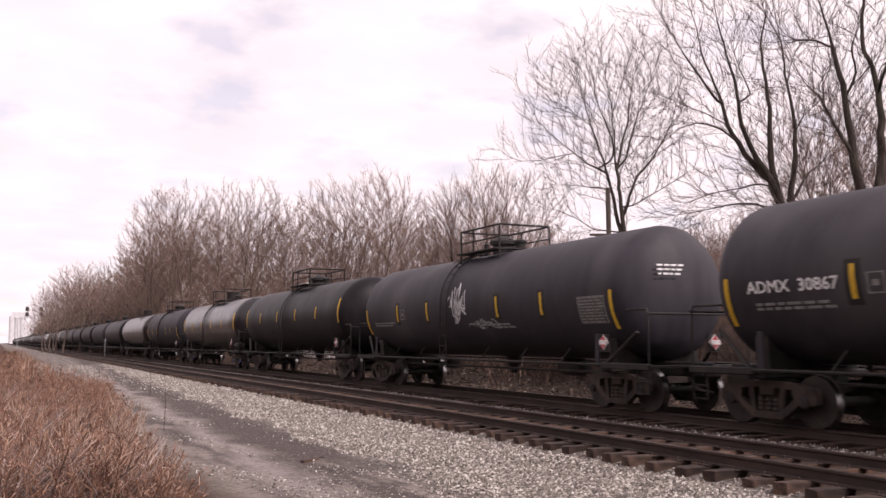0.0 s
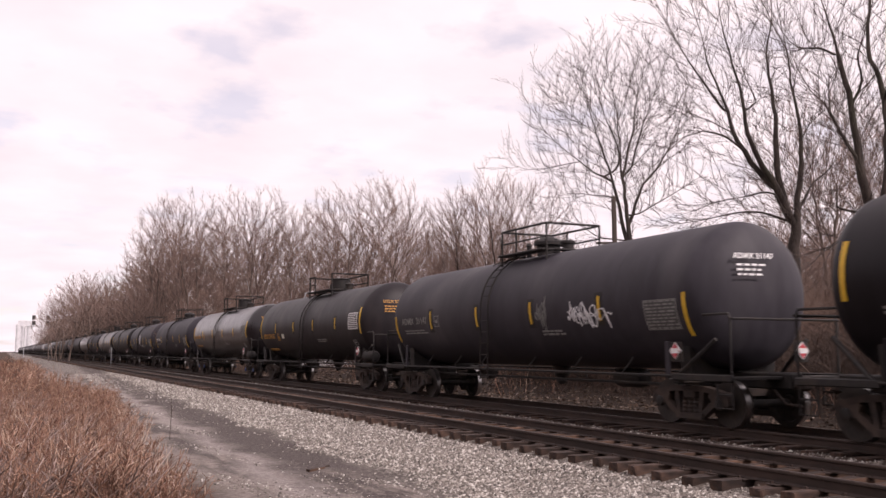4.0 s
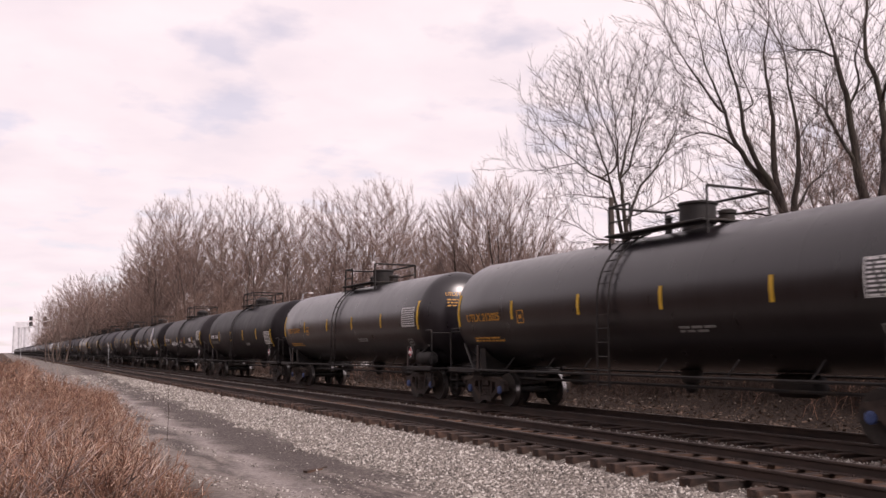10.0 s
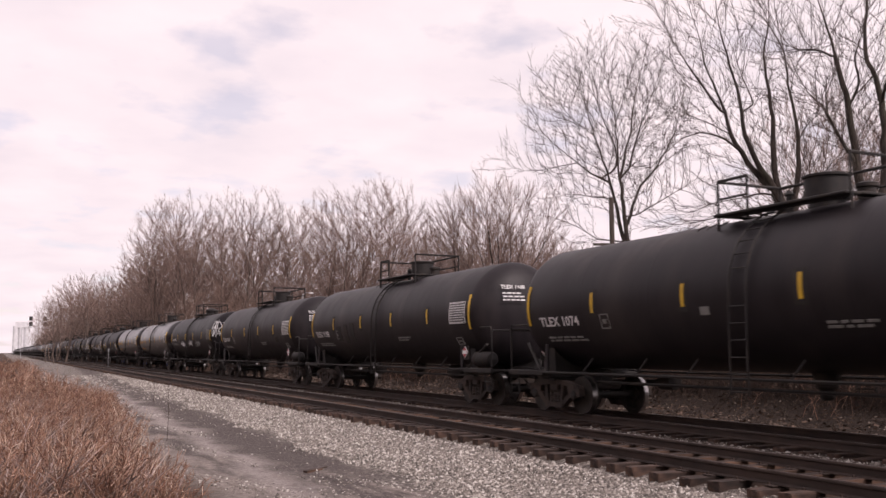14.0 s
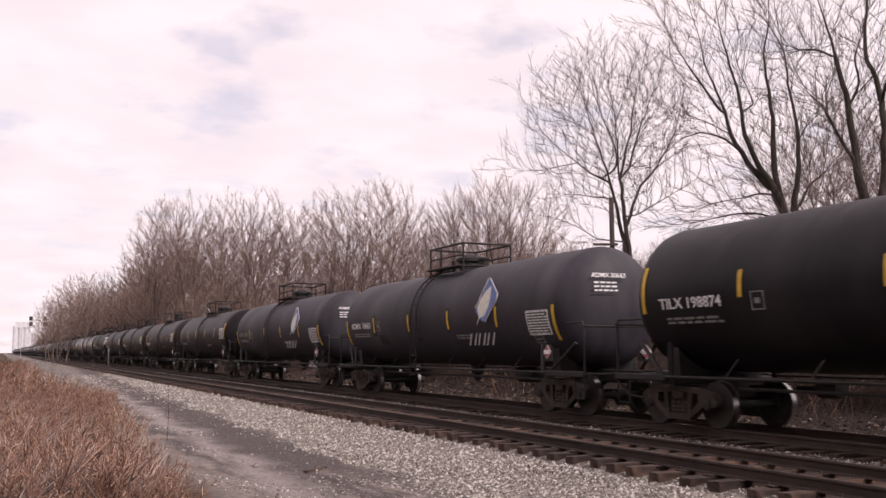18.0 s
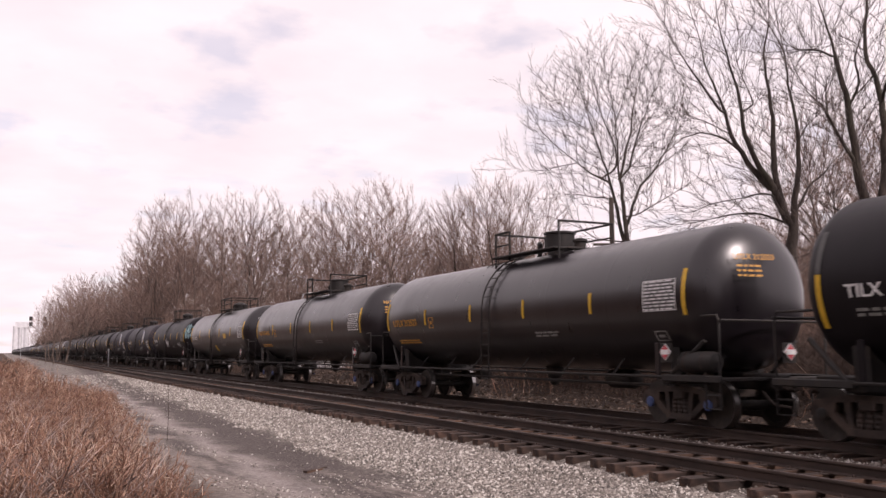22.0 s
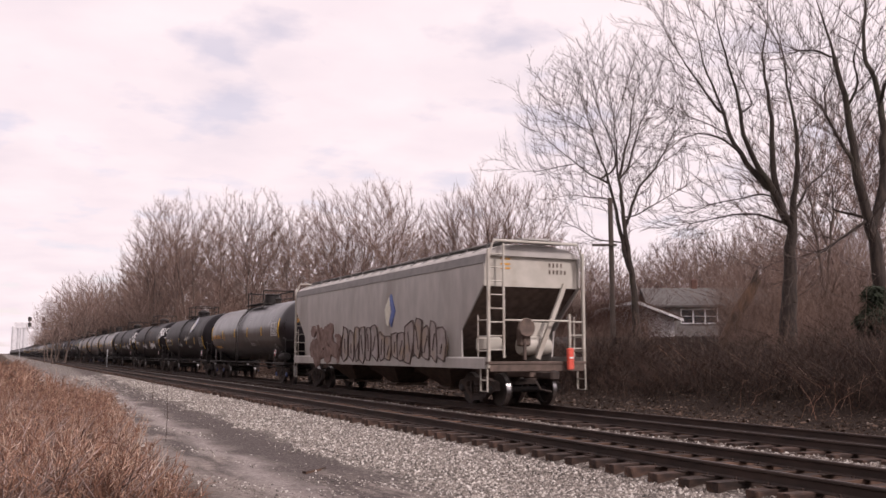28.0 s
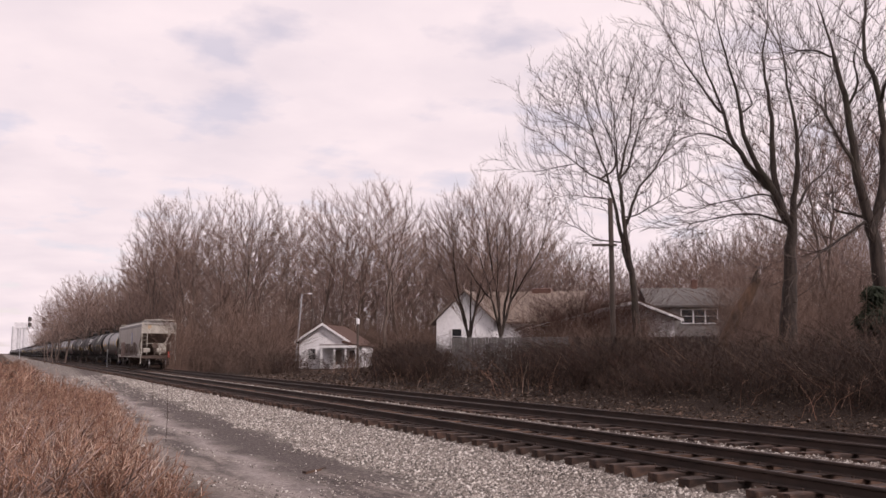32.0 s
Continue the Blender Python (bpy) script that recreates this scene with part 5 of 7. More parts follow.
def branch_out(rng, stems, spots, step, reach, kill, lift, hub, outward, most=11000):
    """Grows a branching skeleton from the stems towards the spots. Gives node places and each node's parent."""
    pos, par = [], []
    for pts in stems:
        p = np.array([tuple(q) for q in pts], float)
        link = -1 if not pos else int(np.argmin(((np.array(pos) - p[0]) ** 2).sum(1)))
        for i in range(len(p)):
            if i == 0 and link >= 0:
                continue
            a = p[i]
            pos.append(a)
            par.append(link)
            link = len(pos) - 1
    pos = np.array(pos)
    rooted = len(pos)
    d2 = np.full(len(spots), 1e9)
    near = np.zeros(len(spots), int)

    def look_at(first):
        nonlocal d2, near
        for lo in range(first, len(pos), 400):
            q = pos[lo:lo + 400]
            e = ((spots[:, None] - q[None]) ** 2).sum(2)
            j = e.argmin(1)
            m = e[np.arange(len(spots)), j]
            better = m < d2
            d2[better], near[better] = m[better], j[better] + lo

    look_at(0)
    for turn in range(110):
        kids = np.bincount([q for q in par if q >= 0], minlength=len(pos))
        keep = (d2 > kill * kill) & (kids[near] < 3)
        spots, d2, near = spots[keep], d2[keep], near[keep]
        live = d2 < reach * reach
        if not live.any() or len(pos) > most:
            break
        # a bough never turns back on itself: only the spots ahead of it draw it on
        who = near[live]
        w = spots[live] - pos[who]
        w /= np.linalg.norm(w, axis=1, keepdims=True)
        onward = pos[who] - pos[np.maximum(np.array(par)[who], 0)]
        onward /= np.linalg.norm(onward, axis=1, keepdims=True) + 1e-9
        ahead = ((w * onward).sum(1) > 0.25) | (who < rooted)
        if not ahead.any():
            break
        way = np.zeros_like(pos)
        np.add.at(way, who[ahead], w[ahead])
        grow = np.unique(who[ahead])
        w = way[grow]
        w /= np.linalg.norm(w, axis=1, keepdims=True) + 1e-9
        pid = np.array(par)[grow]
        back = pos[grow] - pos[np.maximum(pid, 0)]
        back /= np.linalg.norm(back, axis=1, keepdims=True) + 1e-9
        away = pos[grow] - hub
        away /= np.linalg.norm(away, axis=1, keepdims=True) + 1e-9
        w = w + 1.0 * back + outward * away + rng.randn(len(grow), 3) * 0.10 + np.array([0, 0, lift])
        w /= np.linalg.norm(w, axis=1, keepdims=True)
        first = len(pos)
        pos = np.concatenate([pos, pos[grow] + w * step])
        par.extend(grow.tolist())
        look_at(first)
    return pos, np.array(par)


def tree_meshes(name, stems, spots, seed, trunk, step=0.4, reach=3.5, kill=0.5, tip=0.006, twigs=2, twig_len=0.7, lift=0.12, split=0.03, bark="bark", twig="twig_near", least=0.0, taper=1.5, hub=(0, 0, 5.0), outward=0.7, spray=0.42):
    """Trunk and crown meshes: stems are given, the finer boughs grow into the spots, the last twigs fork off the tips."""
    r = np.random.RandomState(seed)
    pos, par = branch_out(r, stems, spots, step, reach, kill, lift, np.array(hub), outward)
    n = len(pos)
    kids = [[] for i in range(n)]
    for i in range(n):
        if par[i] >= 0:
            kids[par[i]].append(i)
    tips = np.zeros(n)
    for i in range(n - 1, -1, -1):
        tips[i] = max(tips[i], 1.0)
        if par[i] >= 0:
            tips[par[i]] += tips[i] if kids[i] else 1.0
    # a bough is as thick as its longest way to a tip asks for, and as the number of its tips allows
    power = math.log(max(tips[0], 3.0)) / math.log(trunk / tip)
    span = np.zeros(n)
    for i in range(n - 1, -1, -1):
        if par[i] >= 0:
            span[par[i]] = max(span[par[i]], span[i] + np.linalg.norm(pos[i] - pos[par[i]]))
    rad = np.minimum(tip + (trunk - tip) * (span / span[0]) ** taper, 1.25 * tip * tips ** (1.0 / power))
    paths = {"wood": ([], []), "fine": ([], [])}

    def piece(kind, ids, k):
        p, q = pos[ids], rad[ids].copy()
        if len(ids) > 1:
            q[0] = min(q[0], q[1] * 1.25)
        t = np.linspace(0, len(ids) - 1, k)
        o = np.arange(len(ids))
        paths[kind][0].append(np.stack([np.interp(t, o, p[:, c]) for c in range(3)], 1))
        paths[kind][1].append(np.interp(t, o, q))

    for i in range(n):
        if par[i] >= 0 and tips[i] == max(tips[c] for c in kids[par[i]]) and i == max(kids[par[i]], key=lambda c: (tips[c], -c)):
            continue
        chain = [int(par[i])] if par[i] >= 0 else []
        j = i
        while True:
            chain.append(j)
            if not kids[j]:
                break
            j = max(kids[j], key=lambda c: (tips[c], -c))
        thick = [q for q in chain if rad[q] > split]
        thin = [q for q in chain if rad[q] <= split]
        if len(thick) > 1:
            for lo in range(0, len(thick) - 1, 7):
                piece("wood", thick[lo:lo + 8], 8)
        if thick and thin:
            thin = [thick[-1]] + thin
        if len(thin) > 1:
            for lo in range(0, len(thin) - 1, 5):
                piece("fine", thin[lo:lo + 6], 4)
    # last twigs, forking off the thin boughs
    thin = np.array([i for i in range(n) if par[i] >= 0 and rad[i] < split * 0.75 and pos[i][2] > 1.0])
    if twigs and len(thin):
        at = np.repeat(thin, twigs)
        d = pos[at] - pos[par[at]]
        d /= np.linalg.norm(d, axis=1, keepdims=True) + 1e-9
        away = pos[at] - np.array(hub)
        away /= np.linalg.norm(away, axis=1, keepdims=True)
        way = d + 0.5 * away + r.randn(len(at), 3) * spray + np.array([0, 0, 0.12])
        way /= np.linalg.norm(way, axis=1, keepdims=True)
        ln = twig_len * (0.4 + 0.8 * r.rand(len(at), 1))
        a = pos[at]
        bend = r.randn(len(at), 3) * 0.05
        tw = np.stack([a, a + way * ln * 0.5 + bend * ln, a + way * ln], 1)
        wide = np.array([1.0, 0.85, 0.55])[None] * tip * np.ones((len(at), 1))
    def gather(groups, mat, mesh_name, smooth):
        vs, fs, off = [], [], 0
        for p, q, sides in groups:
            v, f = strands(p, np.maximum(q, least), sides)
            vs.append(v)
            fs.append(f + off)
            off += len(v)
        return fast_mesh(mesh_name, np.concatenate(vs), np.concatenate(fs), mat, smooth)

    fine = [(paths["fine"][0], np.array(paths["fine"][1]), 3)]
    if twigs and len(thin):
        fine.append((tw, wide, 3))
    return gather([(paths["wood"][0], np.array(paths["wood"][1]), 8)], M[bark], name + "_trunk", True), gather(fine, M[twig], name + "_crown", False)


def stem(rng, pts, step=0.45, wobble=0.05):
    """A smooth line through the points, in short steps."""
    p = np.array([tuple(q) for q in pts], float)
    p = np.concatenate([[2 * p[0] - p[1]], p, [2 * p[-1] - p[-2]]])
    out = []
    for i in range(1, len(p) - 2):
        m = max(2, int(np.linalg.norm(p[i + 1] - p[i]) / step))
        for t in np.arange(m) / m:
            out.append(0.5 * (2 * p[i] + (p[i + 1] - p[i - 1]) * t + (2 * p[i - 1] - 5 * p[i] + 4 * p[i + 1] - p[i + 2]) * t * t + (3 * p[i] - p[i - 1] - 3 * p[i + 1] + p[i + 2]) * t ** 3))
    out.append(p[-2])
    out = np.array(out)
    out[1:] += rng.randn(len(out) - 1, 3) * np.array([wobble, wobble, 0])
    return out


def round_limbs(rng, stems, n, wide, floor):
    """Crown room that follows the limbs: spots scattered round their upper parts."""
    p = np.concatenate(stems)
    p = p[p[:, 2] > floor]
    q = p[rng.randint(0, len(p), n)]
    return q + rng.randn(n, 3) * wide


def make_tree(meshes, x, y, label, scale=1.0, turn=0.0, group="", z=None):
    t = thing("bare_tree", label, "tree", group, Matrix.Translation((x, y, (ground_z(x, y) if z is None else z) - 0.12)) @ Matrix.Rotation(radians(turn), 4, "Z") @ Matrix.Diagonal((scale, scale, scale, 1)))
    part("trunk", meshes[0], None, t)
    part("crown", meshes[1], None, t)
    return t


RIGHT = Vector((math.cos(radians(YAW)), -math.sin(radians(YAW)), 0))     # across the view
DEEP = Vector((math.sin(radians(YAW)), math.cos(radians(YAW)), 0))       # away from the eye


def at_view(across, deep):
    p = RIGHT * across + DEEP * deep
    return p.x, p.y


def flat(pts):
    """Stem points given as (across, up[, deep]) into local x, y, z."""
    return [RIGHT * p[0] + DEEP * (p[2] if len(p) > 2 else 0) + Vector((0, 0, p[1])) for p in pts]


def generic(seed, height=18.0, width=0.30, spots=2400, step=0.48, kill=0.50, tip=0.0095, twigs=4, stems=1, low=0.17):
    """A bare wood tree of that height: a forked trunk under a rounded, uneven crown."""
    r = np.random.RandomState(seed)
    lines, blobs = [], []
    for s in range(stems):
        a = r.rand() * 6.28
        foot = np.array([math.cos(a), math.sin(a), 0]) * (0.25 if stems > 1 else 0.0)
        lean = np.array([math.cos(a), math.sin(a), 0]) * height * (0.05 if stems == 1 else 0.14)
        fork = foot + lean * 0.5 + np.array([0, 0, height * (0.3 + 0.12 * r.rand())])
        lines.append(stem(r, [foot, (foot + fork) / 2 + r.randn(3) * 0.08, fork, fork + lean * 0.4 + np.array([r.randn() * 0.4, r.randn() * 0.4, height * 0.3])], 0.7))
    for k in range(5):
        a = k * 1.2566 + r.rand() * 0.6
        w = width * height
        c = np.array([math.cos(a) * w * 0.42, math.sin(a) * w * 0.42, height * (0.58 + 0.12 * r.randn() * 0.6)])
        blobs.append((c, np.array([w * 0.62, w * 0.62, height * (0.25 + 0.05 * r.rand())])))
    blobs.append((np.array([r.randn() * 0.6, r.randn() * 0.6, height * 0.72]), np.array([width * height * 0.6, width * height * 0.6, height * 0.27])))
    p = crown_points(r, blobs, spots, height * low)
    # bark and twigs here carry distance haze in their colour
    return tree_meshes("tree", lines, p, seed, height * 0.0125, step, 5.0, kill, tip, twigs, 0.75, 0.14, 0.035, "bark_hazed", "twig", taper=2.0, hub=(0, 0, height * 0.26), outward=0.8, spray=0.5)


rng_np = np.random.RandomState(5)


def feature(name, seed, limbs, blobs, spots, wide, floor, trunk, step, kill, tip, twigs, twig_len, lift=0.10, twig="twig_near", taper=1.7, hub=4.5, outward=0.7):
    lines = [stem(rng_np, flat(l), 0.4, 0.025) for l in limbs]
    p = round_limbs(rng_np, lines[1:], spots, wide, floor)
    if blobs:
        c = [(tuple(flat([b[0]])[0]), b[1]) for b in blobs]
        p = np.concatenate([p[:spots // 4], crown_points(rng_np, c, spots, floor)])
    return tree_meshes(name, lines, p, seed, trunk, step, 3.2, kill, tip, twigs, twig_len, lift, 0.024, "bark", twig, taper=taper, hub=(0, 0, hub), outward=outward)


# the round-crowned maple beside the utility pole
maple = feature("maple", 11, [
    [(0, 0), (-0.06, 1.05), (-0.09, 3.03), (-0.22, 4.69), (-0.46, 6.37), (-0.62, 7.92), (-0.73, 9.33), (-0.9, 10.76), (-0.95, 12.2), (-1.01, 13.21), (-1.3, 14.67), (-1.55, 16.28)],
    [(-0.14, 4.69), (-0.68, 6.67, 0.12), (-0.93, 8.24, 0.25), (-1.22, 9.69, 0.38), (-1.38, 10.43, 0.5), (-1.81, 11.76, 0.62), (-2.07, 12.68, 0.75), (-2.54, 14.64, 0.88), (-2.71, 16.46, 1.0)],
    [(-1.28, 9.7), (-2.22, 10.0, -0.25), (-2.97, 10.52, -0.5), (-3.89, 11.17, -0.75), (-4.68, 11.82, -1.0), (-5.24, 12.74, -1.25), (-5.81, 13.65, -1.5)],
    [(-2.14, 12.06), (-2.92, 12.53, -0.4), (-3.59, 13.06, -0.8), (-4.4, 14.03, -1.2), (-5.1, 14.81, -1.6)],
    [(-1.34, 9.9), (-0.98, 10.57, -0.24), (-1.19, 11.66, -0.48), (-1.85, 13.02, -0.72), (-2.33, 14.67, -0.96), (-2.48, 16.31, -1.2)],
    [(-0.77, 10.05), (-0.26, 11.86, 0.4), (0.09, 13.42, 0.8), (0.44, 15.03, 1.2), (1.08, 17.13, 1.6)],
    [(-0.85, 12.78), (-0.5, 14.15, -0.27), (-0.07, 15.67, -0.53), (0.17, 16.74, -0.8)],
    [(-0.46, 9.99), (-0.01, 11.92, -0.6), (0.51, 13.6, -1.2), (1.26, 15.68, -1.8)],
    [(-0.43, 7.63), (0.11, 9.24, 0.28), (1.11, 10.5, 0.56), (2.02, 11.97, 0.84), (2.64, 13.81, 1.12), (2.96, 15.39, 1.4)],
    [(-0.48, 7.77), (0.57, 8.35, -0.33), (1.62, 8.93, -0.67), (2.71, 9.63, -1.0)],
    [(-2.84, 10.56), (-3.81, 10.53, 0.38), (-4.85, 10.34, 0.75), (-5.91, 10.56, 1.12), (-6.46, 11.08, 1.5)],
    [(-0.93, 6.79), (-1.87, 6.81, 0.2), (-2.89, 7.5, 0.4), (-4.19, 8.01, 0.6), (-4.87, 8.47, 0.8)],
    [(-1.16, 8.91), (-2.22, 8.82, -0.5), (-3.4, 8.88, -1.0), (-4.43, 8.6, -1.5)]],
    [((-1.35, 12.3, 0.0), (4.2, 4.0, 4.4))], 5200, (0.7, 0.7, 0.6), 6.0, 0.25, 0.28, 0.29, 0.0058, 2, 0.5, 0.10, taper=1.9, hub=6.5, outward=0.65)
make_tree(maple, *at_view(9.6, 45.0), "tall round-crowned maple, bare, fine grey-brown twigs", z=0.37)

# the many-stemmed tree with a thick trunk
oak = feature("oak", 23, [
    [(0, 0), (-0.08, 0.83), (0.0, 2.53), (0.1, 4.04), (0.19, 5.13), (0.27, 6.0), (0.45, 7.55), (0.59, 8.77), (0.5, 10.34), (0.34, 11.58), (0.21, 12.84), (0.02, 13.99), (-0.17, 15.38), (-0.26, 16.66)],
    [(0.2, 13.07), (-0.21, 13.46, -0.2), (-0.59, 14.14, -0.4), (-1.02, 14.79, -0.6), (-1.49, 15.74, -0.8)],
    [(0.13, 5.78), (-0.12, 7.12, 0.11), (-0.24, 7.92, 0.22), (-0.25, 9.41, 0.33), (-0.22, 10.8, 0.44), (-0.32, 11.98, 0.56), (-0.35, 12.99, 0.67), (-0.07, 14.39, 0.78), (-0.01, 16.1, 0.89), (-0.11, 17.35, 1.0)],
    [(0.02, 6.22), (-0.61, 7.7, -0.1), (-1.17, 8.62, -0.2), (-1.56, 9.48, -0.3), (-1.76, 10.79, -0.4), (-2.1, 12.22, -0.5), (-2.5, 13.43, -0.6), (-2.64, 14.75, -0.7), (-2.8, 16.08, -0.8)],
    [(-0.37, 7.21), (-1.01, 8.01, 0.09), (-1.56, 8.88, 0.18), (-1.9, 9.61, 0.27), (-2.09, 10.54, 0.36), (-2.47, 11.71, 0.44), (-2.79, 12.67, 0.53), (-3.0, 13.91, 0.62), (-3.38, 15.43, 0.71), (-3.54, 16.3, 0.8)],
    [(-2.21, 10.34), (-2.68, 10.72, -0.24), (-3.25, 11.51, -0.48), (-3.86, 12.27, -0.72), (-4.46, 13.12, -0.96), (-5.05, 14.11, -1.2)],
    [(-1.62, 8.99), (-2.44, 9.35, -0.3), (-3.34, 9.51, -0.6), (-4.3, 9.12, -0.9), (-5.12, 8.3, -1.2), (-5.75, 7.66, -1.5)],
    [(-2.12, 9.73), (-3.0, 10.24, 0.4), (-3.69, 10.66, 0.8), (-4.25, 11.05, 1.2)],
    [(0.1, 5.89), (-0.69, 7.16, -0.28), (-1.7, 7.0, -0.56), (-2.82, 6.76, -0.84), (-3.37, 6.57, -1.12), (-3.88, 6.31, -1.4)],
    [(0.14, 6.0), (-0.76, 6.49, 0.35), (-1.75, 6.55, 0.7), (-2.77, 6.33, 1.05), (-4.25, 6.15, 1.4)],
    [(0.43, 6.55), (1.05, 7.51, 0.38), (1.96, 8.3, 0.75), (2.83, 9.18, 1.12), (3.46, 10.38, 1.5)],
    [(0.59, 9.22), (0.86, 9.95, -0.4), (1.32, 10.31, -0.8), (1.65, 11.01, -1.2)],
    [(0.23, 11.24), (0.46, 11.96, -0.25), (0.68, 12.67, -0.5), (1.06, 12.75, -0.75), (1.63, 13.28, -1.0)],
    [(-0.95, 10.45), (-1.05, 11.21, 0.27), (-1.37, 12.21, 0.53), (-1.48, 13.11, 0.8)]],
    None, 5200, (0.85, 0.85, 0.75), 5.0, 0.42, 0.30, 0.30, 0.0058, 2, 0.55, 0.08, taper=2.3, hub=5.0, outward=0.55)
make_tree(oak, *at_view(13.2, 35.0), "thick-trunked bare oak with many rising stems", z=0.47)

# the sinuous tree at the edge of the trees
ash = feature("ash", 31, [
    [(0, 0), (0.05, 0.91), (0.1, 2.42), (0.06, 3.76), (-0.05, 5.01), (-0.17, 5.73), (-0.36, 6.43), (-0.5, 7.1), (-0.56, 7.85), (-0.65, 8.8), (-0.72, 9.64), (-0.92, 10.48), (-1.1, 11.45), (-1.33, 12.47), (-1.62, 13.49), (-1.9, 14.73)],
    [(-0.1, 5.5), (0.32, 6.45, 0.09), (0.5, 7.49, 0.18), (0.57, 8.87, 0.27), (0.59, 9.9, 0.36), (0.49, 10.73, 0.44), (0.31, 11.42, 0.53), (0.23, 12.18, 0.62), (0.44, 13.35, 0.71), (0.42, 14.86, 0.8)],
    [(-0.55, 7.61), (-0.97, 8.17, -0.14), (-1.32, 8.65, -0.28), (-1.62, 9.23, -0.42), (-1.9, 9.53, -0.56), (-2.25, 9.8, -0.7)],
    [(-1.51, 9.48), (-1.55, 10.01, -0.1), (-1.55, 10.52, -0.2)],
    [(-0.19, 5.73), (-0.61, 5.93, 0.23), (-1.16, 6.15, 0.47), (-1.13, 6.49, 0.7)],
    [(-0.26, 5.73), (-1.03, 5.2, -0.2), (-1.75, 4.71, -0.4), (-2.41, 4.37, -0.6)],
    [(-1.09, 11.29), (-1.35, 11.6, 0.15), (-1.72, 11.77, 0.3), (-2.29, 11.84, 0.45), (-2.58, 12.17, 0.6)],
    [(-0.72, 9.64), (-0.47, 10.35, -0.3), (-0.73, 11.06, -0.6), (-0.57, 11.74, -0.9)],
    [(0.42, 9.8), (0.57, 10.72, -0.4), (0.73, 11.97, -0.8)]],
    None, 3000, (0.85, 0.85, 0.75), 4.0, 0.33, 0.30, 0.32, 0.0058, 2, 0.55, 0.06, taper=1.5, hub=4.0, outward=0.6)
make_tree(ash, *at_view(14.75, 31.0), "sinuous bare ash with a pale mossy trunk", z=0.42)

# two slender many-stemmed trees in front of the gabled house
small = feature("small_tree", 41, [
    [(0, 0), (-0.05, 1.6), (-0.1, 2.6), (-0.2, 5.4), (-0.3, 8.6), (-0.4, 11.0)],
    [(-0.1, 2.2), (-0.6, 4.4), (-1.3, 6.8), (-2.0, 9.8)],
    [(-0.1, 2.0), (0.5, 4.2), (1.1, 7.0), (1.5, 10.4)],
    [(0.05, 3.0), (0.5, 5.4, 0.8), (0.6, 8.0, 1.4), (0.5, 11.0, 1.6)],
    [(-0.6, 4.2), (-1.6, 5.6, 0.6), (-2.7, 7.4, 0.9), (-3.3, 9.0, 1.0)],
    [(0.5, 4.2), (1.5, 5.8, -0.6), (2.5, 7.6, -0.9), (3.2, 9.4, -1.0)],
    [(-0.1, 2.6), (-0.4, 5.0, -0.9), (-0.9, 8.0, -1.3), (-1.2, 10.6, -1.4)]],
    None, 2600, (0.65, 0.65, 0.8), 4.2, 0.15, 0.32, 0.30, 0.0072, 3, 0.7, 0.30, "twig", hub=0.5, outward=1.0)
make_tree(small, *at_view(3.9, 60.0), "slender many-stemmed bare tree in front of the gabled house", 1.05, 0, "pair of small trees")
make_tree(small, *at_view(1.75, 61.5), "slender many-stemmed bare tree in front of the gabled house", 0.94, 160, "pair of small trees")

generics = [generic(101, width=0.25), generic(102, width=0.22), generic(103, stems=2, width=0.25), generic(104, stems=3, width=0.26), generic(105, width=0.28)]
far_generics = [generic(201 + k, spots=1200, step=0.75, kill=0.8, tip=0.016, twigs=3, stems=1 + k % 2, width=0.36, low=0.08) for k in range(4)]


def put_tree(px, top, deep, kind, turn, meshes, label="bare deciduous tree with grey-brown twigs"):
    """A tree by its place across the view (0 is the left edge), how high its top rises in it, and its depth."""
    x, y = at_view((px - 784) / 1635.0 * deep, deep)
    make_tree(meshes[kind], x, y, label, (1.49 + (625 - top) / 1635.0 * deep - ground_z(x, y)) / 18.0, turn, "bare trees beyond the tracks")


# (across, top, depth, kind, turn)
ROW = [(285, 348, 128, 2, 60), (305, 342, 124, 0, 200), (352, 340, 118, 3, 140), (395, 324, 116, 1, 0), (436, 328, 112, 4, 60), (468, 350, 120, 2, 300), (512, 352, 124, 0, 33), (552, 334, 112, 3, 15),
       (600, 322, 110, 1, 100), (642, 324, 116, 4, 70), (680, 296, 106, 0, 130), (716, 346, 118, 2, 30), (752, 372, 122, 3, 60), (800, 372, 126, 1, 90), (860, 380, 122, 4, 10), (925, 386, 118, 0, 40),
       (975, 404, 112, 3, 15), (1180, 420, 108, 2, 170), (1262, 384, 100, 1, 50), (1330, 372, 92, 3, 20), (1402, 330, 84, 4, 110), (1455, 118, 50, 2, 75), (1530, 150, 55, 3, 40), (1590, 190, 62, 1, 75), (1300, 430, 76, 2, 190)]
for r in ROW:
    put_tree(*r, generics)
rng = random.Random(77)
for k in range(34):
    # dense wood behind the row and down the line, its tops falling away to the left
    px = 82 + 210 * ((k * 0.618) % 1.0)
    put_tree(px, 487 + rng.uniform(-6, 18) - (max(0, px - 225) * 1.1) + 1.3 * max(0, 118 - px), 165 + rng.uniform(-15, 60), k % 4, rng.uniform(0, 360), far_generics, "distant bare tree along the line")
for k in range(60):
    d = 230 + k * 7.0
    off = rng.uniform(19, 40)
    make_tree(far_generics[k % 4], off, math.sqrt(d * d - off * off), "distant bare tree along the line", rng.uniform(0.85, 1.05), rng.uniform(0, 360), "bare trees beyond the tracks")
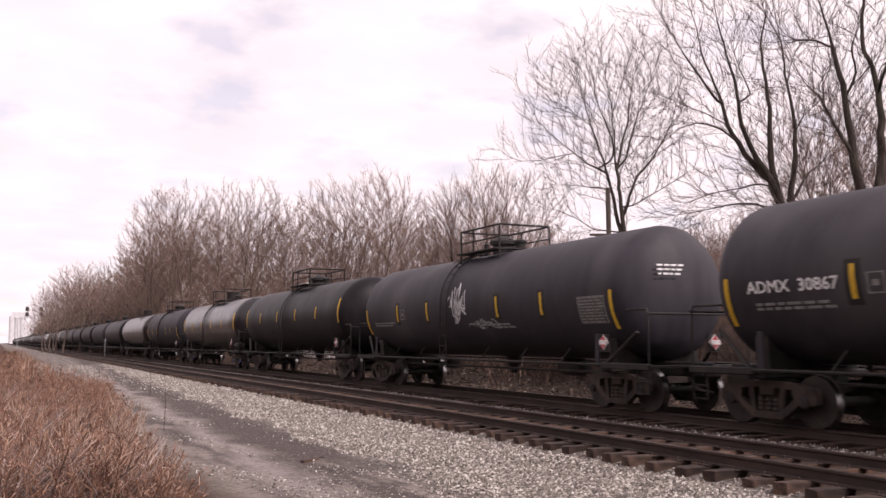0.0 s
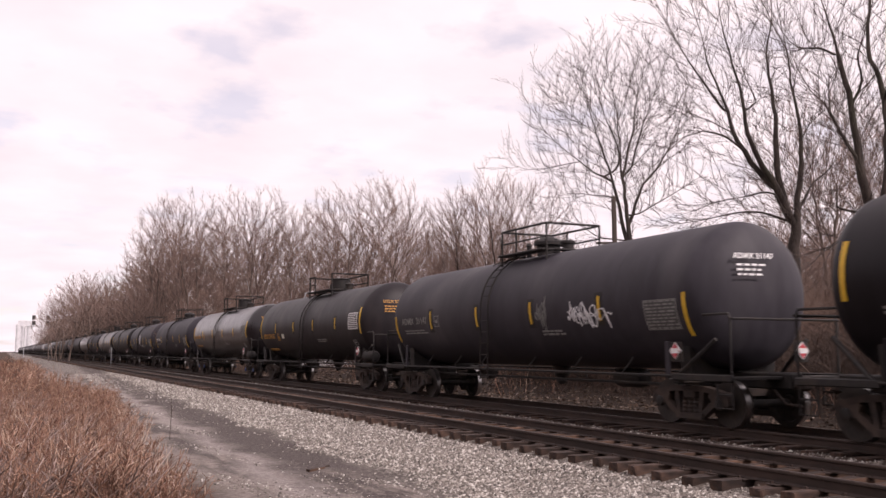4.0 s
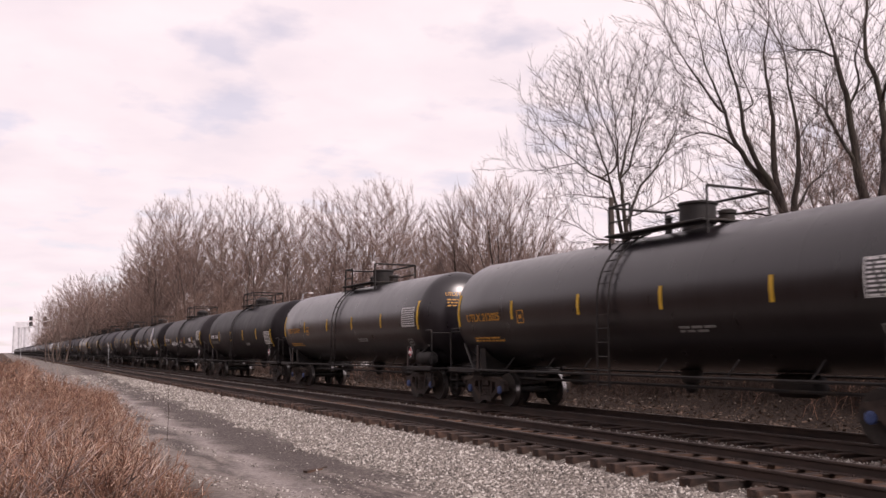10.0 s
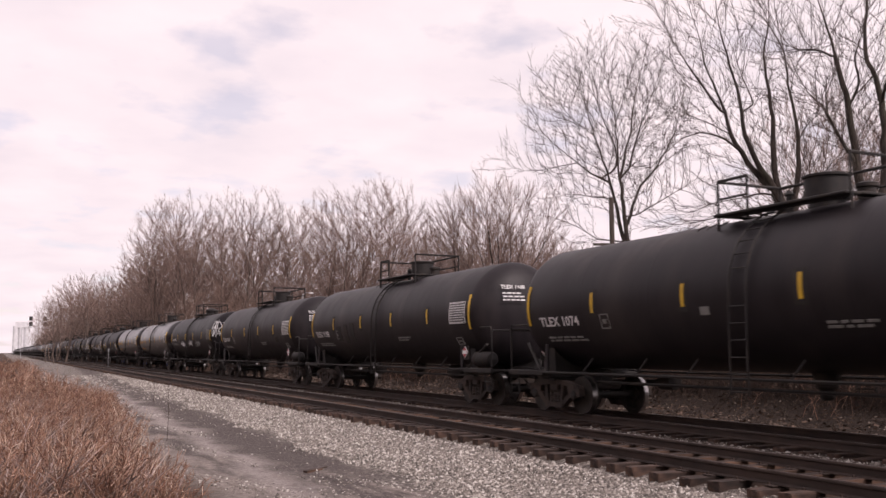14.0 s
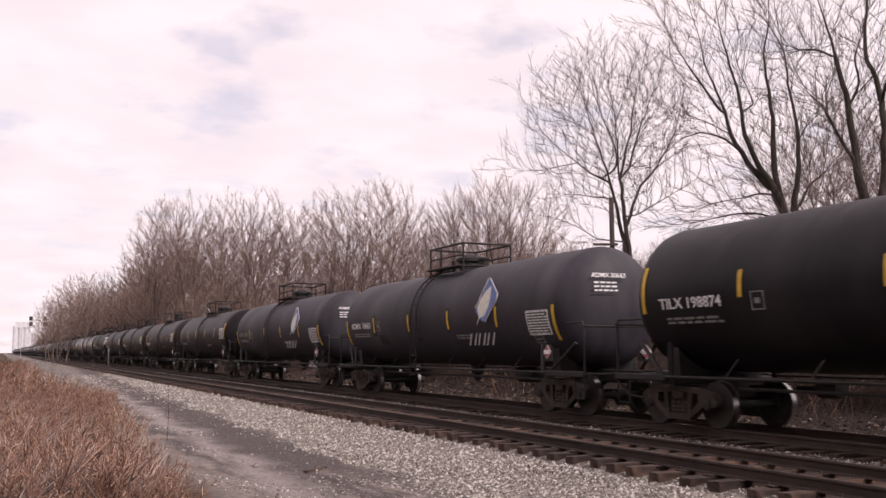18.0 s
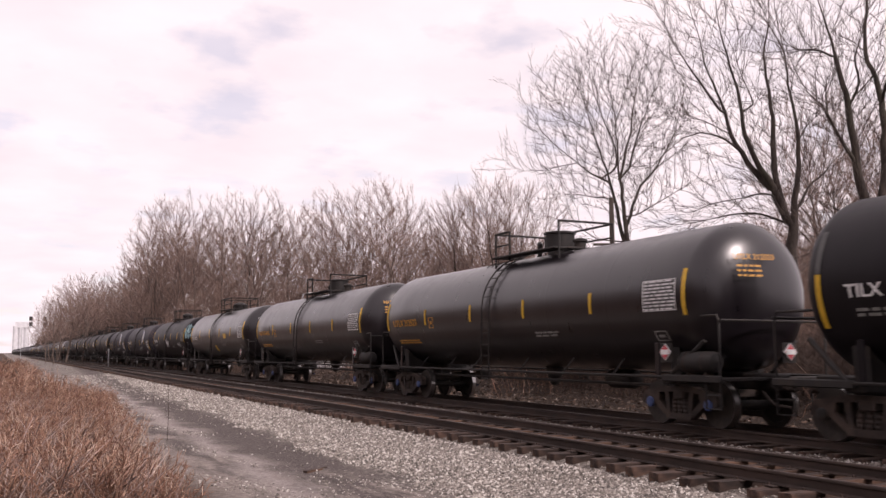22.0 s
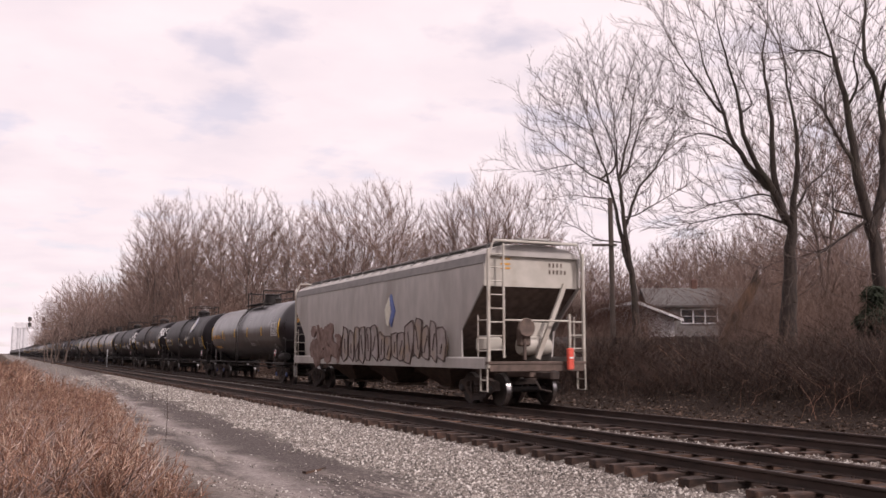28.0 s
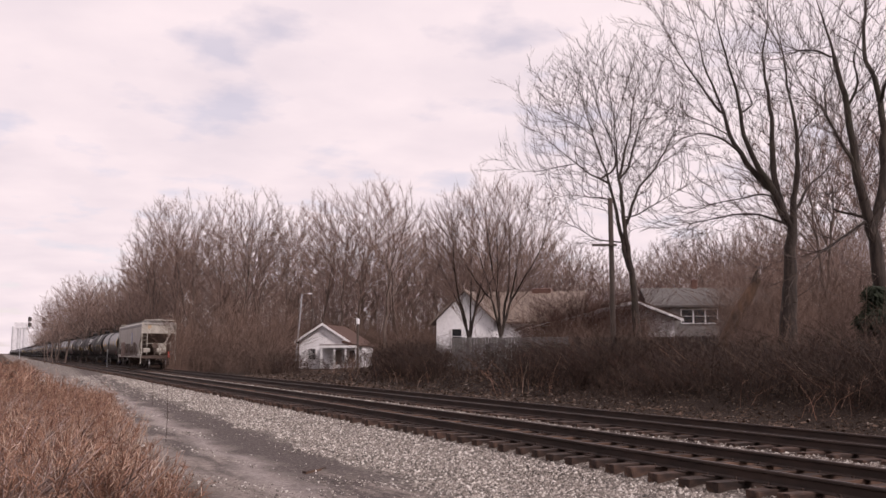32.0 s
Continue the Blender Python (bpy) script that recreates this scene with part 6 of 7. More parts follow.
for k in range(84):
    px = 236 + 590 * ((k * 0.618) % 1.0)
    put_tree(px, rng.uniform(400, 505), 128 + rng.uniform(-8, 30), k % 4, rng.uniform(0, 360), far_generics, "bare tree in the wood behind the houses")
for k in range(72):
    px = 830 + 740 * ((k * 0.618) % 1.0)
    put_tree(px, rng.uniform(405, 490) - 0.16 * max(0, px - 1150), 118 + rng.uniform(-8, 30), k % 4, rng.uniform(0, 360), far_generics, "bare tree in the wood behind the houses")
for k in range(12):
    make_tree(far_generics[k % 4], rng.uniform(-40, -14), 330 + 40 * k, "distant bare tree along the line", rng.uniform(0.8, 1.0), rng.uniform(0, 360), "bare trees beyond the tracks")


def column(x, y):
    """Where a spot stands across the view: 0 is the left edge, 1568 the right one."""
    p = Vector((x, y, 0))
    return 784 + 1635 * p.dot(RIGHT) / max(1.0, p.dot(DEEP))


def thicket(name, label, category, spots, mat, rng, stems, height, lean=0.25, base=0.012, splits=3, patchy=0.0):
    """A stand of thin woody stems with side twigs; spots gives the foot of each clump."""
    p, r, tp, tr = [], [], [], []
    for cx, cy in spots:
        h0 = height * rng.uniform(0.55, 1.15) * (1 + patchy * noise.noise((cx * 0.35, cy * 0.35, 1.0)))
        for s in range(stems):
            x, y = cx + rng.gauss(0, 0.35), cy + rng.gauss(0, 0.35)
            z = ground_z(x, y) - 0.06
            h = h0 * rng.uniform(0.6, 1.1)
            lx, ly = rng.gauss(0, lean) * h, rng.gauss(0, lean) * h
            sag = 0.15 * abs(rng.gauss(0, 0.6))
            pts = [(x + lx * t * t, y + ly * t * t, z + h * (t - sag * t * t)) for t in (0, 0.5, 1.0)]
            p.append(pts)
            r.append([base, base * 0.7, base * 0.3])
            for q in range(splits):
                t = rng.uniform(0.2, 0.92)
                a = (x + lx * t * t, y + ly * t * t, z + h * (t - sag * t * t))
                w = rng.uniform(0.25, 0.6) * h * 0.55
                tp.append([a, (a[0] + lx / h * w * t + rng.gauss(0, 0.55) * w, a[1] + ly / h * w * t + rng.gauss(0, 0.55) * w, a[2] + w * rng.uniform(0.35, 0.95))])
                tr.append([base * 0.55, base * 0.3])
    v, f = strands(p, r, 3)
    v2, f2 = strands(tp, tr, 3)
    v, f = np.concatenate([v, v2]), np.concatenate([f, f2 + len(v)])
    ob = new(name, fast_mesh(name, v, f, mat))
    tagged(ob, label, category, kind="stuff")
    return ob


rng = random.Random(12)
spots = []
while len(spots) < 1700:
    y = rng.uniform(0, 80)
    x = rng.uniform(20.0, 24.6)
    c = column(x, y)
    if not (515 < c < 672 and rng.random() < 0.93) and not (780 < c < 930 and rng.random() < 0.75):
        spots.append((x, y))
thicket("brush", "dense hedge of bare brown brush along the bank", "brush", spots, M["brush"], rng, 9, 1.6, 0.6, 0.008, 7, 0.9)
thicket("rust_vines", "rust-red dead vines tangled through the brush", "brush", [spots[k] for k in range(0, 1700, 7)], M["rust_brush"], rng, 8, 1.5, 0.6, 0.009, 5, 0.9)
spots = [(rng.uniform(18.4, 20.6), rng.uniform(5, 75)) for k in range(330)]
thicket("brambles", "low arching brown brambles at the foot of the bank", "brush", spots, M["brush"], rng, 6, 0.7, 0.7, 0.006, 3, 0.6)
spots = [(rng.uniform(18.4, 21.5), rng.uniform(8, 60)) for k in range(60)]
thicket("dead_stalks", "pale dead stalks leaning out of the brush", "brush", spots, M["grass"], rng, 3, 1.5, 0.5, 0.009, 1, 0.3)
spots = []
while len(spots) < 1100:
    y = rng.uniform(70, 190)
    x = rng.uniform(17.6, 32)
    c = column(x, y)
    if not 505 < c < 700:
        spots.append((x, y))
thicket("scrub", "tall bare scrub under the trees along the line", "brush", spots, M["scrub_dark"], rng, 9, 3.3, 0.62, 0.011, 9, 0.9)
spots = []
while len(spots) < 1700:
    d = rng.uniform(84, 165)
    x, y = at_view(rng.uniform(-480, 800) / 1635 * d, d)
    if d > 108 or not 515 < column(x, y) < 1300:
        spots.append((x, y))
thicket("scrub", "tall grey-brown undergrowth of the wood", "brush", spots, M["scrub_mid"], rng, 7, 8.5, 0.26, 0.014, 8, 0.6)
for k in range(4):
    spots = [(at_view(rng.uniform(6.0 + 1.75 * k, 7.9 + 1.75 * k), rng.uniform(60, 64.6))) for j in range(70)]
    thicket("vine_mass", "rust-brown vines heaped over the low outbuilding", "brush", spots, M["rust_brush"], rng, 8, 4.2 + 0.55 * k, 0.4, 0.011, 7, 0.3)
spots = []
while len(spots) < 420:
    x, y = rng.uniform(23, 38), rng.uniform(18, 62)
    c = column(x, y)
    if 930 < c < 1620 and not 1180 < c < 1290:
        spots.append((x, y))
thicket("scrub", "thin bare saplings in front of the houses", "brush", spots, M["scrub_mid"], rng, 5, 2.9, 0.22, 0.009, 6)
spots = []
while len(spots) < 380:
    d = rng.uniform(36, 66)
    px = rng.uniform(1290, 1600)
    spots.append(at_view((px - 784) / 1635 * d, d))
thicket("scrub", "tall rust-brown saplings under the big trees", "brush", spots, M["scrub_mid"], rng, 6, 5.6, 0.25, 0.009, 9, 0.6)
spots = []
while len(spots) < 300:
    d = rng.uniform(109, 124)
    spots.append(at_view((rng.uniform(540, 800) - 784) / 1635 * d, d))
thicket("scrub", "bare brown thicket behind the cottage", "brush", spots, M["scrub_mid"], rng, 8, 5.8, 0.3, 0.014, 8, 0.6)
spots = [(rng.uniform(17.0, 28), 150 + 460 * rng.random() ** 1.3) for k in range(1100)]
thicket("scrub", "far tall scrub along the line", "brush", spots, M["scrub"], rng, 7, 10.5, 0.15, 0.04, 3, 0.5)


def grass_stand():
    """Dead tall grass on the near side of the path: tangled tufts, with single stalks standing out of them."""
    r = np.random.RandomState(4)

    def stand(tufts, per, ty, edge, tx, low, thick):
        th = (0.55 + 0.6 * r.rand(tufts)) * np.clip(0.42 + (edge - tx) / 1.5, 0.42, 1.05) * low
        tl = r.randn(tufts, 2) * 0.4 + np.array([0.0, -0.05])
        gap = np.array([noise.noise((a * 1.5, b * 0.9, 2.0)) + 0.5 * noise.noise((a * 4.0, b * 2.6, 5.0)) for a, b in zip(tx, ty)])
        th *= np.clip(1.0 + 0.9 * gap, 0.35, 1.35)
        i = np.repeat(np.arange(tufts), np.clip(per * (1.0 + 1.1 * gap), 5, 2 * per).astype(int))
        n = len(i)
        whole = r.rand(n) < 0.16
        h = th[i] * np.where(whole, 0.75 + 0.4 * r.rand(n), 0.22 + 0.3 * r.rand(n))
        up = np.where(whole, 0.0, th[i] * 0.72 * r.rand(n) ** 0.8)
        lean = tl[i] + r.randn(n, 2) * np.where(whole, 0.16, 0.62)[:, None]
        x = tx[i] + r.randn(n) * 0.15 + tl[i, 0] * up
        y = ty[i] + r.randn(n) * 0.18 + tl[i, 1] * up
        p = np.zeros((n, 3, 3))
        for j, t in enumerate((0.0, 0.5, 1.0)):
            wob = r.randn(n, 2) * 0.02 * (j > 0)
            p[:, j, 0] = x + lean[:, 0] * h * t ** 1.2 + wob[:, 0]
            p[:, j, 1] = y + lean[:, 1] * h * t ** 1.2 + wob[:, 1]
            p[:, j, 2] = -0.5 + up + h * (t - 0.12 * t * t * np.clip(np.abs(lean).sum(1), 0, 1.5))
        w = np.array([0.0038, 0.0034, 0.0015])[None] * (0.5 + 0.8 * r.rand(n, 1) + 0.5 * whole[:, None]) * thick
        return strands(p, w, 3)

    def along(n, near, length, bias):
        y = near + length * r.rand(n) ** bias
        edge = 2.12 + 0.075 * (y - 12)
        return y, edge, edge - 0.1 - (2.7 + 0.24 * y) * r.rand(n) ** 0.95

    # plumed plants in clumps: an upright stem with fine side shoots that thicken towards its top
    k = 620
    cy, ce, cx = along(k, 10.4, 28.0, 1.7)
    tall = 0.55 + 0.6 * r.rand(k)
    size = np.clip(3 + 16 * r.rand(k) ** 1.5 - 9 * np.clip((15.5 - cy) / 4, 0, 1) * np.clip((1.0 - cx) / 2, 0, 1), 0, 20).astype(int)
    i = np.repeat(np.arange(k), size)
    n = len(i)
    x, y, edge = cx[i] + r.randn(n) * 0.15, cy[i] + r.randn(n) * 0.22, ce[i]
    thick = (tall[i] - 0.72) / 0.85
    h = (0.72 + 0.34 * r.rand(n)) * np.clip(0.45 + (edge - x) / 1.7, 0.45, 1.0) * np.clip(0.72 + 0.85 * thick, 0.5, 1.25)
    lean = r.randn(n, 2) * 0.16 + 0.22 * np.stack([x - cx[i], y - cy[i]], 1) / 0.2 + (r.randn(k, 2) * 0.12)[i]
    bend = r.randn(n, 2) * 0.10

    def at(i, t):
        return np.stack([x[i] + (lean[i, 0] * t + bend[i, 0] * t * t) * h[i], y[i] + (lean[i, 1] * t + bend[i, 1] * t * t) * h[i], -0.5 + h[i] * t], 1)

    i = np.arange(n)
    v1, f1 = strands(np.stack([at(i, np.full(n, t)) for t in (0.0, 0.5, 1.0)], 1), np.array([0.0062, 0.0052, 0.0022])[None] * (0.7 + 0.6 * r.rand(n, 1)), 3)
    per = 18
    i = np.repeat(np.arange(n), per)
    m = len(i)
    t = 0.28 + 0.72 * r.rand(m) ** 0.7
    a = at(i, t)
    ln = (0.06 + 0.14 * r.rand(m)) * (1.25 - 0.55 * t) * (0.7 + 0.5 * h[i])
    way = np.stack([r.randn(m) * 0.55, r.randn(m) * 0.55, 0.55 + 0.35 * r.randn(m)], 1)
    way /= np.linalg.norm(way, axis=1, keepdims=True)
    v2, f2 = strands(np.stack([a, a + way * ln[:, None]], 1), np.array([0.0042, 0.0022])[None] * (0.7 + 0.7 * r.rand(m, 1)), 3)
    y2 = 36 + 110 * r.rand(900) ** 1.4
    edge2 = 3.4 + 0 * y2
    v3, f3 = stand(900, 14, y2, edge2, edge2 - 0.1 - 16 * r.rand(900), 0.9, 3.0)
    ob = new("dry_grass", fast_mesh("dry_grass", np.concatenate([v1, v2, v3]), np.concatenate([f1, f2 + len(v1), f3 + len(v1) + len(v2)]), M["grass"]))
    tagged(ob, "tall dead russet grass beside the gravel path", "grass", kind="stuff")
    # broken grey stems crossing under the plumes
    n = 6500
    y, edge, x = along(n, 10.3, 24.0, 1.8)
    thick = np.array([noise.noise((a * 0.9, b * 0.8, 9.0)) for a, b in zip(x, y)])
    keep = thick > -0.3 + 0.35 * r.rand(n) + 0.22 * np.clip(x - 0.4, 0, 2)
    x, y, edge = x[keep], y[keep], edge[keep]
    n = len(x)
    h = (0.45 + 0.55 * r.rand(n)) * np.clip(0.45 + (edge - x) / 1.7, 0.45, 1.0)
    lean = np.stack([np.clip(0.2 + 0.5 * r.randn(n), -1.2, 0.2 + 0.5 * np.clip(edge - x, 0, 1.2)), 0.4 * r.randn(n)], 1)
    up = 0.28 * r.rand(n) ** 2
    q = np.stack([np.stack([x + lean[:, 0] * h * t, y + lean[:, 1] * h * t, -0.5 + up + h * (t - 0.2 * t * t)], 1) for t in (0.0, 0.5, 1.0)], 1)
    v, f = strands(q, np.array([0.0076, 0.0068, 0.0032])[None] * (0.6 + 0.8 * r.rand(n, 1)), 3)
    ob = new("grass_stems", fast_mesh("grass_stems", v, f, M["grass_grey"]))
    tagged(ob, "grey-mauve broken stems tangled under the grass plumes", "grass", kind="stuff")
    # single bleached stalks standing out of the tangle
    n = 330
    y = 10.6 + 12 * r.rand(n) ** 1.5
    x = 1.9 + 0.075 * (y - 12) - 4.6 * r.rand(n)
    h = 0.75 + 0.4 * r.rand(n)
    lean = r.randn(n, 2) * 0.22
    q = np.stack([np.stack([x + lean[:, 0] * h * t ** 1.3, y + lean[:, 1] * h * t ** 1.3, -0.5 + h * (t - 0.08 * t * t)], 1) for t in (0, 0.35, 0.7, 1.0)], 1)
    v, f = strands(q, np.array([0.0062, 0.0056, 0.004, 0.002])[None] * (0.6 + 0.6 * r.rand(n, 1)), 3)
    ob = new("grass_stalks", fast_mesh("grass_stalks", v, f, M["grass_stalk"]))
    tagged(ob, "bleached single stalks standing out of the grass", "grass", kind="stuff")
    # fallen leaves caught at its foot
    n = 2600
    y = 11.0 + 8 * r.rand(n) ** 1.4
    x = 2.0 - 3.4 * r.rand(n)
    c = np.stack([x, y, -0.42 + 0.12 * r.rand(n)], 1)
    a = r.randn(n, 3) * 0.05
    b = r.randn(n, 3) * 0.04
    v = np.stack([c + a, c + b, c - a, c - b], 1).reshape(-1, 3)
    ob = new("fallen_leaves", fast_mesh("fallen_leaves", v, np.arange(4 * n).reshape(-1, 4), M["leaf"]))
    tagged(ob, "curled tan fallen leaves at the foot of the grass", "leaves", kind="stuff")


def bank_litter():
    """Fallen leaves and bits strewn over the bank beyond the tracks."""
    r = np.random.RandomState(6)
    n = 45000
    y = 4 + 70 * r.rand(n) ** 1.4
    x = 15.6 + 6.5 * r.rand(n) ** 1.2
    z = np.array([rough_z(a, b) for a, b in zip(x, y)]) + 0.01 + 0.05 * r.rand(n) ** 3
    c = np.stack([x, y, z], 1)
    size = (0.4 + r.rand(n, 1)) * 0.021 * np.clip(0.8 + y[:, None] / 40, 1, 2)
    a, b = r.randn(n, 3) * size, r.randn(n, 3) * size
    a[:, 2] *= 0.5
    b[:, 2] *= 0.5
    v = np.stack([c + a, c + b, c - a, c - b], 1).reshape(-1, 3)
    ob = new("leaf_litter", fast_mesh("leaf_litter", v, np.arange(4 * n).reshape(-1, 4), M["litter"]))
    tagged(ob, "brown fallen leaves strewn over the bank", "leaves", kind="stuff")


def weeds():
    """Single dry weeds standing at the edge of the path."""
    r = random.Random(3)
    for x, y, h in ((3.35, 21.0, 1.25), (5.2, 36.0, 1.1)):
        z = ground_z(x, y) - 0.03
        t = thing("dry_weed", "single dry weed stalk at the edge of the path", "weed", m=Matrix.Translation((x, y, z)))
        part("stem", Geo().tube([(0, 0, 0), (0.02, 0.01, h * 0.5), (0.0, 0.03, h)], [0.007, 0.006, 0.004], 5), M["brush"], t)
        for k in range(6):
            q = h * r.uniform(0.35, 0.95)
            part("side_twig", Geo().tube([(0.01, 0.015, q), (r.gauss(0, 0.07), r.gauss(0, 0.07), q + 0.14)], [0.004, 0.003], 4), M["brush"], t)


grass_stand()
bank_litter()
weeds()


def unseen_wood_screen():
    """An unseen screen in wood colour behind the camera, added to darken the tank sides."""
    r = np.random.RandomState(2)
    n, k = 150, 9
    v, f = [], []
    for i in range(n):
        y = -160 + 460 * i / (n - 1)
        for j in range(k):
            t = j / (k - 1)
            h = (16.5 + 2.5 * math.sin(i * 0.9) + 1.5 * r.randn()) * t
            v.append((-24 - 3 * t * t + r.randn() * 0.8 - 0.00022 * (y - 60) ** 2, y + r.randn() * 0.7, h - 0.8))
    for i in range(n - 1):
        for j in range(k - 1):
            a = i * k + j
            f.append((a, a + k, a + k + 1, a + 1))
    # never in view: it only keeps low sky light off the train
    ob = new("backdrop", fast_mesh("backdrop", v, f, M["scrub"]))
    tagged(ob, "unseen grey-brown screen added behind the camera to block low sky light", "wood", kind="structure")


unseen_wood_screen()

# ---- houses, poles, fence, signals ----


def gable(g, w, d, eave, ridge, over=0.35, thick=0.14, at=0.0):
    """A gabled roof slab: ridge along local y."""
    hw = w / 2 + over
    drop = (ridge - eave) / (w / 2) * over
    g.prism([(-hw, eave - drop), (0, ridge), (hw, eave - drop), (hw, eave - drop + thick), (0, ridge + thick), (-hw, eave - drop + thick)], -d / 2 - over + at, d / 2 + over + at, "y")
    return g


def window_part(house, x, y, z, w, h, axis, mullions=0, name="window"):
    """A framed window on a wall that faces local -y ('y') or -x ('x')."""
    m = Matrix.Translation((x, y, z)) @ (Matrix() if axis == "y" else Matrix.Rotation(radians(-90), 4, "Z"))
    g = Geo()
    t = 0.09
    g.box(0, 0, h / 2, w + t, 0.1, t).box(0, 0, -h / 2, w + t, 0.12, t).box(-w / 2, 0, 0, t, 0.1, h).box(w / 2, 0, 0, t, 0.1, h).box(0, 0, 0, w, 0.07, 0.04)
    for k in range(mullions):
        g.box(-w / 2 + w * (k + 1) / (mullions + 1), 0, 0, 0.12, 0.1, h)
    f = part("window_frame", g, M["trim"], house)
    f.matrix_basis = m
    part("pane", Geo().box(0, 0.03, 0, w, 0.02, h), M["glass"], f)


def cottage():
    """The small white house by the line, with a porch."""
    x, y = at_view(-12.5, 97.0)
    h = thing("cottage", "small white cottage with a sagging gable and open porch", "house", m=Matrix.Translation((x, y, ground_z(x, y))) @ Matrix.Rotation(radians(-YAW - 10), 4, "Z"))
    part("wall", Geo().prism([(-2.6, -0.3), (2.6, -0.3), (2.6, 2.9), (0, 4.5), (-2.6, 2.9)], 0, 8, "y"), M["siding"], h)
    part("roof", gable(Geo(), 5.2, 8, 2.9, 4.5, 0.4, 0.12, 4.0), M["roof_rust"], h)
    g = Geo()
    g.prism([(-3.0, 2.62), (0, 4.5), (3.0, 2.62), (3.0, 2.86), (0, 4.76), (-3.0, 2.86)], -0.46, -0.36, "y")
    part("bargeboard", g, M["trim"], h)
    pr = part("porch_roof", Geo().prism([(2.5, 2.9), (4.3, 2.45), (4.3, 2.3), (2.5, 2.7)], -1.6, 5, "y"), M["roof_rust"], h)
    for px in (0.3, 1.7, 2.9, 4.0):
        part("porch_post", Geo().box(px, -1.5, 1.0, 0.16, 0.16, 2.5), M["trim"], h)
    part("porch_eave", Geo().box(2.1, -1.55, 2.28, 4.2, 0.2, 0.26), M["trim"], h)
    part("porch_roof", Geo().prism([(0.1, 2.36), (4.2, 2.36), (4.2, 2.5), (0.1, 2.5)], -1.6, 0.0, "y"), M["roof_rust"], h)
    part("porch_wall", Geo().box(2.6, -1.5, 0.1, 2.9, 0.12, 0.75), M["siding"], h)
    part("wall", Geo().box(3.2, 2.5, 1.1, 1.9, 4.6, 2.7), M["siding"], h)
    window_part(h, -1.2, -0.02, 1.5, 0.9, 1.2, "y")
    window_part(h, 3.2, 0.15, 1.4, 0.9, 1.1, "y")
    part("door", Geo().box(1.6, -0.03, 0.95, 0.9, 0.08, 2.0), M["roof_dark"], h)


def gabled_house():
    x, y = at_view(3.6, 78.0)
    h = thing("gabled_house", "white bungalow with a broad tan shingled roof", "house", m=Matrix.Translation((x, y, 0.9)) @ Matrix.Rotation(radians(-YAW - 14), 4, "Z"))
    part("wall", Geo().prism([(-4.2, -0.5), (0.8, -0.5), (0.8, 3.4), (-1.7, 5.8), (-4.2, 3.4)], 0, 9, "y"), M["siding"], h)
    part("roof", Geo().prism([(-4.7, 2.95), (-1.7, 5.85), (1.3, 2.95), (1.3, 3.11), (-1.7, 6.02), (-4.7, 3.11)], -0.5, 9.5, "y"), M["roof_tan"], h)
    part("wall", Geo().box(3.4, 5.0, 1.4, 8.2, 6.0, 3.8), M["siding"], h)
    g = Geo()
    g.prism([(1.4, 3.1), (4.9, 5.9), (8.4, 3.1), (8.4, 3.25), (4.9, 6.06), (1.4, 3.25)], -1.5, 8.1, "x")
    part("roof", g, M["roof_tan"], h, "tan shingled main roof")
    part("chimney", Geo().box(4.2, 5.0, 5.9, 1.7, 0.7, 0.8, chamfer=0.03), M["brick"], h, "low red brick chimney")
    window_part(h, 3.4, 1.96, 1.9, 1.0, 1.3, "y")
    window_part(h, 6.0, 1.96, 1.9, 1.0, 1.3, "y")
    window_part(h, -2.4, -0.04, 2.0, 0.9, 1.3, "y")


def long_house():
    x, y = at_view(21.7, 78.0)
    h = thing("long_house", "grey-white house with dark roof and a row of white windows", "house", m=Matrix.Translation((x, y, 0.5)) @ Matrix.Rotation(radians(-YAW - 6), 4, "Z"))
    part("wall", Geo().box(1.0, 4.0, 2.2, 9.6, 8.0, 5.4), M["siding_grey"], h)
    part("roof", Geo().prism([(-0.6, 4.85), (4.0, 6.6), (8.6, 4.85), (8.6, 5.0), (4.0, 6.78), (-0.6, 5.0)], -4.3, 6.3, "x"), M["roof_dark"], h)
    part("chimney", Geo().box(0.4, 4.0, 6.9, 0.5, 0.5, 1.2, chamfer=0.03), M["brick"], h)
    window_part(h, 0.1, -0.05, 4.1, 3.0, 1.2, "y", 2)
    window_part(h, 4.6, -0.05, 4.1, 0.9, 1.2, "y")


def outbuilding():
    """Broad low gable, half buried under vines; local x runs across the view from its ridge."""
    x, y = at_view(13.75, 66.0)
    h = thing("outbuilding", "low white outbuilding with a broad rust-brown gable under vines", "outbuilding", m=Matrix.Translation((x, y, 0.3)) @ Matrix.Rotation(radians(-YAW), 4, "Z"))
    part("wall", Geo().prism([(-7.3, -0.4), (2.9, -0.4), (2.9, 3.65), (0, 4.75), (-7.3, 2.95)], 0, 7, "y"), M["siding"], h)
    part("roof", Geo().prism([(-7.9, 2.92), (0, 4.87), (3.4, 3.55), (3.4, 3.72), (0, 5.05), (-7.9, 3.1)], -0.7, 7.5, "y"), M["roof_rust"], h)
    part("bargeboard", Geo().prism([(-7.9, 2.8), (0, 4.72), (3.4, 3.42), (3.4, 3.6), (0, 4.92), (-7.9, 2.98)], -0.78, -0.72, "y"), M["siding"], h, "peeling white bargeboard")
    window_part(h, 0.6, -0.05, 2.6, 0.9, 1.1, "y")


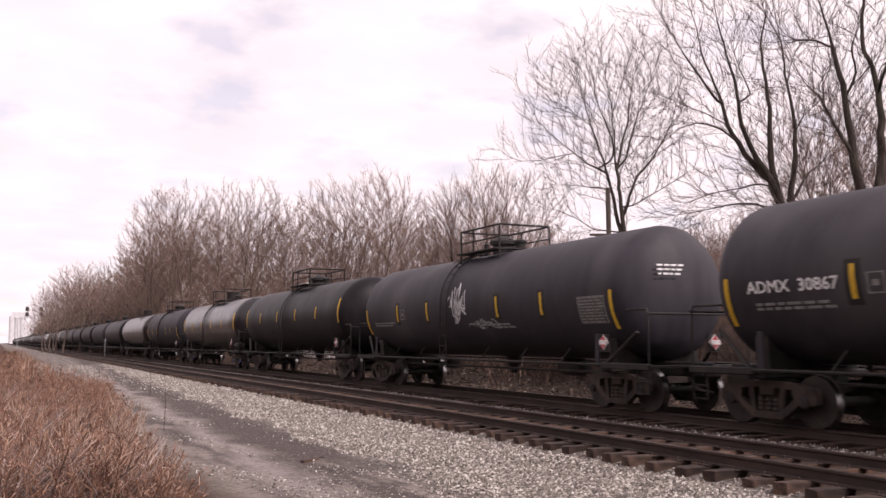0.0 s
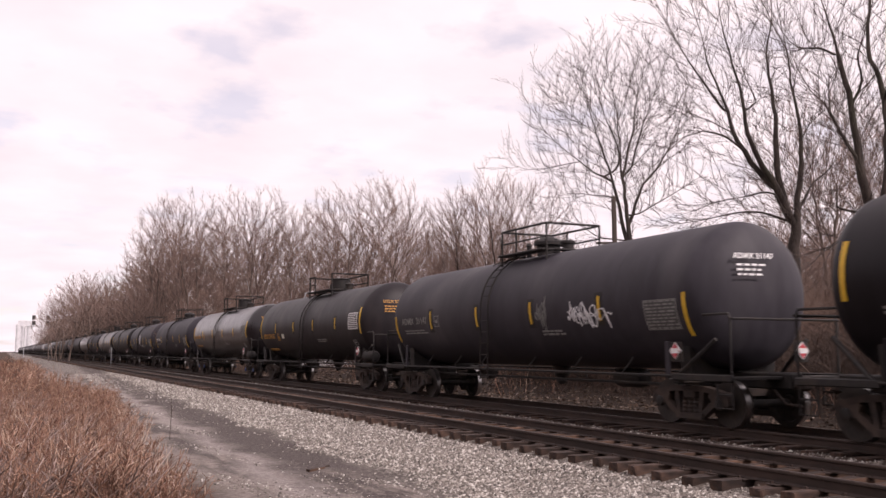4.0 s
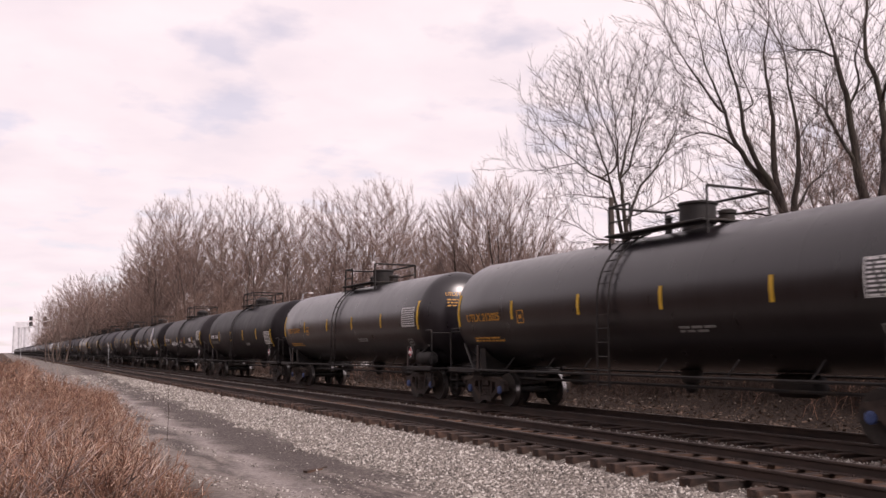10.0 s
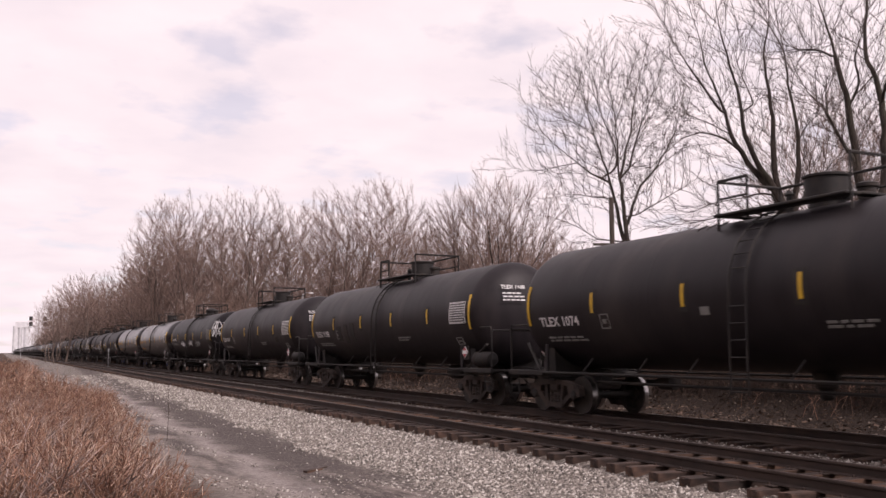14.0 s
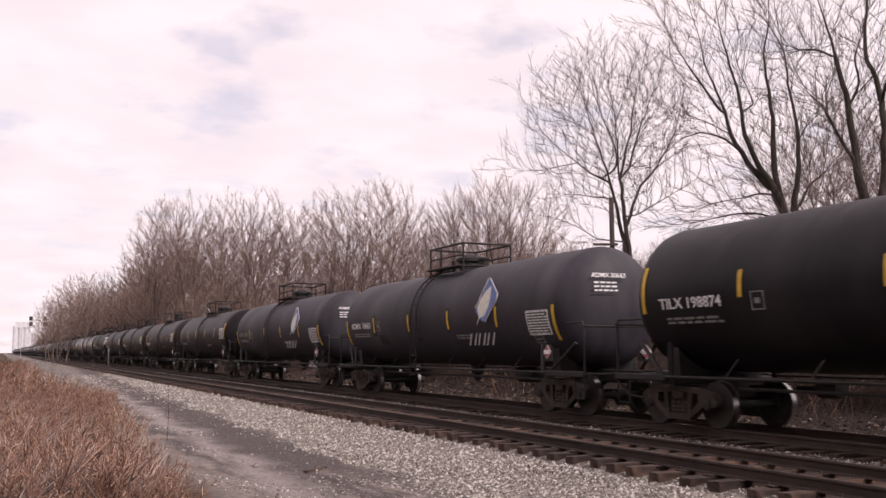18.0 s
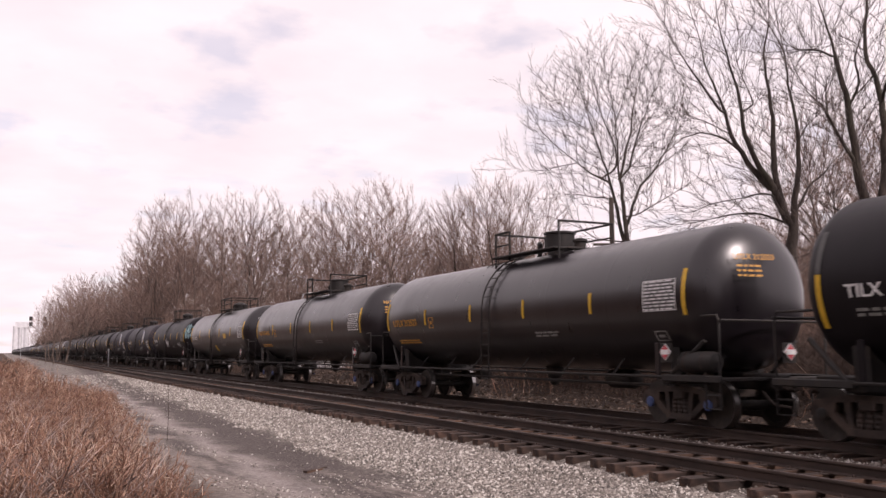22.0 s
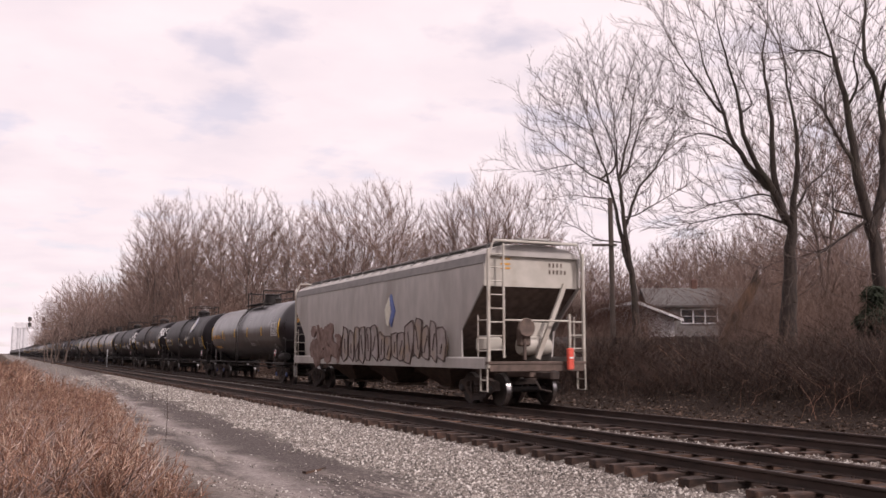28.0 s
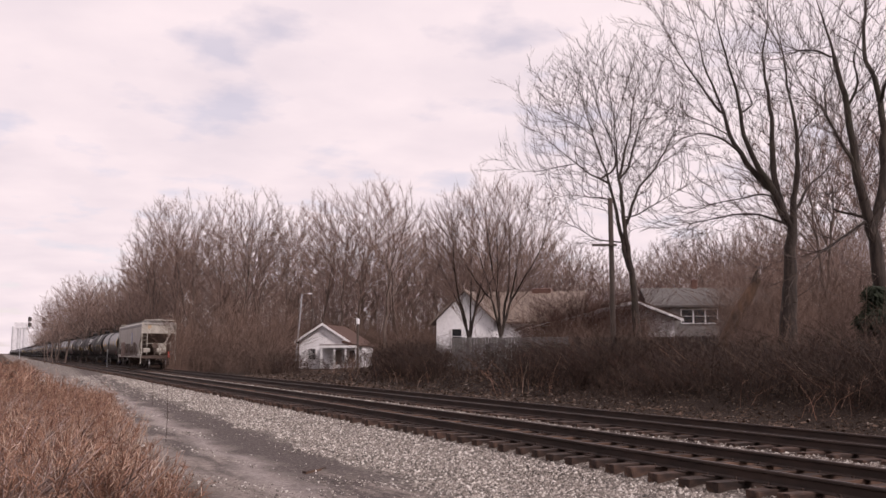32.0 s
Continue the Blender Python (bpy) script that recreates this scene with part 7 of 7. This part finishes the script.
def broken_tree():
    x, y = at_view(12.2, 40.0)
    h = thing("broken_tree", "broken rotten tree leaning over the brush", "tree", m=Matrix.Translation((x, y, ground_z(x, y))) @ Matrix.Rotation(radians(-YAW), 4, "Z"))
    part("trunk", Geo().tube([(-0.5, 0, -0.3), (0.1, 0, 1.4), (0.65, 0.1, 2.6), (1.25, 0.1, 3.55), (1.62, 0.1, 4.15)], [0.34, 0.31, 0.27, 0.25, 0.2], 12), M["rotten"], h)
    part("stub", Geo().tube([(1.2, 0.1, 3.5), (1.5, 0.0, 4.3), (1.62, 0.0, 4.6)], [0.13, 0.09, 0.02], 7), M["bark"], h, "splintered stub")


cottage()
gabled_house()
long_house()
outbuilding()
broken_tree()


def utility_pole():
    x, y = at_view(7.6, 41.0)
    h = thing("utility_pole", "weathered wooden utility pole with a stub crossarm", "utility pole", m=Matrix.Translation((x, y, ground_z(x, y) - 0.2)))
    part("pole", Geo().tube([(0, 0, 0), (0.02, 0, 4), (0, 0, 8.1)], [0.125, 0.12, 0.105], 10), M["pole"], h)
    part("crossarm", Geo().box(-0.35, 0, 5.95, 1.1, 0.09, 0.11, Matrix.Rotation(radians(-YAW), 3, "Z"), chamfer=0.01), M["pole"], h)


def lamp_pole():
    x, y = at_view(-16.2, 102.0)
    h = thing("street_lamp", "leaning pole with a small lamp arm", "street lamp", m=Matrix.Translation((x, y, ground_z(x, y) - 0.1)))
    part("pole", Geo().tube([(0, 0, 0), (0.6, -0.2, 8.2)], [0.11, 0.08], 8), M["galvanised"], h)
    part("lamp_arm", Geo().tube([(0.6, -0.2, 8.1), (0.9, -0.4, 8.35), (1.3, -0.6, 8.3)], 0.04, 6), M["galvanised"], h)
    part("lamp_head", Geo().box(1.4, -0.65, 8.28, 0.45, 0.2, 0.14, chamfer=0.04), M["trim"], h)
    x, y = at_view(-8.4, 92.0)
    h = thing("service_pole", "short dark pole beside the cottage with a pale cap", "utility pole", m=Matrix.Translation((x, y, ground_z(x, y) - 0.1)))
    part("pole", Geo().tube([(0, 0, 0), (0, 0, 4.8)], [0.13, 0.11], 8), M["pole"], h)
    part("transformer_cap", Geo().lathe([(4.6, 0.14), (4.6, 0.17), (5.1, 0.17), (5.15, 0.08)], 10, "z"), M["trim"], h)


def board_fence(a, b, mat, label, height):
    """Vertical board fence behind the brush, between two spots of the view (across, depth)."""
    a, b = Vector((*at_view(*a), 0)), Vector((*at_view(*b), 0))
    f = thing("board_fence", label, "fence", "board fences along the bank")
    n = int((b - a).length / 0.16)
    board = Geo().box(0, 0, 0, 0.145, 0.025, height, chamfer=0.004).mesh("board", mat)
    turn = math.atan2((b - a).y, (b - a).x)
    for k in range(n):
        p = a.lerp(b, k / n)
        o = part("board", board, None, f)
        o.matrix_basis = Matrix.Translation((p.x, p.y, ground_z(p.x, p.y) + height / 2 - 0.03 + 0.02 * math.sin(k * 2.3))) @ Matrix.Rotation(turn, 4, "Z")
    for z in (0.4, height - 0.4):
        part("fence_rail", Geo().tube([(a.x, a.y, ground_z(a.x, a.y) + z), (b.x, b.y, ground_z(b.x, b.y) + z)], 0.04, 4), mat, f)


def signals():
    """Signal heads on a bridge over the tracks, far down the line."""
    s = thing("railway_signal", "signal bridge over the tracks with two pairs of dark heads", "railway signal")
    y = 330.0
    for x in (5.6, 17.4):
        part("mast", Geo().tube([(x, y, -0.4), (x, y, 9.6)], 0.09, 8), M["galvanised"], s)
    part("bridge_beam", Geo().box(11.5, y, 9.5, 12.0, 0.2, 0.16), M["galvanised"], s)
    for x in (8.2, 12.4):
        h = part("signal_post", Geo().tube([(x, y - 0.1, 9.5), (x, y - 0.1, 13.2)], 0.08, 6), M["signal"], s)
        for z in (10.7, 12.5):
            part("signal_head", Geo().lathe([(z - 0.7, 0.2), (z - 0.68, 0.55), (z + 0.68, 0.55), (z + 0.7, 0.2)], 12, "z", (x, y - 0.3, 0)), M["signal"], h)


def elevator():
    """Hazy pale block at the end of the line of sight, built as a grain elevator."""
    e = thing("grain_elevator", "haze-pale block far down the line, built as a grain elevator", "building")
    for k in range(3):
        part("silo", Geo().lathe([(-1, 4.4), (46, 4.4), (46.5, 4.0)], 20, "z", (20 + 8.6 * k, 1720, 0)), M["elevator"], e)
    part("headhouse", Geo().box(29, 1720, 48, 20, 8, 10, chamfer=0.1), M["elevator"], e)


def evergreen_shrub():
    """A dark evergreen at the edge of the big trees: a leaning trunk and drooping sprays in tiers."""
    x, y = at_view(13.9, 29.5)
    h = thing("evergreen_shrub", "dark green evergreen shrub at the edge of the brush", "shrub", m=Matrix.Translation((x, y, ground_z(x, y) - 0.05)))
    part("trunk", Geo().tube([(0, 0, 0), (0.05, 0.02, 1.6), (0.0, 0.0, 3.1)], [0.07, 0.05, 0.015], 7), M["bark"], h)
    r = np.random.RandomState(14)
    n = 2600
    z = 0.35 + 2.75 * r.rand(n) ** 0.9
    wide = (1.25 - 0.33 * z) * (0.35 + 0.65 * r.rand(n)) * (0.85 + 0.3 * np.sin(z * 7.0))
    a = r.rand(n) * 6.283
    out = np.stack([np.cos(a), np.sin(a), np.zeros(n)], 1)
    p = out * wide[:, None] + np.array([0, 0, 1.0]) * z[:, None]
    ln = 0.12 + 0.2 * r.rand(n, 1)
    d = out + r.randn(n, 3) * 0.35 + np.array([0, 0, -0.15])
    v, f = strands(np.stack([p - d * ln * 0.5, p + d * ln * 0.1, p + d * ln * 0.6 - np.array([0, 0, 0.05])], 1), np.array([0.016, 0.02, 0.006])[None] * np.ones((n, 1)), 3)
    part("foliage", fast_mesh("foliage", v, f, M["conifer"]), None, h, "dense dark green sprays")


def marker_post():
    h = thing("marker_post", "thin pale marker post standing between the tracks", "marker post", m=Matrix.Translation((11.65, 118.0, ground_z(11.65, 118.0) - 0.05)))
    part("post", Geo().tube([(0, 0, 0), (0, 0, 2.2)], 0.06, 8), M["galvanised"], h)
    part("plate", Geo().box(0, -0.05, 2.05, 0.16, 0.03, 0.3, chamfer=0.01), M["galvanised"], h)


def broken_timber():
    h = thing("broken_timber", "dark splinter of broken tie lying on the lane", "timber", m=pose(4.75, 14.9, ground_z(4.75, 14.9) + 0.005, 0, 0, 35))
    part("splinter", Geo().prism([(-0.24, -0.05), (0.16, -0.06), (0.25, 0.01), (0.12, 0.05), (-0.2, 0.06)], -0.015, 0.022, "z"), M["tie"], h)
    part("chip", Geo().prism([(0.28, 0.04), (0.4, 0.02), (0.38, 0.08)], -0.015, 0.02, "z"), M["tie"], h)


utility_pole()
lamp_pole()
evergreen_shrub()
marker_post()
broken_timber()
board_fence((0.6, 50.0), (6.6, 47.5), M["fence"], "silvered vertical board fence behind the brush", 1.8)
board_fence((6.7, 46.0), (19.5, 38.5), M["fence_dark"], "dark weathered board fence behind the brush", 1.75)
signals()
elevator()

# ---- ties and stones ----


def lay_ties():
    r = random.Random(9)
    meshes = []
    for k in range(6):
        g = Geo().box(0, 0, 0, 2.6, 0.22, 0.17, chamfer=0.012)
        g.v = [(a + r.gauss(0, 0.006), b + r.gauss(0, 0.006), c + r.gauss(0, 0.005)) for a, b, c in g.v]
        meshes.append(g.mesh("tie", M["tie"], False))
    for track, centre in zip(tracks, (NEAR, FAR)):
        rest = Geo()
        for k in range(620):
            y = -4 + 0.56 * k
            dx = r.gauss(0, 0.05)
            if k < 150:
                o = part("tie", meshes[k % 6], None, track)
                o.matrix_basis = pose(centre + dx, y + r.gauss(0, 0.02), -0.26 + r.gauss(0, 0.006), 0, r.gauss(0, 0.4), r.gauss(0, 0.9))
            else:
                rest.box(centre + dx, y, -0.26, 2.6, 0.22, 0.17)
        tagged(part("tie_row", rest.mesh("tie_row", M["tie"], False), None, track), kind="stuff")
    plate = Geo().box(0, 0, -0.172, 0.34, 0.19, 0.012).box(-0.1, 0.05, -0.155, 0.03, 0.03, 0.04).box(0.1, -0.05, -0.155, 0.03, 0.03, 0.04).mesh("tie_plate", M["rail"], False)
    for side in (-0.7525, 0.7525):
        for k in range(90):
            o = part("tie_plate", plate, None, tracks[0])
            o.location = (NEAR + side, -4 + 0.56 * k, 0)


def scatter_stones():
    """Ballast stones lying on the shoulder and between the ties."""
    r = np.random.RandomState(8)
    base = np.array([(1, 0, 0.1), (-0.8, 0.3, 0), (0.1, 1, -0.1), (-0.2, -0.9, 0.1), (0.1, 0.1, 0.8), (0, -0.1, -0.7)], float)
    tri = np.array([(0, 2, 4), (2, 1, 4), (1, 3, 4), (3, 0, 4), (2, 0, 5), (1, 2, 5), (3, 1, 5), (0, 3, 5)])
    n = 150000
    y = 4.5 + 80 * r.rand(n) ** 2.1
    pick = r.rand(n)
    x = np.where(pick < 0.68, 5.2 + 3.15 * r.rand(n), np.where(pick < 0.86, 8.35 + 4.3 * r.rand(n), 2.4 + 3.2 * r.rand(n)))
    thin = (x < 6.0) & (r.rand(n) < 0.85 * (6.0 - x) / 0.7) & (x > 5.3)
    on_tie = (np.abs(x - NEAR) < 1.33) & (np.abs((y + 4 + 0.28) % 0.56 - 0.28) < 0.13)
    bare = (x < 5.4) & (np.sin(x * 2.3 + 0.4 * y) * np.cos(y * 0.55 + x) > 0.25)
    side = x - 0.035 * (y - 18) + 0.25 * np.sin(y * 0.8) + 0.15 * np.sin(y * 2.1 + 1.0)
    lane = (np.abs(side - 4.95) < 0.75) & (y > 13.4 + 1.2 * np.sin(x * 3.0)) & (r.rand(n) < 0.93)
    keep = ~thin & ~on_tie & ~bare & ~lane
    x, y = x[keep], y[keep]
    n = len(x)
    z = np.array([ground_z(a, b) for a, b in zip(x, y)]) + 0.004
    size = (0.013 + 0.021 * r.rand(n) ** 1.5) * np.where(x < 5.5, 0.7, 1.0) * np.clip(0.9 + y / 90, 1.0, 1.5)
    a = r.rand(n) * 6.283
    sq = np.stack([0.8 + 0.5 * r.rand(n), 0.7 + 0.5 * r.rand(n), 0.75 + 0.5 * r.rand(n)], 1)
    v = base[None] * (1 + 0.25 * r.randn(n, 6, 1)) * sq[:, None] * size[:, None, None]
    c, s = np.cos(a)[:, None], np.sin(a)[:, None]
    v = np.stack([v[:, :, 0] * c - v[:, :, 1] * s + x[:, None], v[:, :, 0] * s + v[:, :, 1] * c + y[:, None], v[:, :, 2] + z[:, None]], -1)
    f = (tri[None] + 6 * np.arange(n)[:, None, None]).reshape(-1, 3)
    m = M["stone"]
    ob = new("ballast_stones", fast_mesh("ballast_stones", v.reshape(-1, 3), f, m))
    tagged(ob, "loose pale limestone ballast stones", "stones", kind="stuff")


lay_ties()
scatter_stones()


# ---- what moves ----
def motions():
    """The train runs at an even pace; the wheelsets of the cars that pass the camera roll while they are near."""
    for car, u, near in movers:
        walk(car, [(t, pose(FAR, u + run(t), 0)) for t in (0.0, 1.5, 3.0, 4.5, 6.0, 7.5, 9.0, 10.5, 12.0, 14.0, 18.0, 25.0, 32.0)])
        if not near:
            continue
        t0, t1 = (-5.0 - u) / SPEED, (62.0 - u) / SPEED
        first, last = max(0, int(t0 * FPS)), min(32 * FPS, int(t1 * FPS))
        for ws in [o for o in car.children if o.name.startswith("wheelset")]:
            at = ws.location.copy()
            rows = [(k / FPS, pose(at.x, at.y, at.z, -math.degrees(run(k / FPS) / 0.457))) for k in range(first, last + 1)]
            if first > 0:
                rows.insert(0, (0.0, rows[0][1]))
            if last < 32 * FPS:
                rows.append((32.0, rows[-1][1]))
            if len(rows) > 1:
                walk(ws, rows)


motions()
